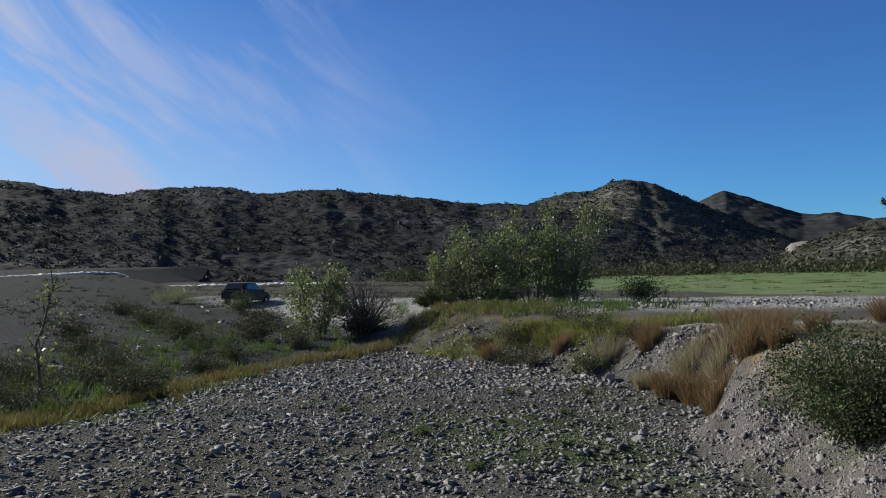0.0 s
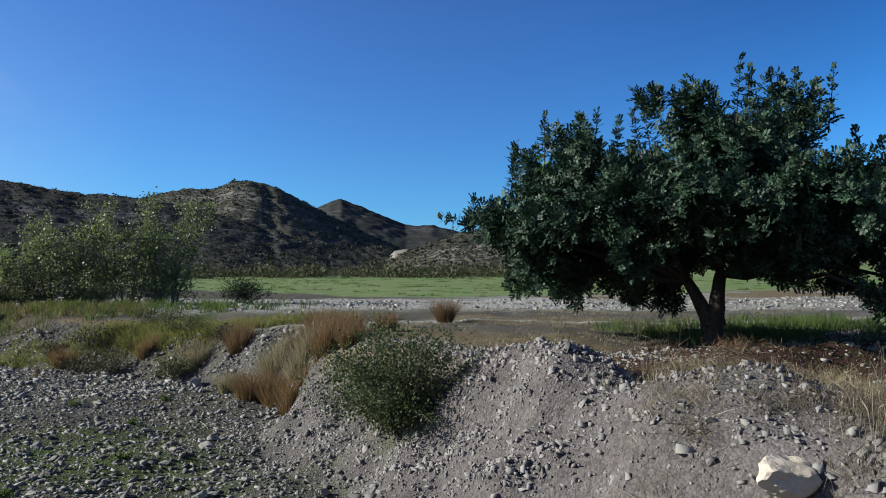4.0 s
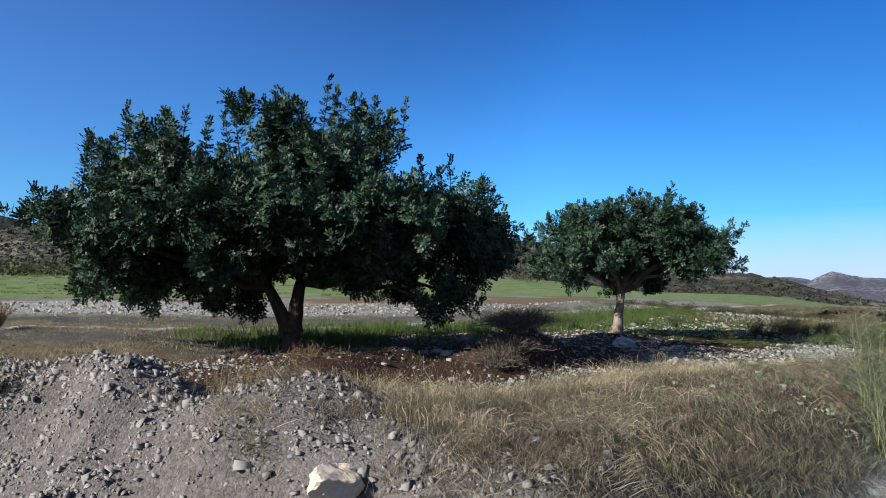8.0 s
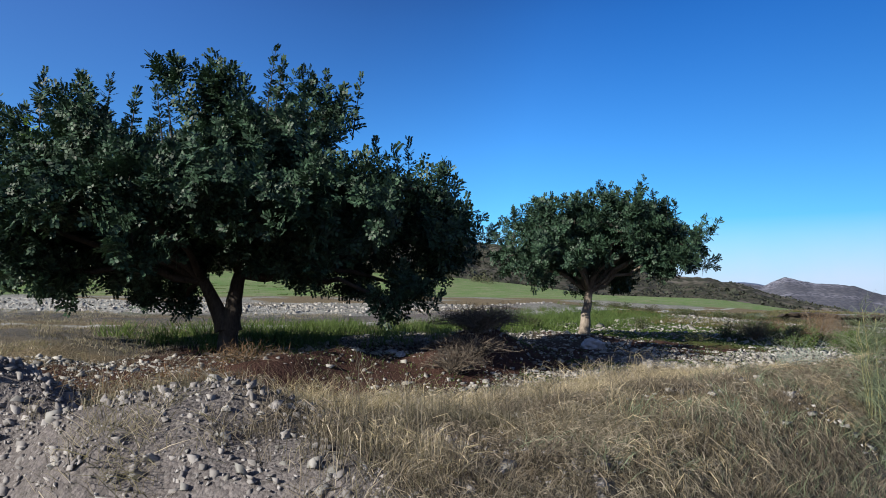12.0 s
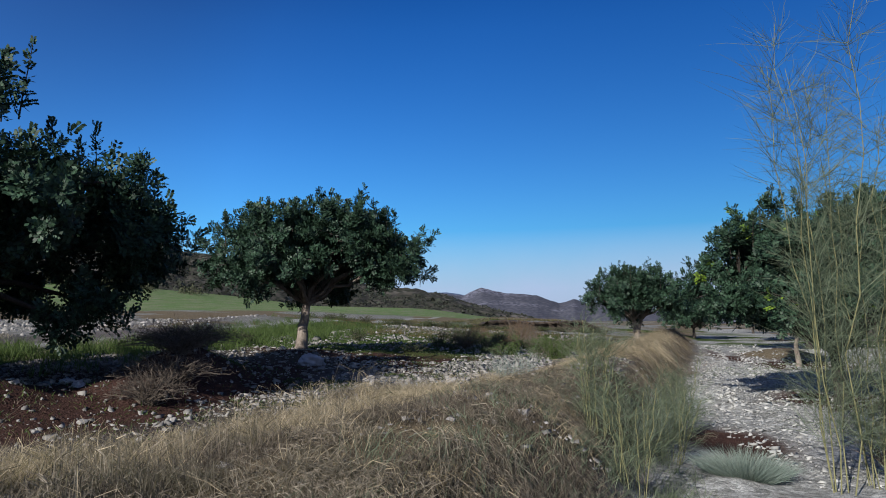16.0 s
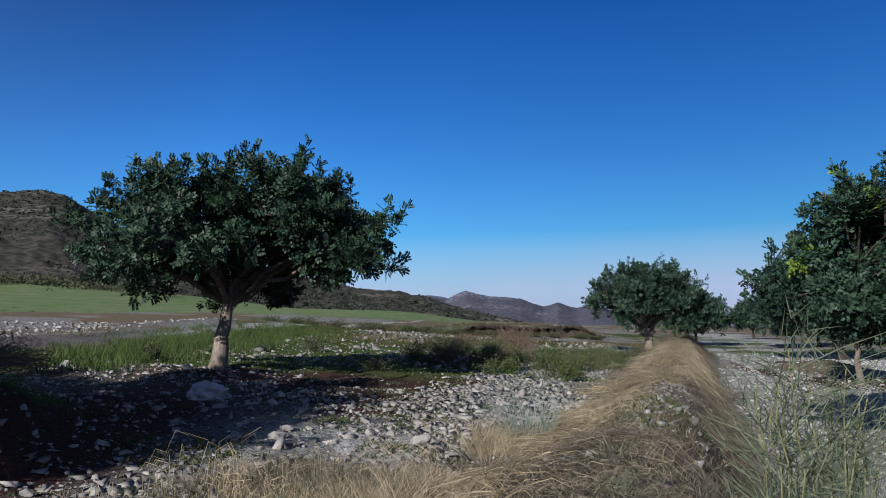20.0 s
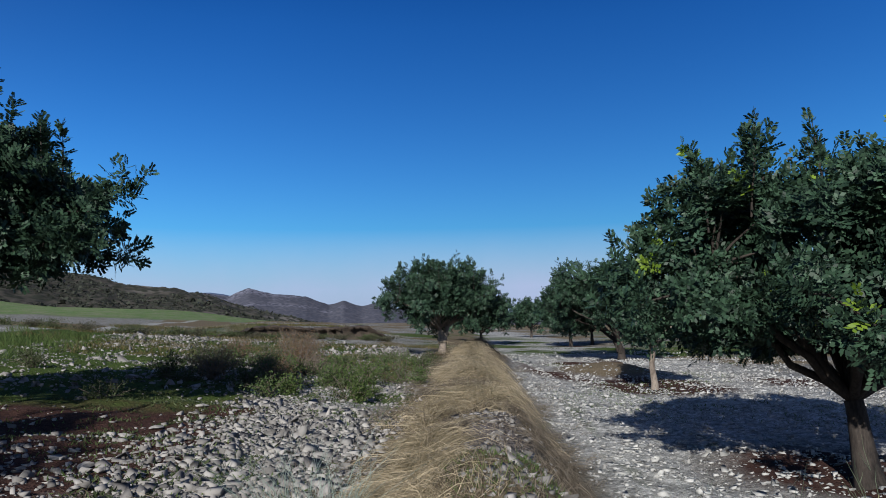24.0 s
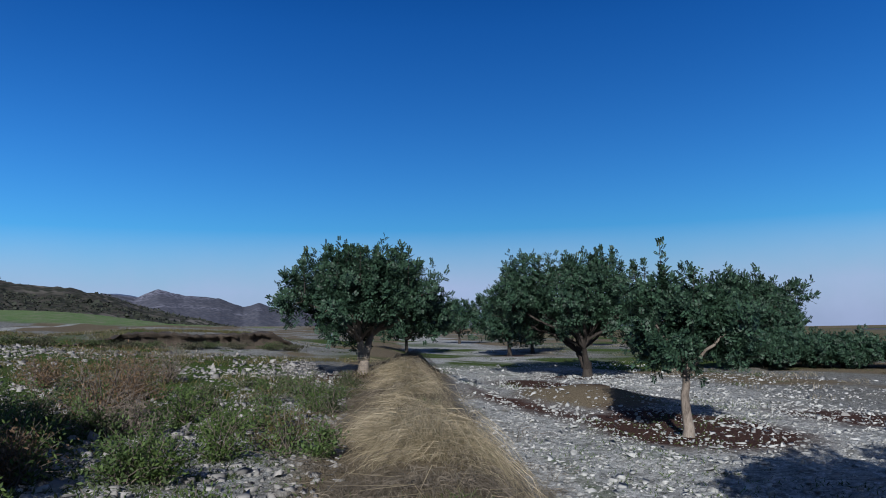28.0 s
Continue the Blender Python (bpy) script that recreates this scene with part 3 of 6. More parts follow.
# ---- hills ----
def hill(name, label, ridge, r0, r1, r2, mat, rough, az_step=0.14, foot=None):
    """A ridge round the place: pairs of compass bearing and height in degrees, from the foot at r0 over the crest at r1 to r2."""
    ba, be = zip(*ridge)
    az = np.arange(ba[0], ba[-1], az_step)
    rr = np.concatenate([np.linspace(0, 1, 60), np.linspace(1.03, 1.6, 14)])
    A, T = np.meshgrid(np.radians(az), rr)
    el = np.interp(az, ba, be)[None, :]
    top = 2.1 + np.tan(np.radians(el)) * r1
    R = r0 + (r1 - r0) * T
    x, y = R * np.sin(A), R * np.cos(A)
    base = (land(r0 * np.sin(A[:1]), r0 * np.cos(A[:1])) if foot is None else np.full((1, A.shape[1]), float(foot))) + 0 * A
    up = np.where(T <= 1, 0.45 * T + 0.55 * smooth(T, -0.1, 1.05), 1 - 0.5 * np.clip(T - 1, 0, 1) ** 1.3)
    z = base - 3 + (top - base + 3) * up / (0.45 + 0.55 * float(smooth(1.0, -0.1, 1.05)))
    gully = vnoise(A * 34 + 1.3 * T + 0.8 * vnoise(A * 30, T * 3, 1, 5), T * 1.3, 1.0, 21) * 0.16 + vnoise(x, y, r1 * 0.09, 22) * 0.24 + vnoise(x, y, r1 * 0.03, 24) * 0.07
    z = z + gully * rough * np.clip(T, 0, 1) * np.clip(1.2 - np.abs(T - 0.55) * 1.6, 0.05, 1) + vnoise(x, y, r1 * 0.008, 23) * rough * 0.10
    nx, ny = len(az), len(rr)
    i = np.arange((ny - 1) * nx).reshape(ny - 1, nx)[:, :-1].ravel()
    me = mesh_of(name, np.stack([x.ravel(), y.ravel(), z.ravel()], 1), np.stack([i, i + nx, i + nx + 1, i + 1], 1), mat, True)
    ob = tagged(new(name, me), label, "hill", kind="structure")
    return x, y, z


near_hill = hill("hill_near", "long dark hill dotted with low scrub", [(-75, 7.5), (-50, 8.5), (-32.5, 9.2), (-29.2, 8.85), (-25.6, 8.65), (-22.2, 9.3), (-18.2, 9.55), (-15.7, 9.25), (-10.1, 9.6), (-4.9, 9.1), (2.3, 8.5), (5.8, 8.4), (12, 7.2), (20.6, 4.6), (24.2, 3.4), (27, 2.5)], 150, 330, 0, M_HILL, 6.0)
mid_hill = hill("hill_middle", "brown rounded hill with pale bare patches", [(0, 6), (5.8, 8.5), (8.4, 9.25), (10.6, 9.3), (11.9, 10.0), (13, 10.08), (14, 9.95), (16, 9.15), (18.4, 7.95), (21.8, 6.15), (24.3, 5.2), (27, 3.5)], 300, 620, 0, M_HILL_B, 12.0, foot=16)
back_hill = hill("hill_back", "distant dark double-peaked hill", [(14, 6), (18.2, 8.15), (19.2, 8.65), (20, 8.8), (22.2, 7.95), (25.1, 6.85), (27.2, 6.8), (28.9, 6.3), (30.1, 5.85), (34, 5)], 700, 1250, 0, M_HILL, 18.0, foot=30)
east_hill = hill("hill_east", "brown hill with scrub behind the green field", [(23.4, 3.6), (24.6, 4.6), (26.7, 5.3), (29.3, 6.1), (35, 7.0), (45, 8.2), (52, 8.8), (55, 9.25), (57, 9.6), (58.4, 9.3), (61, 7.8), (64.5, 5.6), (70, 4.9), (72, 4.55), (74.5, 3.85), (77, 3.45), (78.3, 3.05), (80, 2.8), (81.7, 2.75), (83.6, 2.35), (85.5, 1.75), (87.8, 0.95), (91, 0.2), (95, -0.8), (99, -2.0)], 190, 330, 0, M_HILL_EAST, 6.0)
far_hill = hill("hill_far", "violet-brown mountains far away, haze in their colour", [(76, 1.6), (80, 2.2), (83.4, 2.5), (85.6, 2.2), (86.6, 2.6), (87, 2.74), (88.6, 2.3), (91.3, 2.0), (93, 1.35), (94.1, 1.72), (95.5, 1.25), (96.6, 1.45), (99, 0.8), (104, 0.4), (112, -0.2), (125, -0.6), (134, -1.1), (138, -1.0), (145, -1.2)], 1500, 2600, 0, M_HILL_FAR, 22.0, foot=-60)

hill("hill_quarry", "pale bare quarried slope between the hills", [(23.6, 4.2), (24.2, 4.8), (24.9, 4.92), (25.8, 4.88), (26.4, 4.3)], 380, 460, 0, M_QUARRY, 1.5, 0.1, 20)
# this range's blue is painted distance haze
blue_hill = hill("hill_blue", "mountain range on the horizon, blue haze in its colour", [(78, 1.8), (81, 2.2), (83.4, 2.42), (84.2, 2.46), (85.2, 2.32), (87, 1.9), (92, 1.0)], 3000, 4200, 0, M_HILL_HAZE_BLUE, 10.0, 0.3, -90)


# ---- leaf, blade and tube makers ----
RNG = np.random.default_rng(7)


def unit(v):
    return v / np.maximum(np.linalg.norm(v, axis=-1, keepdims=True), 1e-9)


def quads(base, along, across, length, width):
    """Leaves as folded-out diamonds: base, two shoulders, tip."""
    L, Wd = length[:, None], width[:, None]
    tip = base + along * L
    mid = base + along * L * 0.55
    v = np.stack([base, mid + across * Wd * 0.5, tip, mid - across * Wd * 0.5], 1).reshape(-1, 3)
    f = np.arange(len(base) * 4).reshape(-1, 4)
    return v, f


def blades(p, d, height, width, rng, bend=0.4):
    """Grass blades or thin stems: three joints, tapering to a point."""
    n = len(p)
    d = unit(d)
    sidev = unit(np.cross(d, rng.normal(size=d.shape)))
    lean = unit(rng.normal(size=d.shape) * np.array([1, 1, 0.1])) * bend
    h = height[:, None]
    mid = p + d * h * 0.55 + lean * h * 0.14
    tip = p + d * h * 0.95 + lean * h * 0.55
    w = width[:, None]
    v = np.stack([p - sidev * w * 0.5, p + sidev * w * 0.5, mid + sidev * w * 0.4, mid - sidev * w * 0.4, tip + sidev * w * 0.08, tip - sidev * w * 0.08], 1).reshape(-1, 3)
    i = np.arange(n)[:, None] * 6
    f = np.concatenate([i + np.array([0, 1, 2, 3]), i + np.array([3, 2, 4, 5])])
    return v, f


def tube(points, radii, sides=7):
    """A tapered bent pipe."""
    pts = np.asarray(points, float)
    tang = unit(np.gradient(pts, axis=0))
    ref = np.array([0.31, 0.77, 0.11])
    u = unit(np.cross(tang, ref))
    w = np.cross(tang, u)
    a = np.linspace(0, 2 * math.pi, sides, endpoint=False)
    ring = u[:, None, :] * np.cos(a)[None, :, None] + w[:, None, :] * np.sin(a)[None, :, None]
    v = (pts[:, None, :] + ring * np.asarray(radii, float)[:, None, None]).reshape(-1, 3)
    f = []
    for i in range(len(pts) - 1):
        for k in range(sides):
            f.append((i * sides + k, i * sides + (k + 1) % sides, (i + 1) * sides + (k + 1) % sides, (i + 1) * sides + k))
    return v, np.array(f)


def merge(parts):
    vs, fs, n = [], [], 0
    for v, f in parts:
        vs.append(v)
        fs.append(f + n)
        n += len(v)
    return np.concatenate(vs), np.concatenate(fs)


def part(name, vf, mat, parent, label="", smooth_shade=False, kind=""):
    """One mesh object under a thing; its numbers are in the world's metres."""
    ob = new(name, mesh_of(name, vf[0], vf[1], mat, smooth_shade))
    if parent is not None:
        ob.parent = parent
        ob.matrix_parent_inverse = parent.matrix_basis.inverted()
    return tagged(ob, label, kind=kind)


def bent(a, b, rng, sag=0.15, n=6):
    """A crooked line from a to b."""
    a, b = np.asarray(a, float), np.asarray(b, float)
    t = np.linspace(0, 1, n)[:, None]
    wob = rng.normal(size=(n, 3)) * sag * np.linalg.norm(b - a) * 0.18
    wob[0] = wob[-1] = 0
    return a + (b - a) * t + wob + np.array([0, 0, 1]) * sag * np.linalg.norm(b - a) * np.sin(np.pi * t) * 0.5


def thing(name, x, y, z, label, category, group="", kind=""):
    ob = new(name)
    ob.empty_display_size = 0.1
    ob.matrix_basis = pose(x, y, z)
    return tagged(ob, label, category, group, kind)


def shell(c, r, n, rng, inner=0.62):
    d = unit(rng.normal(size=(n, 3)))
    s = rng.uniform(inner, 1.02, (n, 1))
    return np.asarray(c) + d * s * np.asarray(r), d


def sprays(p, d, length, rng, leaves=9, pairs=5, rachis=0.17, leaflet=0.055, rise=0.25):
    """Leafy shoots from p along d: pinnate leaves stand off the shoot all round and shorten to its tip."""
    n = len(p)
    d = unit(d)
    ref = unit(np.cross(d, rng.normal(size=d.shape)))
    other = np.cross(d, ref)
    turn = (np.arange(leaves) * 2.4)[None, :] + rng.uniform(0, 6.28, (n, 1))
    u = ((np.arange(leaves) + 0.6) / leaves)[None, :, None] + 0 * turn[:, :, None]
    L = np.asarray(length)[:, None, None]
    axis = unit(d[:, None, :] + np.array([0, 0, 2 * rise]) * u)
    out = ref[:, None, :] * np.cos(turn)[:, :, None] + other[:, None, :] * np.sin(turn)[:, :, None]
    r = unit(axis * (0.12 + 1.0 * u ** 2) + out * (1.0 - 0.5 * u ** 2) + 0.12 * rng.normal(size=out.shape) + np.array([0, 0, 0.1]))
    P = p[:, None, :] + d[:, None, :] * u * L + np.array([0, 0, rise]) * u * u * L
    side = unit(np.cross(r, axis + 0.2 * rng.normal(size=out.shape)))
    size = (1.08 - 0.5 * u ** 1.5) * rng.uniform(0.8, 1.15, u.shape)
    r, P, side, size = r.reshape(-1, 3), P.reshape(-1, 3), side.reshape(-1, 3), size.reshape(-1, 1)
    m = pairs * 2
    t = (np.arange(m) // 2 + 0.7) / (pairs + 0.1)
    s = np.where(np.arange(m) % 2 == 0, 1.0, -1.0)
    base = P[:, None, :] + r[:, None, :] * (t[None, :, None] * (rachis * size)[:, :, None])
    along = unit(side[:, None, :] * s[None, :, None] + r[:, None, :] * (0.25 + 0.55 * t[None, :, None]) + 0.1 * rng.normal(size=base.shape))
    nor = np.cross(r, side)[:, None, :] + 0.22 * rng.normal(size=base.shape)
    across = unit(np.cross(nor, along))
    k = leaflet * (0.75 + 0.35 * size) * rng.uniform(0.85, 1.15, (len(P), m))
    k = k.ravel()
    return quads(base.reshape(-1, 3), along.reshape(-1, 3), across.reshape(-1, 3), k, k * 0.6)


def carob(x, y, trunks, lobes, shoots, label, seed, count=1100, leaflet=0.055, leaves=9, bark=None, young=0, trunk_r=0.11, bunch=7):
    """A carob tree: trunks fork into limbs that reach the lobes of the crown; bunches of leafy shoots stand at the branch ends."""
    rng = np.random.default_rng(seed)
    z = float(land(x, y))
    tree = thing("carob_tree", x, y, z, label, "tree", "carob trees")
    o = np.array([x, y, z])
    forks = []
    fork = 0.0
    if len(trunks) > 1:
        fork = 0.48
        stump = trunks[0][3] * 1.3
        part("trunk", tube(bent(o + np.array([0, 0, -0.1]), o + np.array([0, 0, fork + 0.08]), rng, 0.05, 5), np.array([1.4, 1.15, 1.0, 0.98, 0.92]) * stump, 12), bark or M_BARK, tree, smooth_shade=True)
    for k, (tx, ty, th, tr) in enumerate(trunks):
        top = o + np.array([tx, ty, th])
        line = bent(o + np.array([tx * 0.12, ty * 0.12, fork - 0.08]), top, rng, 0.06, 7)
        v, f = tube(line, np.linspace(tr * 1.25, tr * 0.8, 7) * np.array([1.25, 1.05, 1, 0.97, 0.95, 0.97, 1]), 10)
        part("trunk" if not fork else "stem", (v, f), bark or M_BARK, tree, smooth_shade=True)
        forks.append(top)
    wood, pos_, dirs, size_, core = [], [], [], [], []
    rachis = leaflet * 2.7
    area = np.array([(l[3] * l[4] + l[4] * l[5] + l[3] * l[5]) for l in lobes])
    for l, share in zip(lobes, area / area.sum()):
        c, r = o + np.array(l[:3]), np.array(l[3:6])
        near = min(forks, key=lambda q: np.linalg.norm(q - c))
        part("limb", tube(bent(near, c, rng, 0.12, 7), np.linspace(trunk_r * 0.55, 0.02, 7), 7), bark or M_BARK, tree, smooth_shade=True)
        tips = max(3, int(count * share / bunch))
        way = unit(rng.normal(size=(tips, 3)) + np.array([0, 0, 0.15]))
        end = c + way * r * rng.uniform(0.62, 0.92, (tips, 1))
        end[:, 2] = np.maximum(end[:, 2], z + 0.4)
        for q in end[::2]:
            wood.append(tube(bent(c + (q - c) * 0.1, q, rng, 0.1, 4), np.linspace(0.022, 0.007, 4), 5))
        P = np.repeat(end, bunch, 0) + rng.normal(size=(tips * bunch, 3)) * rachis * np.array([0.75, 0.75, 0.6])
        pos_.append(P)
        dirs.append(np.repeat(way, bunch, 0) * 0.8 + np.array([0, 0, 0.45]) + rng.normal(size=P.shape) * 0.5)
        size_.append(rachis * rng.uniform(0.9, 2.2, len(P)))
        core.append(shell(c, r * 0.7, max(8, tips * 4), rng, 0.2)[0])
    long_p, long_d, long_l = [], [], []
    for sx, sy, sz, h in shoots:
        base = o + np.array([sx, sy, sz - 0.25])
        lean = np.array([rng.normal() * 0.12, rng.normal() * 0.12, 1.0])
        tip = base + lean * (h + 0.2)
        wood.append(tube(bent(base - np.array([0, 0, 0.2]), tip, rng, 0.03, 4), np.linspace(0.014, 0.004, 4), 5))
        for _ in range(2):
            long_p.append(base + rng.normal(size=3) * 0.02)
            long_d.append(lean)
            long_l.append(h + 0.22)
    part("twig_network", merge(wood), M_BARK, tree, "thin crooked twigs", True, "stuff")
    p, d, ln = np.concatenate(pos_), np.concatenate(dirs), np.concatenate(size_)
    inner = np.concatenate(core)
    inner = inner[inner[:, 2] > z + 0.45]
    leafy = [sprays(p, d, ln, rng, leaves, 5, rachis, leaflet), sprays(inner, rng.normal(size=inner.shape), np.full(len(inner), rachis), rng, 5, 3, rachis * 1.2, leaflet * 1.25)]
    if long_p:
        leafy.append(sprays(np.array(long_p), np.array(long_d), np.array(long_l), rng, 13, 5, rachis * 0.86, leaflet * 0.95, 0.0))
    part("crown", merge(leafy), M_CAROB, tree, "dark green leathery pinnate leaves")
    if young:
        pick = rng.choice(len(p), young)
        q = p[pick] + d[pick] * 0.12
        part("young_foliage", sprays(q, d[pick], ln[pick], rng, 6, 4, rachis, leaflet), M_CAROB_NEW, tree, "bright yellow-green young leaves")
    return tree


def lobes_for(w, depth, h, base, seed, n=14):
    """Lobes that fill a rounded crown of that width, depth and height over the base height."""
    rng = np.random.default_rng(seed)
    out = [(0, 0, base + h * 0.5, w * 0.33, depth * 0.33, h * 0.38)]
    for k in range(n):
        a = k * 2.4 + rng.uniform(-0.3, 0.3)
        t = (k + 0.5) / n
        up = base + h * (0.34 + 0.5 * t)
        ring = math.sqrt(max(0.05, 1 - (2 * (0.34 + 0.5 * t) - 0.75) ** 2)) * 0.36
        s = rng.uniform(0.13, 0.2)
        out.append((math.cos(a) * w * ring, math.sin(a) * depth * ring, up, w * s, depth * s, h * s * 1.25))
    return out


def shoots_for(w, depth, h, base, seed, n=12, tall=0.5):
    rng = np.random.default_rng(seed)
    out = []
    for k in range(n):
        a, r = rng.uniform(0, 6.28), math.sqrt(rng.uniform(0, 1)) * 0.42
        out.append((math.cos(a) * w * r, math.sin(a) * depth * r, base + h * (1.0 - 1.1 * r * r) - 0.12, tall * rng.uniform(0.6, 1.3)))
    return out


# the near tree: wide crown, two stems, a drooping lobe on the sunless side
def near_tree():
    lobes = [(-0.2, 0.2, 2.4, 1.5, 1.5, 1.0)]
    forms = [(-3.9, 2.2, 0.55, 0.6), (-3.4, 1.5, 0.7, 0.45), (-3.3, 2.9, 0.55, 0.5), (-2.85, 3.35, 0.4, 0.35), (-2.9, 2.2, 0.9, 0.75), (-2.2, 3.2, 0.65, 0.5), (-2.4, 1.5, 0.9, 0.45), (-1.8, 2.5, 1.0, 0.8), (-1.25, 3.3, 0.7, 0.5), (-1.4, 1.5, 0.9, 0.45),
             (-0.4, 3.4, 0.65, 0.6), (0.4, 3.7, 0.6, 0.6), (1.1, 3.6, 0.6, 0.6), (1.65, 3.45, 0.5, 0.55), (-0.5, 2.4, 1.1, 0.8), (0.7, 2.6, 1.1, 0.8), (1.7, 2.6, 0.7, 0.7), (0.3, 1.6, 1.0, 0.45), (1.4, 1.7, 0.9, 0.6), (2.2, 2.0, 0.6, 0.6),
             (2.9, 2.6, 0.45, 0.5), (3.5, 2.4, 0.5, 0.5), (3.1, 1.8, 0.8, 0.7), (3.8, 1.5, 0.4, 0.55), (2.8, 1.1, 0.6, 0.4), (2.5, 0.75, 0.35, 0.25), (-0.8, 0.9, 0.28, 0.25), (-2.9, 1.25, 0.8, 0.4), (-1.7, 1.25, 0.8, 0.4), (-0.6, 1.7, 0.9, 0.5), (-3.6, 1.9, 0.6, 0.5), (-2.2, 1.9, 0.9, 0.6), (1.0, 1.4, 0.8, 0.4), (2.0, 1.5, 0.8, 0.5), (-1.2, 2.2, 1.0, 0.7), (0.9, 2.1, 1.0, 0.7)]
    for k, (rgt, up, w, h) in enumerate(forms):
        rgt, up = rgt * (0.96 if rgt < 0 else 1.04), up * 1.03
        away = (-1.1, 0.5, -0.4, 1.2, 0.0)[k % 5] * 1.75 * (0.4 + 0.6 * (1 - abs(rgt) / 5.0))
        lobes.append((rgt * 0.668 + away * 0.744, -rgt * 0.744 + away * 0.668, up, w, w * 0.95, h))
    for rgt, up in ((-2.3, 2.2), (-1.2, 2.0), (-0.1, 2.3), (1.0, 2.1), (1.9, 2.2)):
        lobes.append((rgt * 0.668 - 2.4 * 0.744, -rgt * 0.744 - 2.4 * 0.668, up, 0.85, 0.85, 0.6))
    shoots = []
    for rgt, up, h in [(-3.07, 3.85, 0.6), (-2.75, 3.75, 0.45), (-3.85, 3.2, 0.55), (-4.4, 2.4, 0.4), (-2.05, 3.8, 0.42), (-1.2, 3.85, 0.45), (-0.95, 3.75, 0.4), (-0.5, 4.0, 0.5), (0.1, 4.1, 0.45), (0.5, 4.3, 0.7), (0.62, 4.2, 0.45), (1.05, 4.1, 0.5), (1.4, 4.1, 0.4), (1.9, 4.0, 0.6), (1.7, 3.95, 0.4),
                       (2.4, 3.05, 0.5), (3.0, 3.05, 0.6), (2.85, 2.95, 0.45), (3.5, 2.85, 0.45), (3.8, 2.6, 0.5), (-3.5, 3.3, 0.4), (-1.6, 3.7, 0.35), (-0.2, 4.0, 0.35), (0.85, 4.15, 0.35)]:
        away, rgt = RNG.uniform(-0.5, 0.5), rgt * (0.98 if rgt < 0 else 1.04)
        shoots.append((rgt * 0.668 + away * 0.744, -rgt * 0.744 + away * 0.668, up * 1.03, h + 0.14))
    extra = np.random.default_rng(15)
    for k in range(34):
        rgt = extra.uniform(-4.0, 3.8)
        up = float(np.interp(rgt, [-4.2, -3.5, -2, -0.7, 0.3, 1.5, 2.3, 3.0, 3.8], [2.3, 3.0, 3.45, 3.5, 3.9, 3.8, 2.7, 2.8, 2.4]))
        away = extra.choice([-1, 1]) * extra.uniform(0.4, 1.2) * (1 - abs(rgt) / 4.6)
        shoots.append((rgt * 0.668 + away * 0.744, -rgt * 0.744 + away * 0.668, up - 0.3, extra.uniform(0.3, 0.55)))
    carob(10.3, 9.35, [(-0.28, 0.32, 1.2, 0.12), (0.1, -0.12, 1.3, 0.13)], lobes, shoots, "large spreading carob tree with dark leaves and forked trunk", 3, 3100, 0.06, young=14, trunk_r=0.13)


near_tree()
carob(19.9, 6.35, [(0.3, -0.1, 1.15, 0.125)], [(a + 0.35, b - 0.35, c, d, e, g) for a, b, c, d, e, g in lobes_for(5.3, 5.7, 2.85, 0.75, 5, 22)], [(a + 0.3, b - 0.3, c, d) for a, b, c, d in shoots_for(5.3, 5.7, 2.85, 0.75, 6, 30, 0.3)], "carob tree with rounded crown and pale leaning trunk", 11, 1450, 0.06, bark=M_BARK_PALE, trunk_r=0.11)
carob(37.2, -4.4, [(0.0, 0.1, 0.9, 0.11), (0.4, -0.3, 1.0, 0.1)], lobes_for(4.7, 4.8, 2.75, 0.5, 7, 16), shoots_for(4.6, 4.6, 2.75, 0.5, 8, 26, 0.42), "round carob tree at the end of the grassy berm", 12, 900, 0.068, 6, M_BARK_PALE)
carob(17.7, -5.4, [(0.1, 0.1, 0.95, 0.13)], lobes_for(5.4, 5.6, 3.3, 0.7, 9, 26), shoots_for(5.2, 5.4, 3.3, 0.7, 10, 36, 0.5), "carob tree with low hanging branches beside the lane", 13, 1500, 0.06, young=40)
carob(28.8, -8.5, [(-0.1, 0.05, 1.1, 0.08)], lobes_for(2.3, 2.4, 2.1, 0.75, 11, 13), shoots_for(2.1, 2.1, 2.1, 0.75, 12, 12, 0.35) + [(0.1, 0.3, 2.75, 0.8)], "young carob tree with a thin pale trunk", 14, 420, 0.058, 6, M_BARK_PALE, trunk_r=0.07)
carob(41.5, -13.6, [(0.3, 0.2, 0.9, 0.13), (-0.5, 0.4, 1.1, 0.1)], [(a + 0.3, b + 0.5, c, d, e, g) for a, b, c, d, e, g in lobes_for(6.8, 6.6, 3.8, 0.55, 13, 20)], shoots_for(6.0, 6.0, 3.85, 0.55, 14, 16, 0.55), "carob tree with several stems beside a heap of earth", 15, 1000, 0.08, 6)
for k, (tx, ty, w, h) in enumerate([(48.3, -26.6, 6.0, 3.5), (60.0, -18.5, 5.0, 3.4), (66.0, -13.5, 5.0, 3.2), (52.0, -30.0, 5.5, 3.2), (62.0, -21.0, 5.0, 3.4), (60.0, -38.0, 5.5, 3.2), (72.0, -31.0, 5.0, 3.0), (85.0, -24.0, 5.0, 3.2)]):
    carob(tx, ty, [(0.1, 0.0, 0.9, 0.12)], lobes_for(w, w, h, 0.5, 30 + k, 12), shoots_for(w, w, h, 0.5, 50 + k, 8, 0.4), "dark carob tree in the orchard", 70 + k, 260, 0.12, 6, trunk_r=0.1)
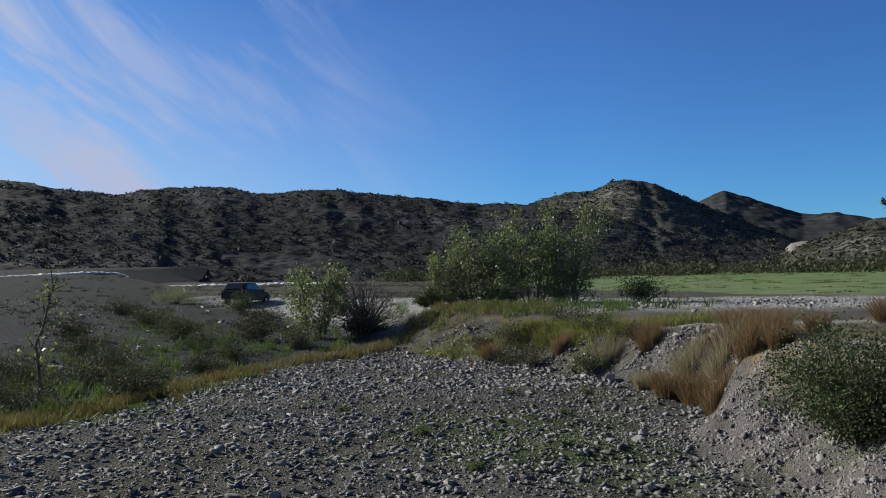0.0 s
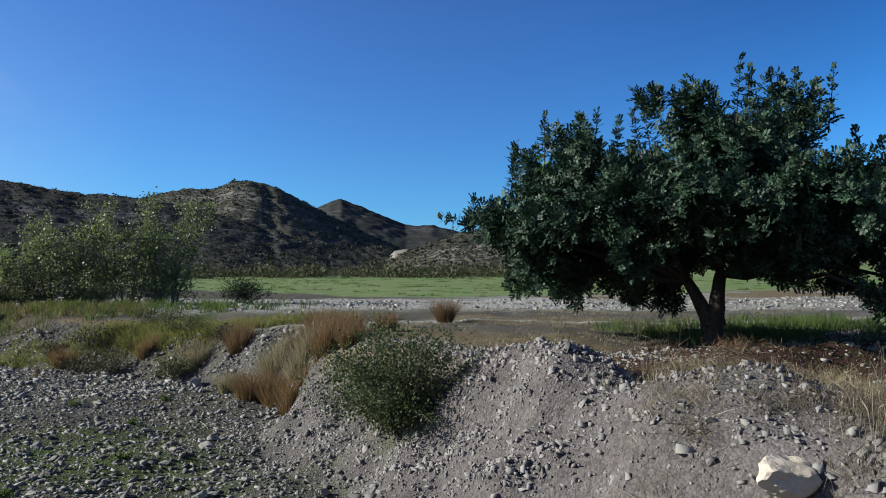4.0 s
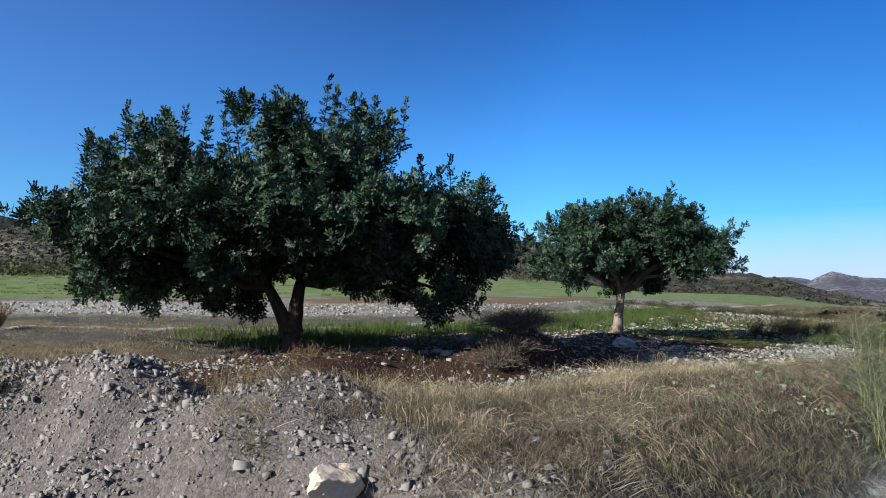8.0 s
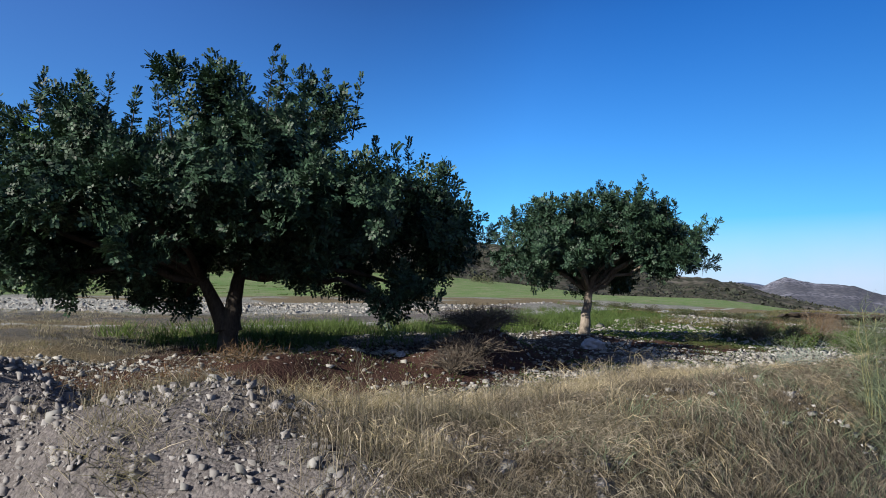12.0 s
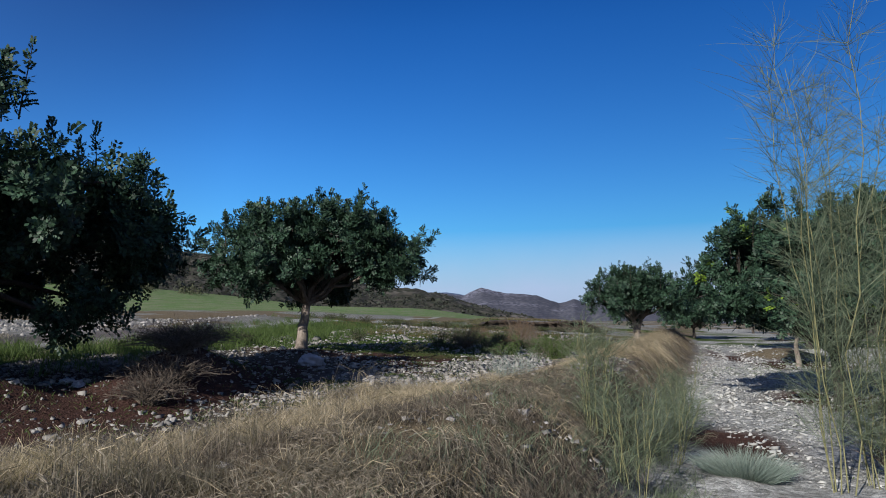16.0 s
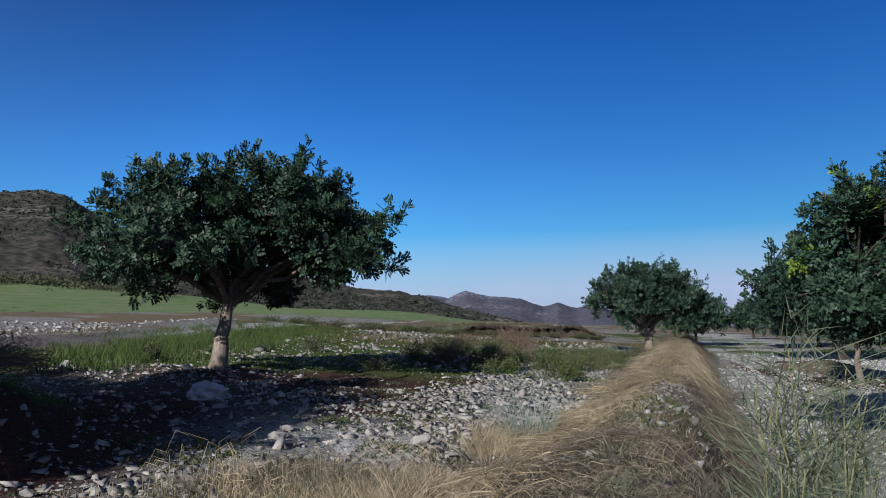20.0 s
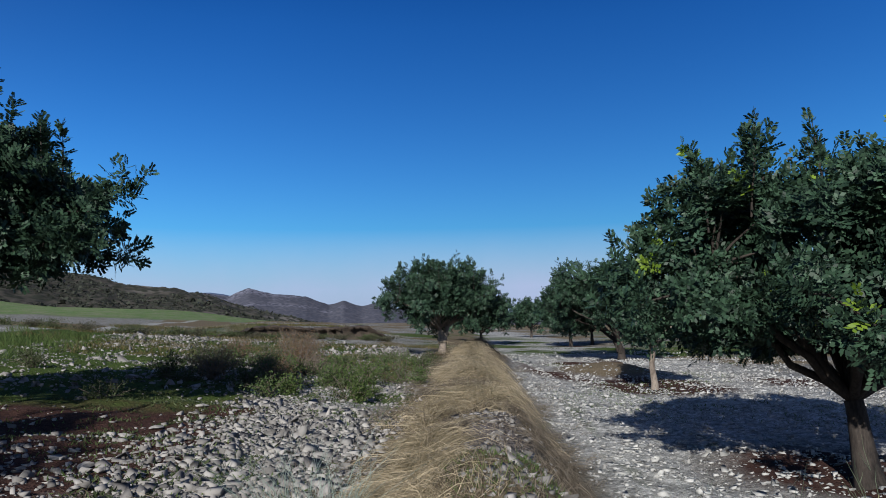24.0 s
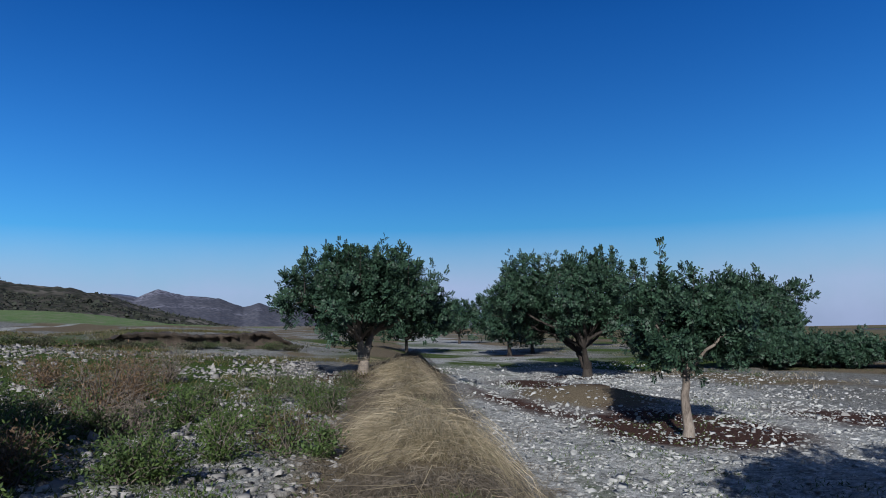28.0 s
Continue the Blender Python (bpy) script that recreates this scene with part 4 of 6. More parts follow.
for k, (tx, ty, w, h) in enumerate([(41.6, -22.6, 3.4, 0.85), (40.4, -24.4, 3.2, 0.75), (39.2, -26.2, 3.4, 0.8), (43.0, -21.4, 3.0, 0.8), (38.0, -28.2, 3.2, 0.7), (44.5, -24.5, 3.6, 1.0), (43.0, -27.0, 3.4, 0.9)]):
    carob(tx, ty, [(0.05, 0.0, 0.45, 0.08)], lobes_for(w, w, h, 0.15, 90 + k, 10), shoots_for(w, w, h, 0.15, 110 + k, 6, 0.25), "low dark carob bush at the orchard's edge", 130 + k, 260, 0.075, 7, trunk_r=0.06)


# ---- scattering ----
def path_gap(x, y):
    """Distance in plan from the camera's way, to keep plants clear of it."""
    px_ = np.interp(x, [-1, 0, 2, 5, 8, 11, 14, 18], [0, 0, 0.9, 1.05, 1.4, 1.05, 0.45, -0.3])
    return np.where((x > -1.5) & (x < 19), np.abs(y - px_), 9.0)


def scatter(n, box, density, rng):
    """About n places in a box, thinned by a density between 0 and 1."""
    x0, x1, y0, y1 = box
    xs, ys = [], []
    got = 0
    for _ in range(40):
        x, y = rng.uniform(x0, x1, n), rng.uniform(y0, y1, n)
        keep = rng.uniform(0, 1, n) < density(x, y)
        xs.append(x[keep])
        ys.append(y[keep])
        got += keep.sum()
        if got >= n:
            break
    x, y = np.concatenate(xs)[:n], np.concatenate(ys)[:n]
    return np.stack([x, y, land(x, y)], 1)


def grass(name, label, n, box, density, height, width, mat, seed, lean=0.35, comb=None, bend=0.6, clump=0.0):
    """One sheet of blades. comb: a direction in which they lie."""
    rng = np.random.default_rng(seed)
    if clump:
        c = scatter(max(1, n // 22), box, density, rng)
        p = np.repeat(c, 22, 0)[:n]
        p = p + rng.normal(size=p.shape) * np.array([clump, clump, 0])
        p[:, 2] = land(p[:, 0], p[:, 1])
    else:
        p = scatter(n, box, density, rng)
    shared = np.repeat(rng.normal(size=(len(p) // 22 + 1, 3)), 22, 0)[:len(p)] if clump else 0.0
    gap = path_gap(p[:, 0], p[:, 1])
    h = rng.uniform(0.45, 1.15, len(p)) * height
    h = np.where(gap < 0.75, np.minimum(h, 0.18), h)
    d = (rng.normal(size=p.shape) * (0.55 if clump else 1.0) + shared * 0.85) * np.array([lean, lean, 0]) + np.array([0, 0, 1.0])
    if comb is not None:
        a = vnoise(p[:, 0], p[:, 1], 1.1, 41) * 1.1
        c, s_ = np.cos(a), np.sin(a)
        k = (0.55 + 0.45 * vnoise(p[:, 0], p[:, 1], 0.6, 42))[:, None]
        d = d + k * np.stack([comb[0] * c - comb[1] * s_, comb[0] * s_ + comb[1] * c, 0 * c], 1)
    p[:, 2] -= 0.015
    v, f = blades(p, d, h, width * rng.uniform(0.7, 1.3, len(p)), rng, bend)
    ob = new(name, mesh_of(name, v, f, mat))
    return tagged(ob, label, "grass", kind="stuff")


def locks(name, label, n, per, box, density, reach, rise, width, mat, seed, comb=None, spread=0.06, fray=0.32, vary=0.28):
    """Tufts of long grass that lean over and lie along the ground, each tuft its own way."""
    rng = np.random.default_rng(seed)
    c = scatter(n, box, density, rng)
    n = len(c)
    wob = 1.5 * vnoise(c[:, 0], c[:, 1], 1.3, seed + 1) + rng.normal(size=n) * 0.35
    if comb is None:
        ang = rng.uniform(0, 6.28, n)
    else:
        side = np.where(c[:, 1] - berm_line(c[:, 0]) > 0.05, 1.0, -1.0)
        ang = np.arctan2(comb[1] * side, comb[0]) + wob
    size = np.exp(rng.normal(size=n) * vary)
    gap = path_gap(c[:, 0], c[:, 1])
    low = np.where(gap < 1.3, 0.45, 1.0)
    k = n * per
    A = np.repeat(ang, per) + rng.normal(size=k) * fray
    S = np.repeat(size, per)
    L = reach * S * rng.uniform(0.5, 1.2, k)
    H = rise * S * rng.uniform(0.4, 1.3, k) * np.repeat(low, per)
    root = np.repeat(c[:, :2], per, 0) + rng.normal(size=(k, 2)) * spread
    dirv = np.stack([np.cos(A), np.sin(A)], 1)
    curl = np.stack([-np.sin(A), np.cos(A)], 1) * (rng.normal(size=(k, 1)) * 0.22)
    w = width * rng.uniform(0.7, 1.3, k)
    roll = rng.uniform(-1.0, 1.0, k)
    rows_ = []
    for along, up, wide in ((0.0, -0.08, 1.0), (0.28, 0.85, 0.9), (0.66, 1.0, 0.7), (1.0, 0.45, 0.15)):
        q = root + (dirv * along + curl * along * along) * L[:, None]
        z = land(q[:, 0], q[:, 1]) + H * up
        half = np.stack([-dirv[:, 1], dirv[:, 0]], 1) * (w * wide * 0.5)[:, None]
        rows_.append(np.column_stack([q - half, z - w * wide * roll]))
        rows_.append(np.column_stack([q + half, z + w * wide * roll]))
    v = np.stack(rows_, 1).reshape(-1, 3)
    i = np.arange(k)[:, None] * 8
    f = np.concatenate([i + np.array([0, 1, 3, 2]), i + np.array([2, 3, 5, 4]), i + np.array([4, 5, 7, 6])])
    return tagged(new(name, mesh_of(name, v, f, mat)), label, "grass", kind="stuff")


def ico():
    bm = bmesh.new()
    bmesh.ops.create_icosphere(bm, subdivisions=1, radius=1.0)
    bm.verts.ensure_lookup_table()
    v = np.array([q.co[:] for q in bm.verts])
    f = np.array([[q.index for q in k.verts] for k in bm.faces])
    bm.free()
    return v, f


ICO_V, ICO_F = ico()
# a rough block: eight corners, and five sides, open below where it sits in the ground
BLOCK_V = np.array([(a, b, c) for a in (-1, 1) for b in (-1, 1) for c in (-1, 1)], float) * 0.68
BLOCK_F = np.array([(0, 1, 3), (0, 3, 2), (4, 6, 7), (4, 7, 5), (0, 4, 5), (0, 5, 1), (2, 3, 7), (2, 7, 6), (1, 5, 7), (1, 7, 3)])


def pebbles(name, label, n, box, density, size, mat, seed, flat=0.55):
    """Loose gravel as real stones, joined."""
    rng = np.random.default_rng(seed)
    p = scatter(n, box, density, rng)
    n = len(p)
    s = size * 0.92 * np.exp(np.clip(rng.normal(size=n), -2, 2.1) * 0.62)
    a = rng.uniform(0, 6.28, n)
    jig = np.clip(rng.normal(size=(n, 8, 3)), -1.6, 1.6) * 0.38
    k = np.stack([s * rng.uniform(0.7, 1.4, n), s * rng.uniform(0.5, 1.0, n), s * rng.uniform(0.35, 0.8, n) * flat / 0.55], 1)
    v = (BLOCK_V[None] + jig) * k[:, None, :]
    c, s_ = np.cos(a)[:, None], np.sin(a)[:, None]
    tilt = rng.normal(size=(n, 1)) * 0.4
    x = v[:, :, 0] * c - v[:, :, 1] * s_
    y = v[:, :, 0] * s_ + v[:, :, 1] * c
    z = v[:, :, 2] + x * tilt
    v = np.stack([x, y, z], 2) + p[:, None, :] + np.array([0, 0, 1])[None, None, :] * (k[:, 2] * 0.22)[:, None, None]
    f = BLOCK_F[None] + (np.arange(n) * 8)[:, None, None]
    ob = new(name, mesh_of(name, v.reshape(-1, 3), f.reshape(-1, 3), mat))
    return tagged(ob, label, "gravel", kind="stuff")


def rock_mesh(name, seed, mat, sub=2, rough=0.25, cuts=5):
    """A stone with broken faces."""
    rng = np.random.default_rng(seed)
    bm = bmesh.new()
    bmesh.ops.create_icosphere(bm, subdivisions=sub, radius=1.0)
    planes = [(Vector(unit(rng.normal(size=3))), rng.uniform(0.42, 0.78)) for _ in range(cuts)]
    for v in bm.verts:
        for nrm, d in planes:
            over = v.co.dot(nrm) - d
            if over > 0:
                v.co -= nrm * over * 0.92
        v.co *= 1 + rough * 0.5 * noise.noise(v.co * 1.7 + Vector((seed, 0, 0))) + rough * 0.22 * noise.noise(v.co * 5.0 + Vector((0, seed, 0)))
    me = bpy.data.meshes.new(name)
    bm.to_mesh(me)
    bm.free()
    me.materials.append(mat)
    return me


ROCKS = [rock_mesh("stone", 100 + k, M_STONE, 3, 0.3, 12) for k in range(7)]
ROCKS_PALE = [rock_mesh("stone", 140 + k, M_STONE_PALE, 3, 0.3, 12) for k in range(6)]


def rock(me, x, y, size, flat, turn, name="stone", sink=0.25, tilt=0.0):
    ob = new(name, me)
    ob.matrix_basis = pose(x, y, float(land(x, y)) + size * flat * (1 - 2 * sink) * 0.5 + 0.0, tilt, tilt * 0.4, turn) @ Matrix.Diagonal((size * 0.5, size * 0.4, size * flat * 0.5, 1))
    return ob


def shrub(name, x, y, w, h, label, mat, seed, leaves=2500, leaf=0.035, category="shrub", twigs=26, mat_twig=None, fill=0.35, slim=0.45, droop=0.0, group=""):
    """A bushy plant: stems fanning from the ground, leaves along and round them."""
    rng = np.random.default_rng(seed)
    z = float(land(x, y))
    ob = thing(name, x, y, z, label, category, group)
    o = np.array([x, y, z - 0.03])
    wood, tips = [], []
    for k in range(twigs):
        a, t = rng.uniform(0, 6.28), math.sqrt(rng.uniform(0.02, 1))
        tip = o + np.array([math.cos(a) * w * 0.5 * t, math.sin(a) * w * 0.5 * t, h * (1 - 0.78 * t ** 3) * rng.uniform(0.7, 1.05) + 0.02])
        line = bent(o + rng.normal(size=3) * np.array([0.05, 0.05, 0]) * w, tip, rng, 0.18, 5)
        wood.append(tube(line, np.linspace(0.006 + 0.006 * h, 0.002, 5), 4))
        tips.append(line)
    part("woody_base", merge(wood), mat_twig or M_TWIG, ob, "thin woody stems", kind="stuff")
    L = np.array(tips)
    pick = rng.integers(0, twigs, leaves)
    u = rng.uniform(fill, 1.0, leaves) * 3.999
    i = u.astype(int)
    fr = (u - i)[:, None]
    p = L[pick, i] * (1 - fr) + L[pick, np.minimum(i + 1, 4)] * fr
    p = p + rng.normal(size=p.shape) * np.array([w * 0.075, w * 0.075, h * 0.06])
    p[:, 2] = np.maximum(p[:, 2], land(p[:, 0], p[:, 1]) + 0.01)
    d = unit(rng.normal(size=p.shape) + np.array([0, 0, 0.5 - droop]))
    ac = unit(np.cross(d, rng.normal(size=p.shape)))
    s = leaf * rng.uniform(0.6, 1.3, leaves)
    part("foliage", quads(p, d, ac, s, s * slim), mat, ob, kind="stuff")
    return ob


def tussock(name, x, y, w, h, label, mat, seed, n=900, width=0.006, spread=0.45, category="grass clump", bend=0.5, group=""):
    """A clump of long blades from one foot."""
    rng = np.random.default_rng(seed)
    ob = thing(name, x, y, float(land(x, y)), label, category, group)
    a, r = rng.uniform(0, 6.28, n), np.sqrt(rng.uniform(0, 1, n)) * w * 0.3
    p = np.stack([x + np.cos(a) * r, y + np.sin(a) * r, 0 * a], 1)
    p[:, 2] = land(p[:, 0], p[:, 1]) - 0.02
    d = np.stack([np.cos(a) * r / (w * 0.3) * spread, np.sin(a) * r / (w * 0.3) * spread, np.ones(n)], 1) + rng.normal(size=(n, 3)) * 0.13
    v, f = blades(p, d, h * rng.uniform(0.5, 1.1, n), width * rng.uniform(0.7, 1.3, n), rng, bend)
    part("foliage", (v, f), mat, ob, kind="stuff")
    return ob


# ---- the stream bed ----
def reed_edge(y):
    """x of the far rim of the bare gravel, where the grass band begins."""
    return np.interp(y, [6, 10, 13, 16, 21.6, 28, 33], [-12, -10, -9, -8.4, -6.8, -3.2, 1.0])


def in_bed(x, y):
    return (1 - smooth(x - foot_line(y), -0.1, 0.5)) * smooth(x - reed_edge(y), -0.2, 0.3)


# the stream bed: shrubs, grasses and saplings along its far rim
for k, (x, y, w, h, m, lab) in enumerate([
        (-10.8, 16.6, 3.2, 1.1, M_SCRUB, "low dark bush at the rim of the gravel"), (-9.6, 20.6, 1.8, 0.9, M_SCRUB, "dark brown bush beside the gravel"),
        (-11.6, 21.5, 2.4, 1.0, M_SCRUB, "dark bush among green grass"), (-8.4, 25.2, 2.0, 0.9, M_OLIVE, "grey-green bush beside yellow grass"),
        (-10.4, 27.5, 2.2, 1.1, M_OLIVE, "green bush in the stream bed"), (-7.2, 28.6, 2.0, 1.0, M_SCRUB, "dark bush beside yellow grass"),
        (-9.3, 31.0, 2.4, 1.2, M_SCRUB, "dark bush in the stream bed"), (-12.8, 31.5, 2.6, 1.0, M_OLIVE, "green bush in the stream bed"),
        (-5.0, 31.5, 1.8, 1.1, M_SCRUB, "dark bush beside a bare thicket"), (-14.5, 26.5, 2.2, 0.9, M_SCRUB, "dark bush on the gravel"),
        (-16.0, 36.0, 3.0, 1.2, M_OLIVE, "green bush near the parked car"), (-10.5, 36.5, 2.6, 1.1, M_SCRUB, "dark bush near the parked car"),
        (-20.5, 43.0, 3.0, 1.0, M_SCRUB, "brown bush on the gravel flat"), (-14.0, 45.0, 3.0, 1.4, M_OLIVE, "green bush near the parked car"),
        (-7.0, 38.5, 2.4, 1.2, M_OLIVE, "green bush in the stream bed"), (-2.2, 33.2, 1.3, 0.8, M_OLIVE, "small green bush in yellow grass"),
        (0.6, 33.6, 1.3, 0.7, M_OLIVE, "small green bush under poplars"), (-21.5, 53.5, 3.2, 1.7, M_POPLAR, "yellow-green bush beside the parked car"),
        (-12.5, 56.5, 3.2, 1.6, M_POPLAR, "yellow-green bush beside the parked car"), (-17.0, 30.5, 2.4, 1.0, M_SCRUB, "dark bush on the gravel"),
        (-13.0, 18.5, 2.0, 0.7, M_OLIVE, "low green bush in grass"), (7.4, 33.0, 3.0, 1.2, M_OLIVE, "grey-green bush on the terrace edge"),
        (-24.0, 33.0, 3.0, 1.0, M_SCRUB, "dark bush on the gravel flat"), (-19.0, 24.0, 2.4, 0.8, M_SCRUB, "dark bush on the gravel flat"),
        (-9.0, 18.4, 2.0, 0.8, M_SCRUB, "dark brown bush at the rim of the gravel"), (-12.2, 24.0, 2.8, 1.1, M_SCRUB, "dark brown bush among green grass"), (-8.6, 22.6, 1.6, 0.8, M_SCRUB, "dark brown bush at the rim of the gravel"),
        (-13.8, 21.5, 2.4, 1.0, M_SCRUB, "dark brown bush among green grass"), (1.5, 33.4, 3.2, 1.7, M_POPLAR, "leafy green bush under the poplars"), (3.9, 33.6, 3.4, 2.1, M_POPLAR, "leafy green bush under the poplars"), (-1.0, 33.8, 2.6, 1.6, M_OLIVE, "grey-green bush under the poplars")]):
    shrub("bush", x, y, w, h, lab, m, 200 + k, 2600, 0.065 if y < 30 else 0.095, twigs=26, fill=0.2, group="bushes along the stream bed")

for k, (x, y, w, h, lab) in enumerate([(0.7, 22.6, 1.6, 0.75, "dark dry bush on the low bank"), (1.4, 21.6, 1.7, 0.8, "brown dry bush on the low bank"), (2.7, 19.7, 1.3, 0.6, "dark bush at the foot of the bank"), (0.9, 23.4, 2.3, 0.8, "dark dry bush on the low bank"), (2.6, 23.6, 2.2, 0.8, "brown dry bush on the low bank"), (0.0, 24.4, 0.9, 0.6, "dark dry bush on the low bank"), (3.2, 21.2, 1.7, 0.6, "grey-green bush at the foot of the bank"), (3.9, 19.6, 0.9, 0.5, "dark bush at the foot of the bank")]):
    shrub("bush", x, y, w, h, lab, M_OLIVE if k in (2, 6) else M_SCRUB, 230 + k, 1300, 0.06, twigs=24, fill=0.15, group="bushes along the stream bed")

shrub("saltbush", 3.72, 8.4, 2.5, 1.42, "dense grey-green leafy bush on the earth bank", M_SALTBUSH, 260, 17000, 0.04, twigs=42, fill=0.12, slim=0.6)
for k, (x, y, w, h) in enumerate([(3.55, 15.4, 0.8, 0.72), (3.95, 14.8, 0.9, 0.78), (3.9, 13.5, 0.7, 0.65), (4.35, 14.4, 0.9, 0.8), (4.7, 15.1, 0.9, 0.8), (4.5, 13.3, 0.8, 0.7), (5.2, 14.6, 0.7, 0.65), (4.2, 16.0, 0.8, 0.7), (5.0, 13.5, 0.6, 0.55), (5.2, 15.9, 0.7, 0.6),
                                  (4.07, 18.9, 0.7, 0.75), (3.2, 19.8, 0.6, 0.75), (0.18, 23.3, 0.5, 0.7), (8.5, 16.1, 0.5, 0.72), (4.6, 12.4, 0.5, 0.5), (3.4, 16.8, 0.5, 0.55), (6.0, 14.0, 0.5, 0.45), (2.2, 21.4, 0.5, 0.6)]):
    tussock("grass_tussock", x, y, w, h, "tall rust-brown dry grass clump on the bank", (M_RUST, M_RUST, M_RUST, M_DRY)[k % 4], 270 + k, 620, 0.0085, 0.42, group="rust grass clumps")
for k, (x, y, h) in enumerate([(-1.5, 18.3, 0.75), (-5.0, 22.2, 0.6), (-6.2, 20.6, 0.45), (-0.4, 21.5, 0.4)]):
    shrub("dead_weed", x, y, 0.45, h, "slender dead reddish weed on the gravel", M_RUST, 285 + k, 260, 0.03, "weed", 9, fill=0.3, group="dead weeds")
for k, (x, y, w, h) in enumerate([(-1.35, 12.0, 0.42, 0.3), (0.3, 16.0, 0.3, 0.15), (-3.0, 14.2, 0.3, 0.12), (1.2, 13.8, 0.35, 0.12), (2.0, 16.3, 0.3, 0.14), (-0.6, 9.6, 0.4, 0.14), (0.8, 11.0, 0.3, 0.1)]):
    shrub("weed", x, y, w, h, "small green weed among the gravel stones", M_GREENGRASS, 292 + k, 340, 0.04, "weed", 10, fill=0.1, group="green weeds on the gravel")

grass("yellow_grass", "band of yellow-green grass along the gravel", 15000, (-13, 3, 9, 34), lambda x, y: np.exp(-((x - reed_edge(y) + 0.7) / 0.65) ** 2) + 0.5 * smooth(y, 26, 29) * (1 - smooth(y, 31, 33)) * smooth(x, -4, -1), 0.33, 0.014, M_YELLOWGRASS, 301, clump=0.1)
grass("green_grass", "green grass in the stream bed and on the terrace edge", 11000, (-16, 9, 12, 36), lambda x, y: 0.8 * bell(x, y, -12, 20, 2.6, 6) + bell(x, y, 2.5, 29, 4.5, 2.2) + 0.25 * smooth(-x + reed_edge(y), 0.5, 2), 0.42, 0.02, M_GREENGRASS, 302, clump=0.12)
grass("bed_weeds", "low sparse green weeds among gravel", 14000, (-6, 3, 7, 21), lambda x, y: in_bed(x, y) * (0.15 + 0.85 * smooth(vnoise(x, y, 2.2, 11) + 0.5 * vnoise(x, y, 0.7, 12), -0.1, 0.5)), 0.06, 0.011, M_OLIVE, 303, 0.9)
grass("terrace_grass", "short dry grass on the terrace", 16000, (3, 34, 10, 34), lambda x, y: smooth(x - foot_line(y), 0.6, 1.6) * smooth(vnoise(x, y, 3.0, 9) + 0.4, -0.1, 0.7) * (1 - smooth(field_edge(x, y), -17, -13)) * (1 - np.minimum(1, 1.3 * track_line(x, y))), 0.10, 0.010, M_DRY, 304, clump=0.12)


def leafy_tree(name, x, y, h, w, stems, label, seed, leaves=4200, leaf=0.12, mat=None):
    """A slim tree of several stems with a loose crown."""
    rng = np.random.default_rng(seed)
    z = float(land(x, y))
    ob = thing(name, x, y, z, label, "tree", "poplars")
    pts = []
    for k in range(stems):
        a = k * 6.28 / stems + rng.uniform(-0.5, 0.5)
        foot = np.array([x + math.cos(a) * w * 0.1, y + math.sin(a) * w * 0.1, z - 0.05])
        top = np.array([x + math.cos(a) * w * rng.uniform(0.15, 0.5), y + math.sin(a) * w * rng.uniform(0.15, 0.5), z + h * rng.uniform(0.65, 1.0)])
        line = bent(foot, top, rng, 0.08, 8)
        part("trunk", tube(line, np.linspace(0.05, 0.012, 8), 6), M_BARK_PALE, ob, smooth_shade=True)
        tw = []
        for j in range(30):
            i = rng.uniform(0.5, 6.9)
            q = line[int(i)] + (line[int(i) + 1] - line[int(i)]) * (i % 1)
            e = q + unit(rng.normal(size=3) + np.array([0, 0, 0.7])) * w * rng.uniform(0.12, 0.32) * (1.15 - 0.09 * i)
            b = bent(q, e, rng, 0.12, 4)
            tw.append(tube(b, np.linspace(0.014, 0.004, 4), 4))
            pts.append(b)
        part("twig_network", merge(tw), M_BARK, ob, kind="stuff")
    B = np.array(pts)
    i = rng.integers(0, len(B), leaves)
    j = rng.uniform(0.6, 2.99, leaves)
    j0 = j.astype(int)
    p = B[i, j0] + (B[i, j0 + 1] - B[i, j0]) * (j - j0)[:, None] + rng.normal(size=(leaves, 3)) * np.array([0.15, 0.15, 0.14])
    d = unit(rng.normal(size=p.shape) + np.array([0, 0, -0.5]))
    s = leaf * rng.uniform(0.6, 1.2, leaves)
    part("crown", quads(p, d, unit(np.cross(d, rng.normal(size=p.shape))), s, s * 0.75), mat or M_POPLAR, ob, "small light green leaves")
    return ob


for x, y, h, w, stems, seed, n, lab in [(4.3, 34.0, 4.8, 4.0, 6, 321, 5200, "young poplar with thin pale stems and loose leaves"), (2.8, 34.8, 4.4, 4.0, 5, 322, 4600, "young poplar with thin pale stems and loose leaves"),
                                        (1.2, 34.4, 3.5, 3.8, 6, 323, 4600, "bushy young poplar beside taller ones"), (0.0, 35.2, 3.8, 3.4, 4, 324, 2400, "slim young poplar with sparse leaves"),
                                        (-1.4, 34.6, 2.6, 3.0, 5, 329, 2400, "low bushy poplar with sparse leaves"), (-7.0, 31.8, 3.2, 3.9, 6, 325, 4600, "low leafy tree beside a bare thicket")]:
    leafy_tree("poplar_tree", x, y, h, w, stems, lab, seed, n, 0.115)
leafy_tree("sapling", -10.9, 17.2, 3.4, 2.2, 1, "thin sapling with few yellow leaves by the gravel", 326, 160, 0.11)
shrub("bare_thicket", -4.9, 31.6, 3.8, 3.0, "leafless brown thicket of thin twigs", M_TWIG, 327, 4200, 0.13, "shrub", 170, fill=0.3, slim=0.08)
shrub("bare_thicket", -1.9, 34.6, 2.2, 1.8, "leafless brown thicket beside the poplars", M_TWIG, 328, 1500, 0.11, "shrub", 70, fill=0.3, slim=0.08)

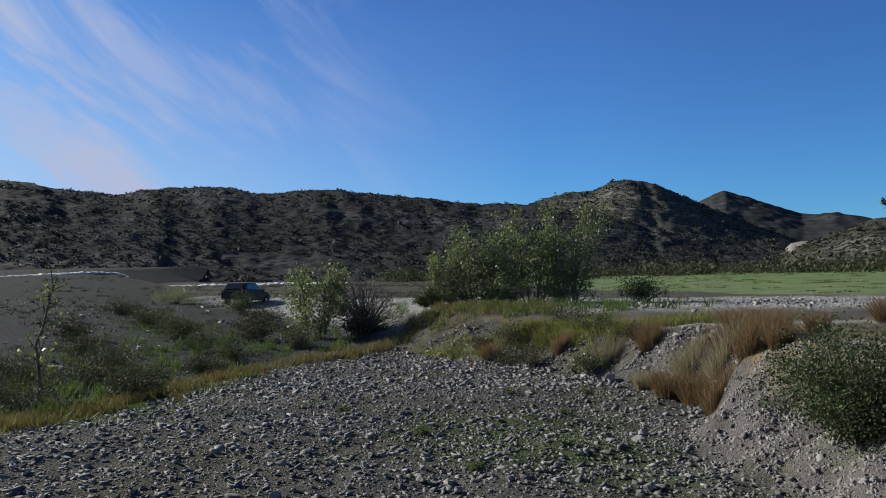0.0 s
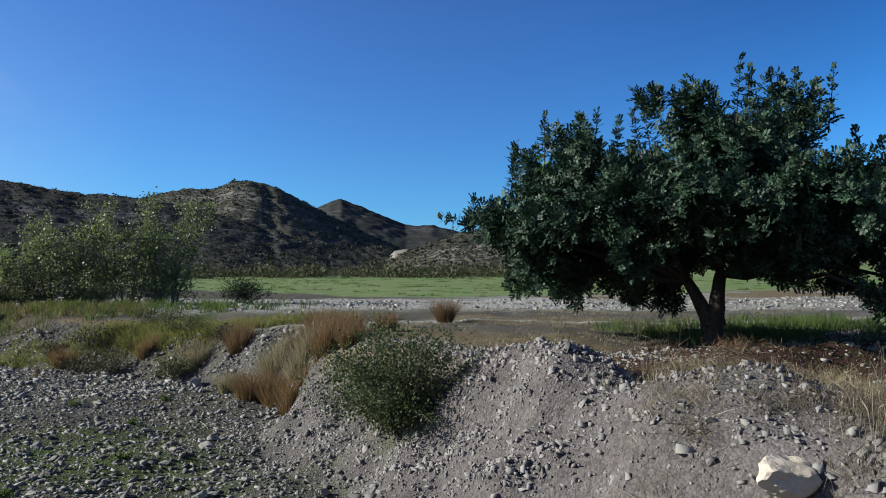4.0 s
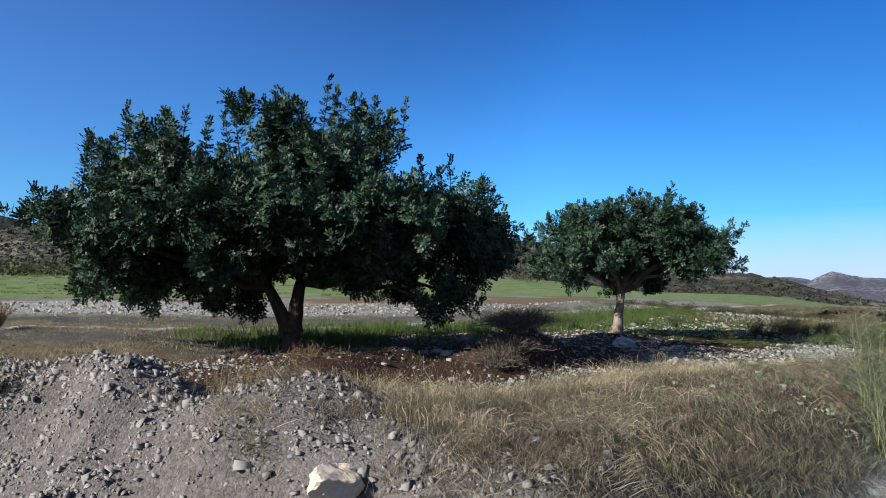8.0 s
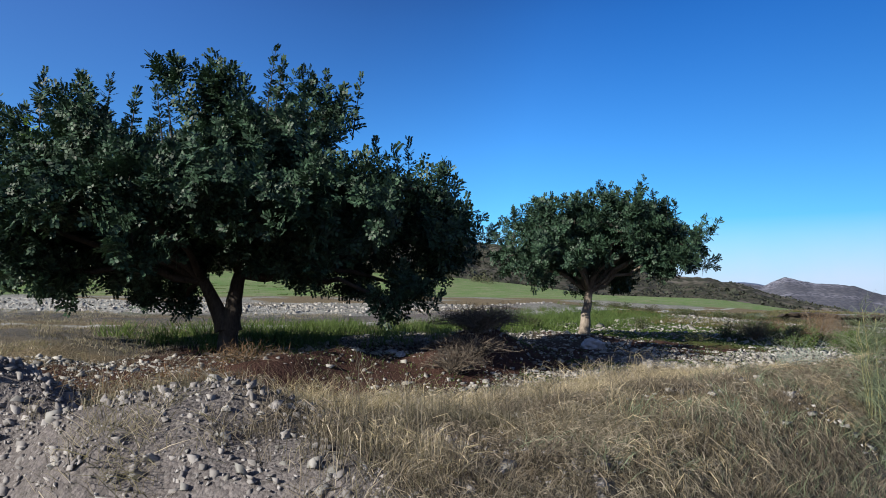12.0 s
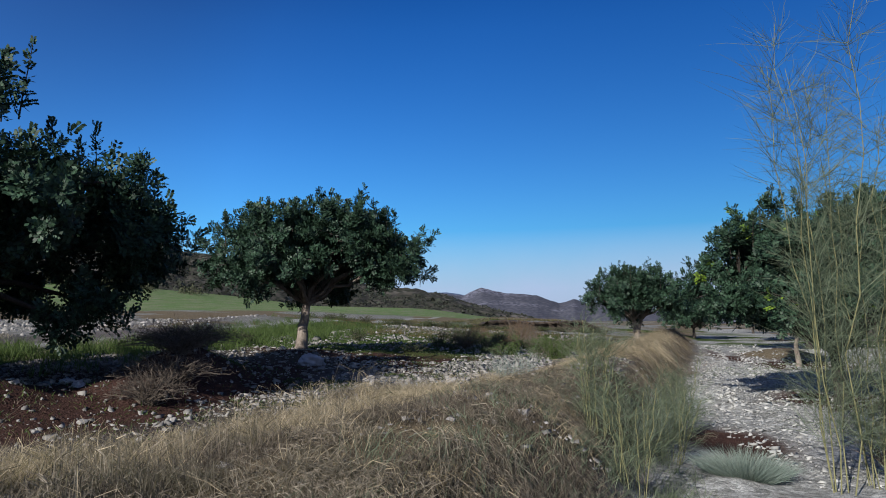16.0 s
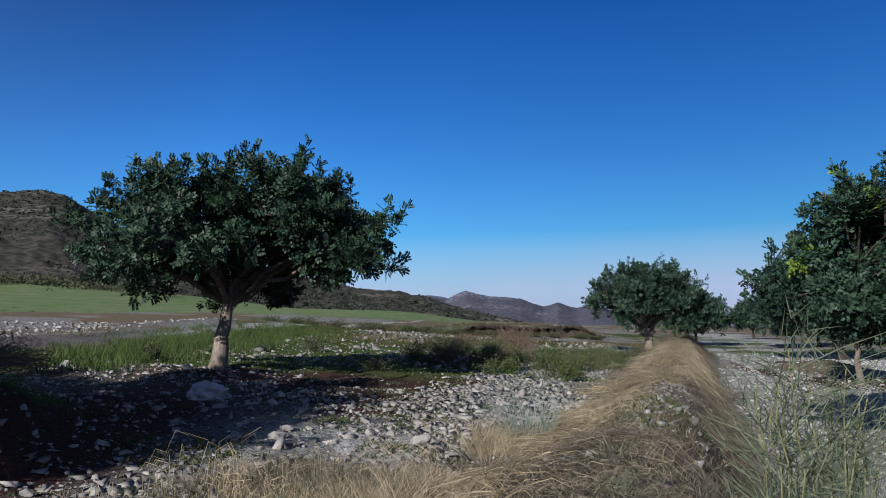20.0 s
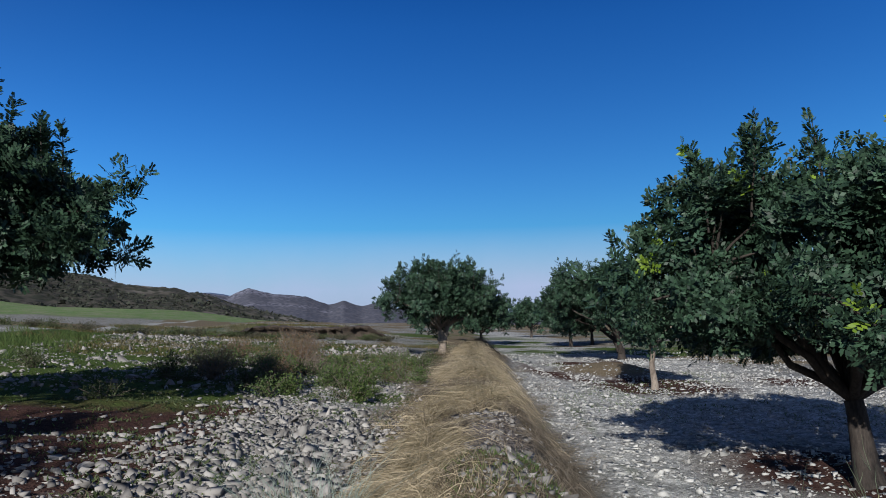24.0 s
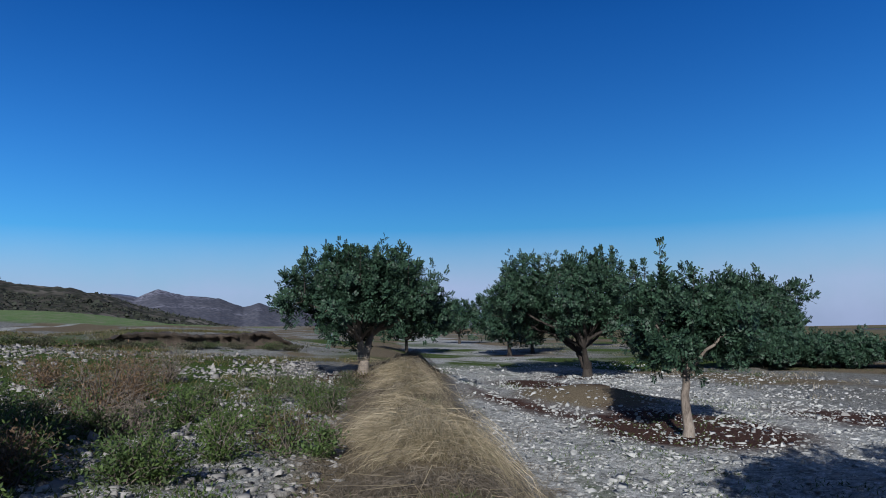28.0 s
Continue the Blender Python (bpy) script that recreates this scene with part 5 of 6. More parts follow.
pebbles("bed_gravel", "grey river gravel of mixed sizes", 29000, (-10, 3.6, 6.5, 20), lambda x, y: in_bed(x, y) * np.clip(1.35 - (y - 6) * 0.06, 0.2, 1), 0.0195, M_STONE, 331, 0.45)
pebbles("bed_gravel_far", "grey river gravel further off", 7000, (-9, 3, 17, 30), in_bed, 0.028, M_STONE, 332, 0.45)
pebbles("flat_gravel", "grey stones on the far gravel flat", 2500, (-40, -6, 22, 60), lambda x, y: smooth(vnoise(x, y, 6, 14), -0.3, 0.4), 0.05, M_STONE, 333, 0.45)
pebbles("strip_stones", "pale stones along the edge of the field", 8000, (2, 70, 14, 48), lambda x, y: smooth(field_edge(x, y), -16, -13) * (1 - smooth(field_edge(x, y), -1.5, -0.5)), 0.034, M_STONE_PALE, 334, 0.5)

# ---- the heaps and the terrace ----
pebbles("heap_rubble", "broken grey stones on the earth heaps", 19000, (2.6, 6.8, 1.6, 12.5), lambda x, y: smooth(x - foot_line(y), 0, 0.5) * (0.45 + 0.55 * smooth(y, 4.4, 5.4)) * (1 - smooth(x - foot_line(y), 2.4, 3.2)), 0.0105, M_CLOD, 335, 0.75)
pebbles("heap_stones", "larger broken stones on the earth heaps", 380, (2.7, 6.6, 1.8, 16), lambda x, y: smooth(x - foot_line(y), 0, 0.5) * (1 - smooth(x - foot_line(y), 1.8, 2.6)), 0.024, M_STONE, 329, 0.6)
pebbles("terrace_rubble", "patch of pale broken rubble on the terrace", 4500, (13, 26, -1.5, 5), lambda x, y: np.minimum(1, bell(x, y, 19.3, 1.1, 2.2, 0.6) + 0.5 * bell(x, y, 16.2, 1.9, 2.0, 0.7)) * smooth(y - berm_line(x), 0.9, 1.3), 0.022, M_STONE_PALE, 330, 0.5)
pebbles("terrace_stones", "pale stones scattered on the terrace", 18500, (6, 34, -2.5, 9.5), lambda x, y: smooth(y - berm_line(x), 0.8, 1.4) * (0.3 + 0.7 * smooth(vnoise(x, y, 2.4, 15) + 0.8 * bell(x, y, 18, 2.0, 6, 1.2), -0.2, 0.7)) * (1 - 0.9 * bell(x, y, 13.5, 6.0, 4.6, 1.8)) * (1 - 0.85 * bell(x, y, 9.0, 6.8, 4.2, 2.3)) * (1 - 0.75 * smooth(y - berm_line(x), 3.2, 4.6) * smooth(x, 18, 21)) * (1 - 0.94 * np.minimum(1, bell(x, y, 20.0, 3.2, 3.2, 1.25) + bell(x, y, 24.2, 3.9, 2.6, 1.1))), 0.019, M_STONE_PALE, 336, 0.5)
pebbles("plain_stones", "pale stones on the far plain", 6500, (24, 52, -4, 9), lambda x, y: smooth(y - berm_line(x), 1.2, 2.0) * (1 - 0.7 * smooth(y - berm_line(x), 3.4, 5.0)) * (0.25 + 0.75 * smooth(vnoise(x, y, 3.0, 83), -0.2, 0.5)), 0.034, M_STONE_PALE, 328, 0.5)
pebbles("far_lane_stones", "pale stones on the far part of the lane", 8000, (24, 50, -20, -5), lambda x, y: smooth(-(y - berm_line(x)), 1.05, 1.6) * orchard_floor(x, y) * (0.3 + 0.7 * smooth(vnoise(x, y, 3.0, 84), -0.3, 0.4)), 0.021, M_LANE, 327, 0.45)
pebbles("lane_stones", "pale broken stones on the orchard lane", 25000, (10, 46, -18, -2), lambda x, y: smooth(-(y - berm_line(x)), 1.05, 1.6) * orchard_floor(x, y) * np.clip(1.2 - np.hypot(x - 20, y + 6) * 0.025, 0.2, 1), 0.019, M_LANE, 337, 0.4)
for x, y, s, fl, pal in [(1.45, 8.8, 0.24, 0.6, 0), (2.0, 11.4, 0.28, 0.5, 1), (2.1, 11.75, 0.22, 0.55, 0), (3.0, 18.6, 0.42, 0.75, 1), (1.5, 11.2, 0.2, 0.4, 0), (-3.2, 18.9, 0.25, 0.4, 0), (0.0, 11.6, 0.2, 0.5, 0), (2.7, 8.2, 0.2, 0.6, 0), (0.4, 9.0, 0.18, 0.5, 1)]:
    tagged(rock((ROCKS_PALE if pal else ROCKS)[int(x * 7 + y) % 6], x, y, s, fl, x * 77), "weathered stone lying on the river gravel", "stone", "single stones")
big = rock(rock_mesh("boulder", 9, M_BOULDER, 4, 0.42, 16), 3.84, 3.02, 0.62, 0.58, 20, "boulder", 0.34)
tagged(big, "cream-coloured angular limestone boulder on the bank", "boulder")
for x, y, s, fl, lab in [(4.42, 3.64, 0.17, 0.75, "grey angular stone on top of the heap"), (4.27, 5.93, 0.2, 0.5, "flat grey stone on top of the heap"), (4.0, 3.75, 0.2, 0.7, "grey stone stuck in the slope of the heap"), (3.85, 4.3, 0.14, 0.8, "grey stone stuck in the slope of the heap"),
                         (8.68, 2.14, 0.4, 0.5, "pale rounded stone in dry grass"), (8.41, 1.92, 0.34, 0.55, "pale rounded stone in dry grass"), (8.95, 2.25, 0.2, 0.6, "small pale stone in dry grass"), (6.87, 2.57, 0.25, 0.5, "pale stone in dry grass"), (11.75, 0.69, 0.34, 0.5, "pale flat stone on the berm"),
                         (14.2, 3.45, 0.62, 0.3, "pale angular rock on stony ground"), (14.0, 3.8, 0.36, 0.5, "grey rock beside a pale one"), (14.75, 3.3, 0.22, 0.5, "pale rock on stony ground"), (17.7, 2.24, 0.24, 0.7, "pale stone on brown mulch"), (13.2, 4.4, 0.3, 0.5, "grey stone in the shade of the tree"),
                         (20.9, 0.75, 0.26, 0.6, "white stone beside the berm"), (19.2, 2.5, 0.3, 0.5, "pale stone on brown mulch"), (18.6, 2.9, 0.34, 0.4, "flat pale stone on brown mulch"), (24.4, 6.0, 0.45, 0.5, "pale stone in the shade"), (27.7, -0.8, 0.42, 0.45, "flat white stone among weeds"), (35.9, -5.2, 1.0, 0.4, "big pale flat stone at the end of the berm"),
                         (29.8, -13.2, 0.55, 0.6, "white stone beside dark mulch"), (7.5, 6.0, 0.3, 0.5, "grey stone under the tree"), (9.9, 5.7, 0.4, 0.5, "pale stone at the edge of the shade"), (15.3, 5.5, 0.3, 0.5, "grey stone beside the bag"), (12.3, 4.9, 0.22, 0.5, "grey stone in the shade"), (19.1, 6.5, 0.4, 0.7, "brown stone at the foot of the tree"), (18.9, 6.8, 0.3, 0.8, "brown stone at the foot of the tree")]:
    tagged(rock(ROCKS_PALE[int(x * 13 + y * 5) % 6], x, y, s * 0.5, fl * 0.8, x * 91, sink=0.2, tilt=8), lab, "stone", "single stones")


def crumpled(name, x, y, w, d, h, label, mat, seed):
    """A slack filled bag: a squashed, creased ball with a tied neck."""
    bm = bmesh.new()
    bmesh.ops.create_icosphere(bm, subdivisions=4, radius=1.0)
    for v in bm.verts:
        c = v.co.copy()
        crease = noise.noise(c * 2.0 + Vector((seed, 0, 0))) * 0.45 + noise.noise(c * 4.5 + Vector((0, seed, 0))) * 0.22 + abs(noise.noise(c * 9.0)) * 0.05
        v.co = c * (1 + crease)
        v.co.z = max(v.co.z, -0.55)
        v.co = Vector((v.co.x * w * 0.5, v.co.y * d * 0.5, (v.co.z + 0.55) * h / 1.55))
    me = bpy.data.meshes.new(name)
    bm.to_mesh(me)
    bm.free()
    for q in me.polygons:
        q.use_smooth = True
    me.materials.append(mat)
    ob = new(name, me)
    ob.matrix_basis = pose(x, y, float(land(x, y)) - 0.02, 0, 0, seed * 40)
    return tagged(ob, label, "bag", "litter")


M_BAG = mottled("pale_plastic", (0.17, 0.18, 0.20), (0.32, 0.33, 0.36), 6.0, 0.5, 0.3, 0.01)
crumpled("plastic_bag", 16.45, 5.05, 0.5, 0.3, 0.24, "white slack plastic sack lying in the shade", M_BAG, 3)
crumpled("plastic_bag", 11.2, 6.6, 0.18, 0.14, 0.09, "small white plastic bag at the shade's edge", M_BAG, 5)
crumpled("plastic_bag", 11.9, 7.2, 0.2, 0.15, 0.1, "pale grey plastic sack under the tree", M_BAG, 7)

def mound(x, y):
    """Where the dry grass on the bank top grows, thick and thin."""
    return smooth(x - foot_line(y), 1.2, 2.0) * (1 - smooth(y - berm_line(x), 1.9, 3.2)) * smooth(y - berm_line(x), -1.8, -1.0) * (1 - bell(x, y, 4.7, 3.9, 0.8, 0.9))


locks("mound_grass", "matted dry brown grass on the bank top", 1750, 26, (4.2, 13, 0.4, 5.6), lambda x, y: mound(x, y) * (0.02 + 0.98 * smooth(vnoise(x, y, 0.42, 31) + 0.6 * vnoise(x, y, 1.6, 32), 0.0, 0.35)), 0.075, 0.095, 0.0027, M_DRY, 341, None, 0.05, 2.6, 0.5)
locks("dead_tufts", "low brown tufts of dead grass", 1000, 24, (4.0, 13, 0.2, 5.2), lambda x, y: mound(x, y) * smooth(vnoise(x, y, 0.5, 35), -0.1, 0.4), 0.09, 0.07, 0.003, M_DEAD, 339, None, 0.06, 2.6, 0.45)
locks("mound_straw", "pale straw tufts among the brown grass", 760, 18, (4.4, 13, 0.4, 5.2), lambda x, y: mound(x, y) * smooth(vnoise(x, y, 1.1, 37) + 0.7 * smooth(y - berm_line(x), 0.4, 1.4) - 0.4, -0.2, 0.4), 0.12, 0.13, 0.0026, M_STRAW, 340, None, 0.05, 1.6, 0.4)
grass("mound_crest_straw", "pale straw stalks along the edge of the bank top", 9000, (5.2, 15, 1.2, 5.2), lambda x, y: smooth(x - foot_line(y), 1.8, 2.6) * np.exp(-((y - berm_line(x) - np.interp(x, [6, 14], [1.5, 1.0])) / 0.4) ** 2) * smooth(vnoise(x, y, 0.9, 74), -0.5, 0.3), 0.34, 0.0034, M_STRAW, 369, 0.55, None, 0.8, 0.06)
grass("mound_clumps", "dark wiry clumps of dead grass on the bank top", 15000, (4.2, 13, 0.2, 5.2), lambda x, y: mound(x, y) * smooth(vnoise(x, y, 0.7, 39) + 0.5 * vnoise(x, y, 0.28, 40), 0.0, 0.4), 0.21, 0.0036, M_WIRY, 358, 0.5, None, 0.7, 0.05)
pebbles("mound_stones", "small pale stones between the grass tufts", 600, (3.8, 12, 0.2, 5), lambda x, y: mound(x, y) * smooth(-vnoise(x, y, 0.45, 31) - 0.6 * vnoise(x, y, 1.6, 32), -0.1, 0.3), 0.016, M_STONE_PALE, 347, 0.5)
grass("bank_grass", "thin brown grass on the face of the bank", 9000, (2.6, 6.2, 0.6, 5.0), lambda x, y: smooth(x - foot_line(y), 0.4, 1.0) * smooth(vnoise(x, y, 0.9, 33), -0.3, 0.4) * (1 - 0.9 * bell(x, y, 4.5, 4.0, 0.8, 0.8)) * (1 - bell(x, y, 3.84, 3.02, 0.35, 0.35)), 0.2, 0.004, M_DRY, 342, 0.9, None, 1.3, 0.06)
locks("berm_straw", "long combed straw-coloured grass on the berm", 880, 34, (18.6, 39, -7.4, 0.4), lambda x, y: smooth(x, 18.8, 20.5) * np.exp(-((y - berm_line(x) - 0.22) / 0.4) ** 2) * smooth(vnoise(x, y, 0.75, 44) + 0.4 * vnoise(x, y, 2.0, 45), -0.1, 0.35), 0.33, 0.14, 0.0025, M_STRAW, 343, (-0.8, 0.8), 0.08, 0.6, 0.45)
locks("berm_side_straw", "straw-coloured grass hanging over one side of the berm", 560, 34, (10.2, 20, -1.2, 2.2), lambda x, y: np.exp(-((y - berm_line(x) - 0.66) / 0.22) ** 2) * smooth(vnoise(x, y, 0.6, 46), -0.4, 0.2) * (1 - 0.95 * bell(x, y, 18.6, -1.0, 1.6, 0.55)), 0.23, 0.13, 0.0027, M_STRAW, 353, (-0.6, 0.9), 0.06, 0.95, 0.45)
locks("berm_dead_grass", "dull brown grass lying between the straw on the berm", 1150, 26, (9, 39, -7.4, 2.6), lambda x, y: np.exp(-((y - berm_line(x)) / 0.95) ** 2) * smooth(vnoise(x, y, 0.7, 48), -0.2, 0.4) * (1 - 0.9 * bell(x, y, 18.5, -1.0, 1.5, 0.5)), 0.2, 0.09, 0.003, M_DEAD, 342, (-0.8, 0.8), 0.08, 1.2, 0.45)
pebbles("berm_stones", "small stones on the bare crest of the berm", 1500, (9, 22, -2.4, 2.2), lambda x, y: np.exp(-((y - berm_line(x)) / 0.5) ** 2) * smooth(vnoise(x, y, 0.9, 49), -0.2, 0.4), 0.016, M_STONE_PALE, 346, 0.5)
grass("berm_stubble", "short brown grass on the berm", 12000, (6, 20, -1.8, 3), lambda x, y: np.exp(-((y - berm_line(x)) / 0.9) ** 2) * (1 - bell(x, y, 18.3, -0.95, 1.1, 0.45)) * (0.2 + 0.8 * smooth(vnoise(x, y, 0.8, 57), -0.4, 0.3)), 0.10, 0.005, M_DEAD, 344, 0.6, None, 0.8)
grass("far_berm_stubble", "short dry grass on the far part of the berm", 7000, (19, 39, -7.5, 0.5), lambda x, y: np.exp(-((y - berm_line(x)) / 0.8) ** 2), 0.10, 0.006, M_DRY, 354, 0.5, None, 0.8)
grass("terrace_weeds", "low green weeds on the stony terrace", 22000, (9, 40, -3, 9), lambda x, y: smooth(y - berm_line(x), 1.0, 1.6) * (0.1 + 0.9 * smooth(vnoise(x, y, 2.2, 11) + 0.5 * vnoise(x, y, 0.8, 13), -0.1, 0.5)), 0.08, 0.012, M_GREENGRASS, 345, 0.9)
grass("meadow", "green grass behind the carob trees", 22000, (10, 44, 7.5, 14.5), lambda x, y: (bell(x, y, 26, 9.6, 11, 1.8) + bell(x, y, 13, 11.3, 3.2, 1.4)) * (1 - bell(x, y, 23, 12.2, 4.5, 1.6)), 0.27, 0.012, M_GREENGRASS, 346, clump=0.12)
grass("lane_weeds", "thin green weeds along the lane", 6000, (10, 40, -13, -2), lambda x, y: smooth(-(y - berm_line(x)), 1.4, 1.9) * smooth(vnoise(x, y, 2.2, 17), 0.0, 0.7), 0.08, 0.012, M_GREENGRASS, 347, 0.9)

grass("pale_stalks", "thin pale grass stalks standing in the dry grass", 3600, (4.4, 16, 0, 6), lambda x, y: smooth(x - foot_line(y), 1.5, 2.4) * (1 - smooth(np.abs(y - berm_line(x) - 0.6), 1.2, 2.6)) * (1 - bell(x, y, 4.7, 3.9, 0.8, 0.9)), 0.24, 0.0032, M_STRAW, 348, 0.8, None, 0.8, 0.09)
grass("bank_top_grass", "yellow-green grass on top of the low bank", 20000, (-4, 11, 20, 33), lambda x, y: smooth(x - foot_line(y) + 1.3 * smooth(y, 22, 25), 0.9, 1.8) * (1 - smooth(field_edge(x, y), -22, -18)) * (0.4 + 0.6 * smooth(vnoise(x, y, 2.0, 51), -0.4, 0.3)), 0.3, 0.016, M_LUSH, 349, 0.5, None, 0.6, 0.12)
pebbles("bank_gravel", "grey gravel on the low bank", 5000, (-4, 7, 13.5, 27), lambda x, y: smooth(x - foot_line(y), -0.3, 0.2) * (1 - smooth(x - foot_line(y), 1.2, 2.2)), 0.026, M_STONE, 338, 0.5)
grass("near_terrace_grass", "short brown grass behind the earth heaps", 17000, (4.2, 17, 6.2, 18), lambda x, y: smooth(x - foot_line(y), 1.4, 2.2) * (0.15 + 0.85 * smooth(vnoise(x, y, 1.4, 53), -0.4, 0.3)) * (1 - bell(x, y, 9.5, 7.4, 3.0, 0.9)) * (1 - np.minimum(1, 1.3 * track_line(x, y - 0.25))), 0.10, 0.006, M_DEAD, 350, 0.8, None, 1.0, 0.1)

# added tufts; their dark stands in for shade among backlit stones
grass("flat_weeds", "dark tufts added to deepen the far gravel flat's shade", 16000, (-48, -3, 22, 104), lambda x, y: smooth(-x + reed_edge(y), 1, 4) * smooth(vnoise(x, y, 5.0, 61), -0.3, 0.4), 0.26, 0.03, M_SCRUB, 361, 0.6, None, 0.6, 0.2)
grass("far_terrace_weeds", "low dry and green weeds on the far terrace", 14000, (32, 66, -9, 12), lambda x, y: smooth(y - berm_line(x), 0.5, 2.0) * smooth(vnoise(x, y, 4.0, 63), -0.4, 0.4), 0.2, 0.022, M_YELLOWGRASS, 362, 0.6, None, 0.6, 0.2)
grass("berm_green", "short green grass on the crown of the berm", 5200, (9, 30, -4.5, 2.4), lambda x, y: np.exp(-((y - berm_line(x) + 0.1) / 0.7) ** 2) * smooth(vnoise(x, y, 1.2, 65), -0.1, 0.5), 0.09, 0.006, M_GREENGRASS, 363, 0.9)

grass("mound_weeds", "grey-green weeds among the dry grass", 7500, (5.0, 12.5, -0.8, 4.8), lambda x, y: smooth(x - foot_line(y), 2.0, 3.0) * (1 - smooth(y - berm_line(x), 1.6, 2.6)) * np.clip(smooth(vnoise(x, y, 1.5, 67), 0.0, 0.45) + 0.7 * smooth(berm_line(x) - y, -0.4, 0.6), 0, 1), 0.2, 0.0045, M_BROOM, 364, 0.6, None, 0.7, 0.06)

grass("shade_weeds", "dense low green weeds among the stones", 24000, (8, 30, -1, 6), lambda x, y: smooth(y - berm_line(x), 0.9, 1.4) * np.minimum(1, bell(x, y, 11.3, 3.4, 2.6, 0.9) + 0.8 * bell(x, y, 15.5, 2.3, 2.4, 0.8) + bell(x, y, 25.5, 1.6, 5.0, 2.4)) * smooth(vnoise(x, y, 0.7, 71), -0.4, 0.3), 0.07, 0.022, M_OLIVE, 365, 1.1, None, 0.6, 0.07)

grass("plain_grass", "pale dry grass across the far plain", 13000, (26, 76, -46, 8), lambda x, y: (smooth(-(y - berm_line(x)), 9, 13) + smooth(y - berm_line(x), 2.5, 4) * smooth(x, 30, 34)) * smooth(vnoise(x, y, 5.0, 85), -0.3, 0.4), 0.2, 0.018, M_DRY, 366, 0.7, None, 0.7, 0.2)
grass("plain_weeds", "low grey-green weeds across the far plain", 12000, (24, 70, -30, 8), lambda x, y: (smooth(-(y - berm_line(x)), 4, 8) + smooth(y - berm_line(x), 1.5, 3)) * smooth(vnoise(x, y, 4.0, 86), -0.1, 0.5), 0.11, 0.022, M_OLIVE, 367, 1.0, None, 0.6, 0.15)

# dead brush beside the shade of the near tree, and cut branches on the bank
for k, (x, y, w, h) in enumerate([(11.7, 5.6, 1.7, 0.48), (12.6, 5.9, 1.9, 0.5), (13.4, 6.1, 1.7, 0.45), (10.9, 5.5, 1.1, 0.4), (14.2, 6.6, 1.8, 0.42)]):
    shrub("dead_brush", x, y, w, h, "heap of dead grey-brown branches", M_BRUSH_SHADED, 351 + k, 1500, 0.10, "brush", 90, fill=0.3, slim=0.06, group="dead brush")
for k, (x, y, w, h) in enumerate([(5.0, 5.3, 1.2, 0.25), (7.0, 6.6, 1.4, 0.2), (8.6, 7.4, 1.3, 0.25)]):
    shrub("cut_branches", x, y, w, h, "dry cut branches lying on the ground", M_RUST, 356 + k, 600, 0.12, "branches", 40, fill=0.2, slim=0.06, group="dead brush")

grass("field_crop", "rows of low dark crop on the green field", 12000, (11, 75, 38, 112), lambda x, y: smooth(y - crop_edge(x), 0.5, 2) * smooth(np.sin(y * 1.3 + 0.12 * x) + 0.9 * vnoise(x, y, 5.0, 72), 0.35, 0.9), 0.16, 0.06, M_GREENGRASS, 368, 0.9, None, 0.6, 0.25)

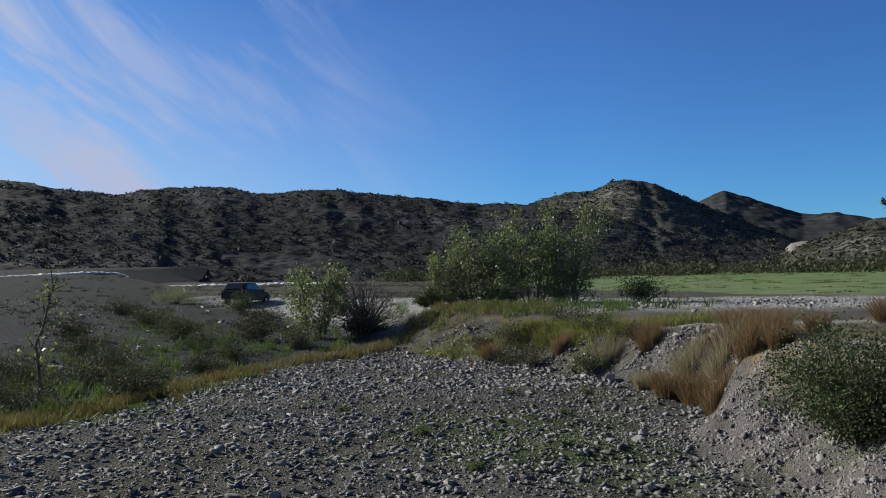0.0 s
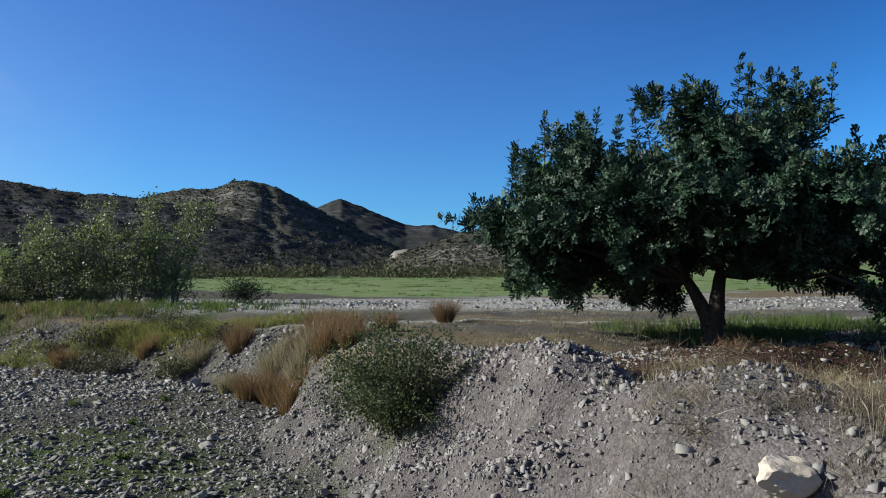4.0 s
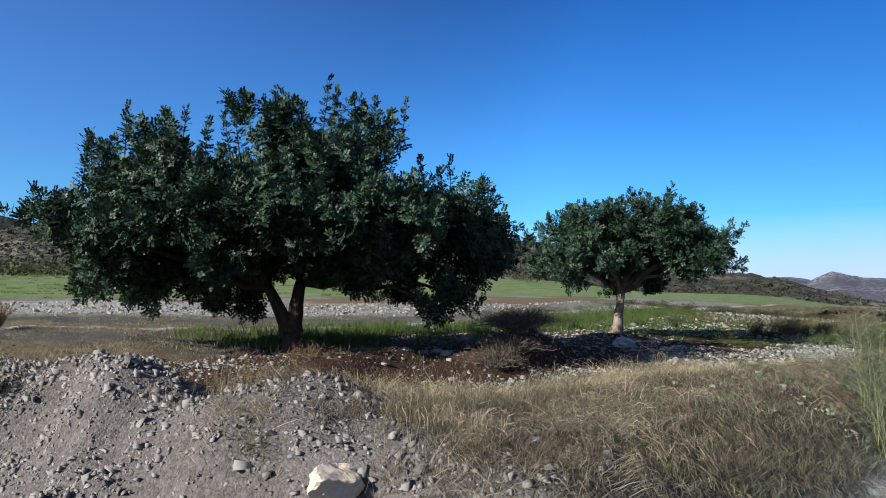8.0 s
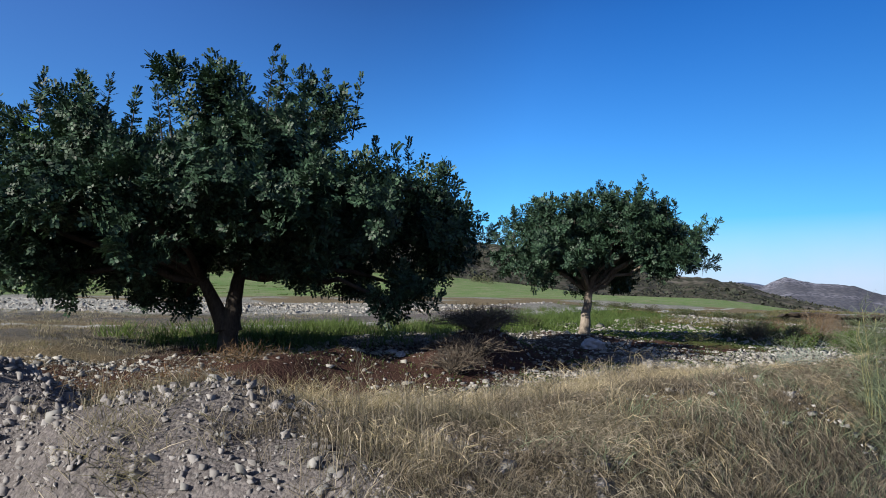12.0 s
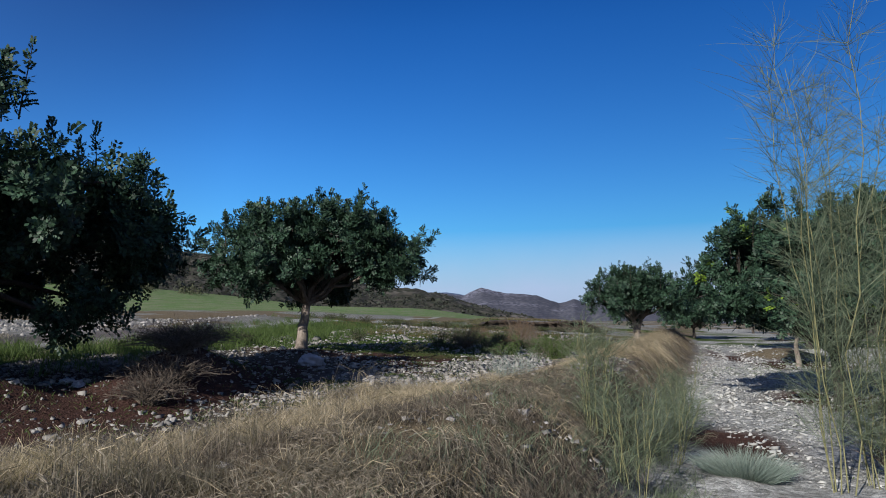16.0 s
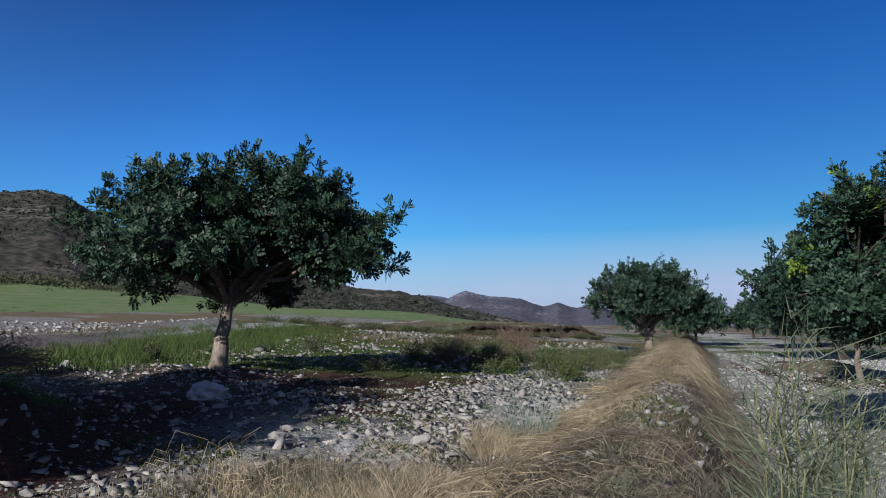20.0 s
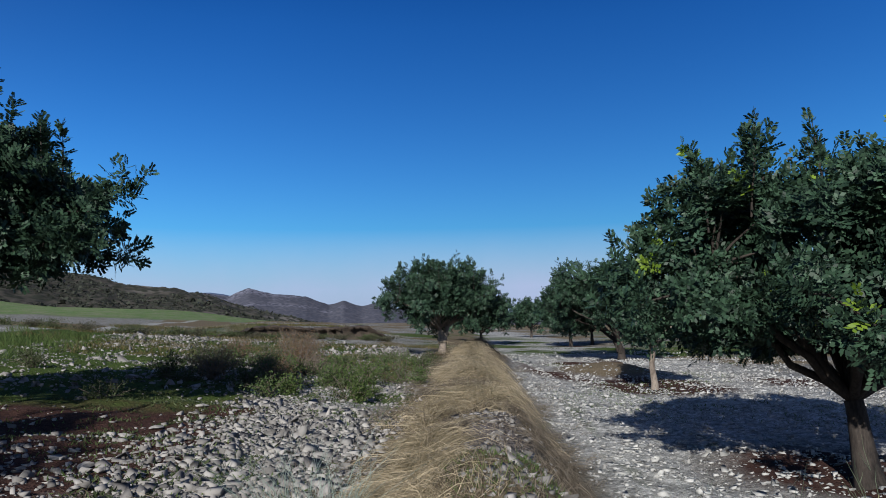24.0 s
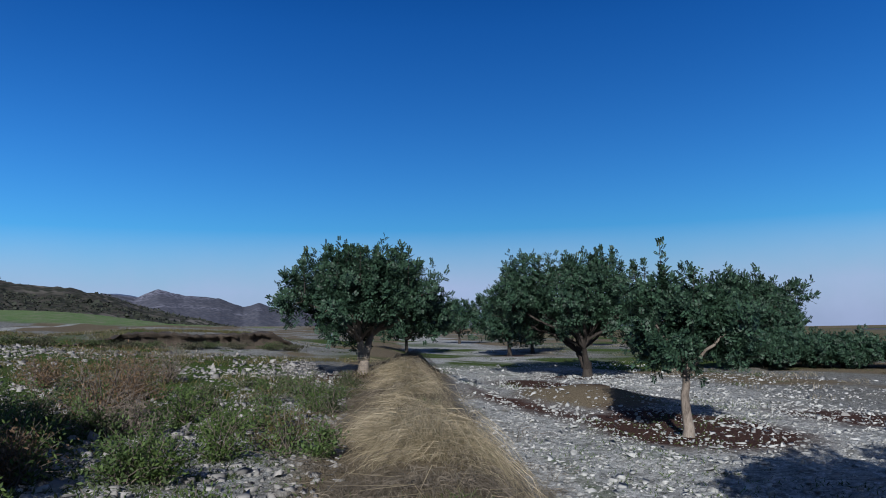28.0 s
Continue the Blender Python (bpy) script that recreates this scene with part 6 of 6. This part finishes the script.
# weeds and shrubs between the berm and the second tree
for k, (x, y, w, h, m, lab) in enumerate([
        (28.4, 1.1, 2.0, 1.15, M_RUST, "reddish-brown dry shrub on the terrace"), (27.4, 0.6, 1.0, 0.6, M_TWIG, "brown dry shrub on the terrace"), (32.2, 0.9, 1.6, 1.0, M_RUST, "reddish-brown dry shrub on the terrace"), (35.8, 0.5, 1.3, 1.05, M_TWIG, "upright brown dry shrub on the terrace"), (24.5, 0.4, 0.75, 0.5, M_LEAFY, "fresh green leafy weed on the terrace"), (26.3, 1.6, 0.8, 0.55, M_LEAFY, "fresh green leafy weed on the terrace"), (28.3, -1.1, 0.8, 0.6, M_LEAFY, "fresh green leafy weed beside the berm"), (25.7, -1.5, 0.6, 0.45, M_LEAFY, "fresh green leafy weed beside the berm"), (29.4, 2.6, 0.9, 0.55, M_LEAFY, "fresh green leafy weed on the terrace"), (30.4, 0.0, 0.8, 0.5, M_LEAFY, "fresh green leafy weed on the terrace"),
        (24.6, 0.2, 0.8, 0.5, M_GREENGRASS, "fresh green weed with narrow leaves"), (25.9, -0.4, 0.8, 0.5, M_GREENGRASS, "fresh green weed with narrow leaves"), (27.1, 1.6, 0.9, 0.6, M_OLIVE, "dark green weed on the terrace"),
        (24.3, 1.9, 0.9, 0.55, M_OLIVE, "dark green weed on the terrace"), (26.2, 2.7, 1.7, 0.8, M_RUST, "brown dry shrub on the terrace"), (24.9, 1.5, 1.3, 0.6, M_RUST, "low brown dry shrub on the terrace"), (26.0, 3.6, 1.0, 0.6, M_OLIVE, "dark green weed on the terrace"), (28.3, 2.9, 1.1, 0.6, M_OLIVE, "dark green weed on the terrace"), (30.5, 3.4, 1.2, 0.7, M_OLIVE, "dark green weed on the terrace"),
        (23.0, 1.2, 0.6, 0.4, M_GREENGRASS, "fresh green weed with narrow leaves"), (22.3, 0.1, 0.5, 0.4, M_GREENGRASS, "fresh green weed beside the berm"), (31.5, 1.8, 1.0, 0.6, M_OLIVE, "dark green weed on the terrace"), (29.0, 0.0, 0.9, 0.6, M_GREENGRASS, "fresh green weed on the terrace"),
        (26.6, -1.2, 0.9, 0.55, M_YELLOWGRASS, "yellowish weed beside the berm"), (33.5, 2.7, 1.2, 0.7, M_RUST, "brown dry shrub on the terrace"), (21.5, 8.3, 0.6, 0.4, M_OLIVE, "small dark weed in grass"), (27.5, 6.6, 0.9, 0.5, M_OLIVE, "dark green weed in grass")]):
    shrub("terrace_shrub", x, y, w, h, lab, m, 360 + k, 2600 if m is M_RUST else 1100, 0.05, "shrub", 44 if m in (M_RUST, M_TWIG) else 26, fill=0.15, slim=0.3 if m in (M_RUST, M_TWIG) else 0.42, group="shrubs on the terrace")

weed_rng = np.random.default_rng(91)
for k in range(44):
    x, y = weed_rng.uniform(21.5, 36), 0.0
    y = float(berm_line(x)) + weed_rng.uniform(1.3, 6.5)
    m, lab = [(M_OLIVE, "dark green weed on the stony terrace"), (M_GREENGRASS, "fresh green weed on the stony terrace"), (M_LEAFY, "bright leafy weed on the stony terrace"), (M_OLIVE, "dark green weed on the stony terrace")][k % 4]
    shrub("terrace_weed", x, y, weed_rng.uniform(0.5, 1.2), weed_rng.uniform(0.25, 0.65), lab, m, 500 + k, 700, 0.05, "weed", 20, fill=0.1, slim=0.35, group="weeds on the terrace")

# a dark cut bank where the terrace ends, with scrub along it
def cut_bank():
    rng = np.random.default_rng(401)
    ys = np.arange(-6.0, 6.0, 0.2)
    edge = end_bank(ys) + 0.5 * vnoise(ys, 0 * ys, 2.1, 3) + 0.2 * vnoise(ys, 0 * ys, 0.7, 5)
    tall = 0.7 * smooth(ys, -6, -3.5) * (1 - smooth(ys, 2.0, 6)) * (1 + 0.2 * vnoise(ys, 0 * ys, 1.7, 9))
    rows = []
    for out, up in ((-0.35, -0.1), (-0.05, 0.12), (0.1, 0.45), (0.0, 0.75), (-0.3, 0.92), (-0.22, 1.02), (0.4, 1.06), (1.6, 1.04), (3.2, 0.9)):
        xs = edge + out + rng.normal(size=len(ys)) * 0.07
        rows.append(np.stack([xs, ys, land(end_bank(ys) - 0.5, ys) + up * tall + rng.normal(size=len(ys)) * 0.04], 1))
    v = np.concatenate(rows)
    n = len(ys)
    i = (np.arange(len(rows) - 1)[:, None] * n + np.arange(n - 1)[None, :]).ravel()
    tagged(new("earth_bank", mesh_of("earth_bank", v, np.stack([i, i + n, i + n + 1, i + 1], 1), M_BANK)), "dark cut earth bank at the end of the terrace", "bank", kind="structure")


cut_bank()
for k in range(16):
    t = k / 15
    y = 15 - 19.5 * t + RNG.uniform(-0.5, 0.5)
    shrub("bank_scrub", float(end_bank(y)) + RNG.uniform(-1.6, -0.4), y, 2.0, 0.4 if y < 5 else 0.55, "olive-brown scrub at the end of the terrace", M_SCRUB if k % 2 else M_OLIVE, 400 + k, 1300, 0.075, "shrub", 20, fill=0.1, group="scrub at the terrace end")

# broom, grey stems and tall reeds on the berm's sunless side
for k, (x, y, w, h, m, lab) in enumerate([
        (14.7, 1.1, 0.7, 0.75, M_BLUEGREY, "grey-green wispy weed beside the berm"), (12.9, -0.9, 0.6, 0.7, M_BLUEGREY, "grey-green wispy weed beside the berm"), (15.2, -1.7, 0.6, 0.8, M_BLUEGREY, "grey-green wispy weed beside the lane")]):
    tussock("broom_bush", x, y, w, h, lab, m, 420 + k, 260, 0.0032, 0.6, "shrub", 0.8, group="broom on the berm")
tussock("grey_bush", 10.6, -1.4, 1.0, 0.4, "low blue-grey bush of fine stems", M_BLUEGREY, 430, 2600, 0.004, 1.6, "shrub", 0.4)


def tall_broom(x, y, h, stems, label, seed, out_to=0.55, thick=0.012, twigs=70, twig=0.5):
    """Tall yellowish switches with fine side twigs."""
    rng = np.random.default_rng(seed)
    z = float(land(x, y))
    ob = thing("broom_bush", x, y, z, label, "shrub", "broom on the berm")
    fp, fd = [], []
    for k in range(stems):
        a = rng.uniform(0, 6.28)
        out = rng.uniform(0.1, out_to)
        tip = np.array([x + math.cos(a) * out, y + math.sin(a) * out, z + h * rng.uniform(0.7, 1.0)])
        line = bent([x + math.cos(a) * 0.1, y + math.sin(a) * 0.1, z - 0.05], tip, rng, 0.06, 9)
        part("stem", tube(line, np.linspace(thick, 0.003, 9), 6), M_YELLOWSTEM, ob, smooth_shade=True)
        for j in range(twigs):
            i = rng.integers(1, 8)
            q = line[i] * (1 - 0.5) + line[i + 1] * 0.5 if rng.uniform() < 0.5 else line[i]
            fp.append(q + rng.normal(size=3) * 0.02)
            fd.append(unit(rng.normal(size=3) * np.array([0.6, 0.6, 0.2]) + np.array([0, 0, 0.55])))
    fp, fd = np.array(fp), np.array(fd)
    v1 = blades(fp, fd, rng.uniform(0.5, 1.4, len(fp)) * twig, np.full(len(fp), 0.0048), rng, 0.5)
    q = np.repeat(fp + fd * 0.18, 3, 0)
    v2 = blades(q, np.repeat(fd, 3, 0) + rng.normal(size=q.shape) * 0.45, rng.uniform(0.24, 0.7, len(q)) * twig, np.full(len(q), 0.0034), rng, 0.5)
    part("twig_network", merge([v1, v2]), M_BROOM, ob, "fine green leafless twigs", kind="stuff")
    return ob


tall_broom(9.9, -2.15, 5.0, 6, "tall broom with yellowish leafless switches", 441, 0.75, 0.008, 150, 0.62)
tall_broom(10.3, -2.65, 3.8, 8, "tall broom with many green switches", 442, 0.8, 0.007, 120, 0.6)
tall_broom(8.9, 0.0, 0.95, 9, "green broom bush with thin upright stems", 444, 0.45, 0.005, 24, 0.3)
tall_broom(10.2, 0.2, 1.2, 14, "tall green broom bush with thin upright stems", 445, 0.26, 0.004, 40, 0.24)
tall_broom(11.2, -0.75, 0.9, 16, "soft grey-green broom bush beside the berm", 448, 0.7, 0.004, 30, 0.28)
tall_broom(10.7, -0.35, 0.65, 10, "soft grey-green broom bush beside the berm", 449, 0.5, 0.004, 30, 0.26)
tall_broom(12.9, -1.05, 0.9, 7, "green reedy stems beside the berm", 446, 0.3, 0.005, 30, 0.28)
tall_broom(13.3, -1.3, 1.15, 9, "tall green reedy stems beside the berm", 447, 0.35, 0.005, 34, 0.3)
shrub("broom_foliage", 10.6, -3.0, 1.2, 1.9, "dense olive-green broom bush", M_BROOM, 443, 1700, 0.09, "shrub", 60, fill=0.2, slim=0.07)

# ---- gravel pieces that can be told apart ----
stone_rng = np.random.default_rng(77)
spots = [("bed", scatter(110, (-4, 3, 7.5, 15), in_bed, stone_rng), 0.12, ROCKS), ("terrace", scatter(120, (10, 25, 0, 6), lambda x, y: smooth(y - berm_line(x), 0.9, 1.4) * (1 - bell(x, y, 12.5, 6.0, 4.5, 1.8)) * (1 - smooth(y - berm_line(x), 3.6, 4.6)), stone_rng), 0.10, ROCKS_PALE), ("heap", scatter(16, (3, 6, 2, 9), lambda x, y: smooth(x - foot_line(y), 0.3, 0.8), stone_rng), 0.065, ROCKS)]
for _, pts, size, pool in spots:
    for p in pts:
        ob = rock(pool[int(stone_rng.integers(0, 6))], p[0], p[1], size * math.exp(stone_rng.normal() * 0.35), stone_rng.uniform(0.35, 0.7), stone_rng.uniform(0, 360), sink=0.2, tilt=stone_rng.uniform(-12, 12))
        ob.parent = GROUND


# ---- the parked car, far off on the gravel flat ----
def car(x, y, turn):
    z = float(land(x, y))
    ob = thing("car", x, y, z, "dark blue hatchback parked on the gravel flat", "car")
    ob.matrix_basis = pose(x, y, z, 0, 0, turn)
    paint, n, b = material("dark_car_paint", 0.4, 0.3)
    b.inputs["Base Color"].default_value = (0.008, 0.009, 0.014, 1)
    glass, n, b = material("car_glass", 0.06, 0.7)
    b.inputs["Base Color"].default_value = (0.02, 0.025, 0.03, 1)
    rubber, n, b = material("tyre_rubber", 0.85, 0.2)
    b.inputs["Base Color"].default_value = (0.02, 0.02, 0.02, 1)
    metal, n, b = material("wheel_metal", 0.35, 0.5)
    b.inputs["Base Color"].default_value, b.inputs["Metallic"].default_value = (0.5, 0.5, 0.52, 1), 0.9
    red, n, b = material("tail_lamp_plastic", 0.3, 0.5)
    b.inputs["Base Color"].default_value = (0.25, 0.01, 0.01, 1)

    def add(name, bm, mat, parent=ob):
        me = bpy.data.meshes.new(name)
        bm.to_mesh(me)
        bm.free()
        me.materials.append(mat)
        k = new(name, me)
        k.parent = parent
        return k

    def loft(profile, half, tops, bevel=0.05):
        bm = bmesh.new()
        rows = []
        for s in (-1, 1):
            rows.append([bm.verts.new((px_, s * half * w_, pz)) for (px_, pz), w_ in zip(profile, tops)])
        bm.faces.new(rows[0])
        bm.faces.new(rows[1][::-1])
        for i in range(len(profile)):
            j = (i + 1) % len(profile)
            bm.faces.new((rows[0][j], rows[0][i], rows[1][i], rows[1][j]))
        bmesh.ops.bevel(bm, geom=bm.edges[:], offset=bevel, segments=2, affect="EDGES")
        bmesh.ops.recalc_face_normals(bm, faces=bm.faces[:])
        return bm

    lower = [(-2.0, 0.35), (-2.05, 0.85), (-1.95, 0.98), (0.9, 1.0), (1.9, 0.82), (2.05, 0.6), (2.0, 0.32)]
    add("body", loft(lower, 0.86, [1, 1, 0.97, 0.97, 0.93, 0.95, 0.97]), paint)
    add("cabin", loft([(-1.9, 0.96), (-1.55, 1.42), (-1.1, 1.48), (0.1, 1.47), (1.0, 0.98)], 0.78, [1, 0.84, 0.82, 0.82, 1]), paint)
    add("side_window", loft([(-1.55, 1.02), (-1.35, 1.36), (0.05, 1.38), (0.75, 1.02)], 0.785, [1, 0.9, 0.9, 1], 0.01), glass)
    add("windscreen", loft([(0.2, 1.44), (0.25, 1.46), (1.02, 1.02), (0.96, 1.0)], 0.62, [0.9, 0.9, 1, 1], 0.005), glass)
    add("rear_window", loft([(-1.93, 1.04), (-1.63, 1.4), (-1.58, 1.36), (-1.86, 1.02)], 0.62, [1, 0.9, 0.9, 1], 0.005), glass)
    for s in (-1, 1):
        lamp = add("tail_lamp", loft([(-2.08, 0.78), (-2.06, 0.96), (-1.96, 0.98), (-1.96, 0.78)], 0.09, [1, 1, 1, 1], 0.01), red)
        lamp.location.y = s * 0.7
        mirror = add("wing_mirror", loft([(0.55, 1.0), (0.53, 1.12), (0.68, 1.12), (0.7, 1.0)], 0.07, [1, 1, 1, 1], 0.01), paint)
        mirror.location.y = s * 0.92
        for wx in (-1.25, 1.3):
            bm = bmesh.new()
            bmesh.ops.create_cone(bm, cap_ends=True, segments=20, radius1=0.31, radius2=0.31, depth=0.2, matrix=Matrix.Rotation(radians(90), 4, "X"))
            bmesh.ops.bevel(bm, geom=bm.edges[:], offset=0.02, segments=1, affect="EDGES")
            wheel = add("wheel", bm, rubber)
            wheel.location = (wx, s * 0.76, 0.31)
            bm = bmesh.new()
            bmesh.ops.create_cone(bm, cap_ends=True, segments=16, radius1=0.19, radius2=0.17, depth=0.215, matrix=Matrix.Rotation(radians(90), 4, "X"))
            add("rim", bm, metal, wheel)
    return ob


car(-15.4, 50.5, 80)


# ---- a pale rubble line at the foot of the hills, and scrub on the slopes ----
def pale_line():
    rng = np.random.default_rng(55)
    n = 2600
    a = rng.uniform(-42, -9, n)
    keep = vnoise(a, a * 0, 1.3, 3) > -0.6
    a = a[keep]
    r = 112 + 2.5 * np.sin(a * 0.2) + rng.normal(size=len(a)) * 0.4
    x, y = r * np.sin(np.radians(a)), r * np.cos(np.radians(a))
    z = land(x, y)
    s = 0.42 * rng.uniform(0.35, 0.9, len(a)) * (1 + 0.6 * vnoise(a, a * 0, 1.6, 7))
    v = ICO_V[None] * (1 + rng.normal(size=(len(a), len(ICO_V), 1)) * 0.15) * np.stack([s * 1.5, s, s * 0.7], 1)[:, None, :] + np.stack([x, y, z], 1)[:, None, :]
    f = ICO_F[None] + (np.arange(len(a)) * len(ICO_V))[:, None, None]
    tagged(new("rubble_line", mesh_of("rubble_line", v.reshape(-1, 3), f.reshape(-1, 3), M_CHALK)), "low line of pale rubble at the hill's foot", "rubble", kind="stuff")


pale_line()


def scrub(name, label, hx, hy, hz, n, size, mat, seed, lo=0, hi=60):
    """Low bushes all over a slope, as loose clumps of leaves."""
    rng = np.random.default_rng(seed)
    rows, cols = hx.shape
    i, j = rng.uniform(lo, min(hi, rows - 2), n), rng.uniform(0, cols - 2, n)
    i0, j0 = i.astype(int), j.astype(int)
    fi, fj = i - i0, j - j0
    p = np.stack([a[i0, j0] * (1 - fi) * (1 - fj) + a[i0 + 1, j0] * fi * (1 - fj) + a[i0, j0 + 1] * (1 - fi) * fj + a[i0 + 1, j0 + 1] * fi * fj for a in (hx, hy, hz)], 1)
    keep = vnoise(p[:, 0], p[:, 1], 22, seed) > -0.45
    p = p[keep]
    s = size * np.exp(rng.normal(size=len(p)) * 0.4)
    k = 5
    q = np.repeat(p, k, 0)
    S = np.repeat(s, k)
    off = rng.normal(size=q.shape) * np.array([0.33, 0.33, 0.2]) * S[:, None]
    off[:, 2] = np.abs(off[:, 2])
    d = unit(rng.normal(size=q.shape) * np.array([1, 1, 0.55]))
    v, f = quads(q + off, d, unit(np.cross(d, rng.normal(size=q.shape))), S * 0.72, S * 0.62)
    tagged(new(name, mesh_of(name, v, f, mat)), label, "scrub", kind="stuff")


scrub("hill_scrub", "dark low bushes dotting the hill", *near_hill, 21000, 0.62, M_SCRUB_FAR, 61)
scrub("hill_scrub", "dark low bushes dotting the brown hill", *east_hill, 15000, 0.66, M_SCRUB_FAR, 62)
scrub("hill_scrub", "sparse bushes on the rounded hill", *mid_hill, 11000, 1.0, M_SCRUB_FAR, 63)


def hedge():
    """A loose belt of grey-green scrub between the field and the hill."""
    rng = np.random.default_rng(64)
    n = 1100
    a = np.radians(rng.uniform(-6, 66, n))
    r = 132 + rng.normal(size=n) * 7 + 40 * smooth(np.degrees(a), 30, 60)
    x, y = r * np.sin(a), r * np.cos(a)
    keep = vnoise(np.degrees(a), r * 0.1, 2.2, 8) > -0.5
    p = np.stack([x, y, land(x, y)], 1)[keep]
    s = 1.5 * np.exp(rng.normal(size=len(p)) * 0.35)
    q, S = np.repeat(p, 44, 0), np.repeat(s, 44)
    off = rng.normal(size=q.shape) * np.array([0.45, 0.45, 0.42]) * S[:, None]
    off[:, 2] = np.abs(off[:, 2])
    d = unit(rng.normal(size=q.shape) + np.array([0, 0, 0.5]))
    v, f = quads(q + off, d, unit(np.cross(d, rng.normal(size=q.shape))), S * 0.24, S * 0.16)
    tagged(new("field_scrub", mesh_of("field_scrub", v, f, M_HEDGE)), "grey-green scrub between the field and the hill", "scrub", kind="stuff")


hedge()
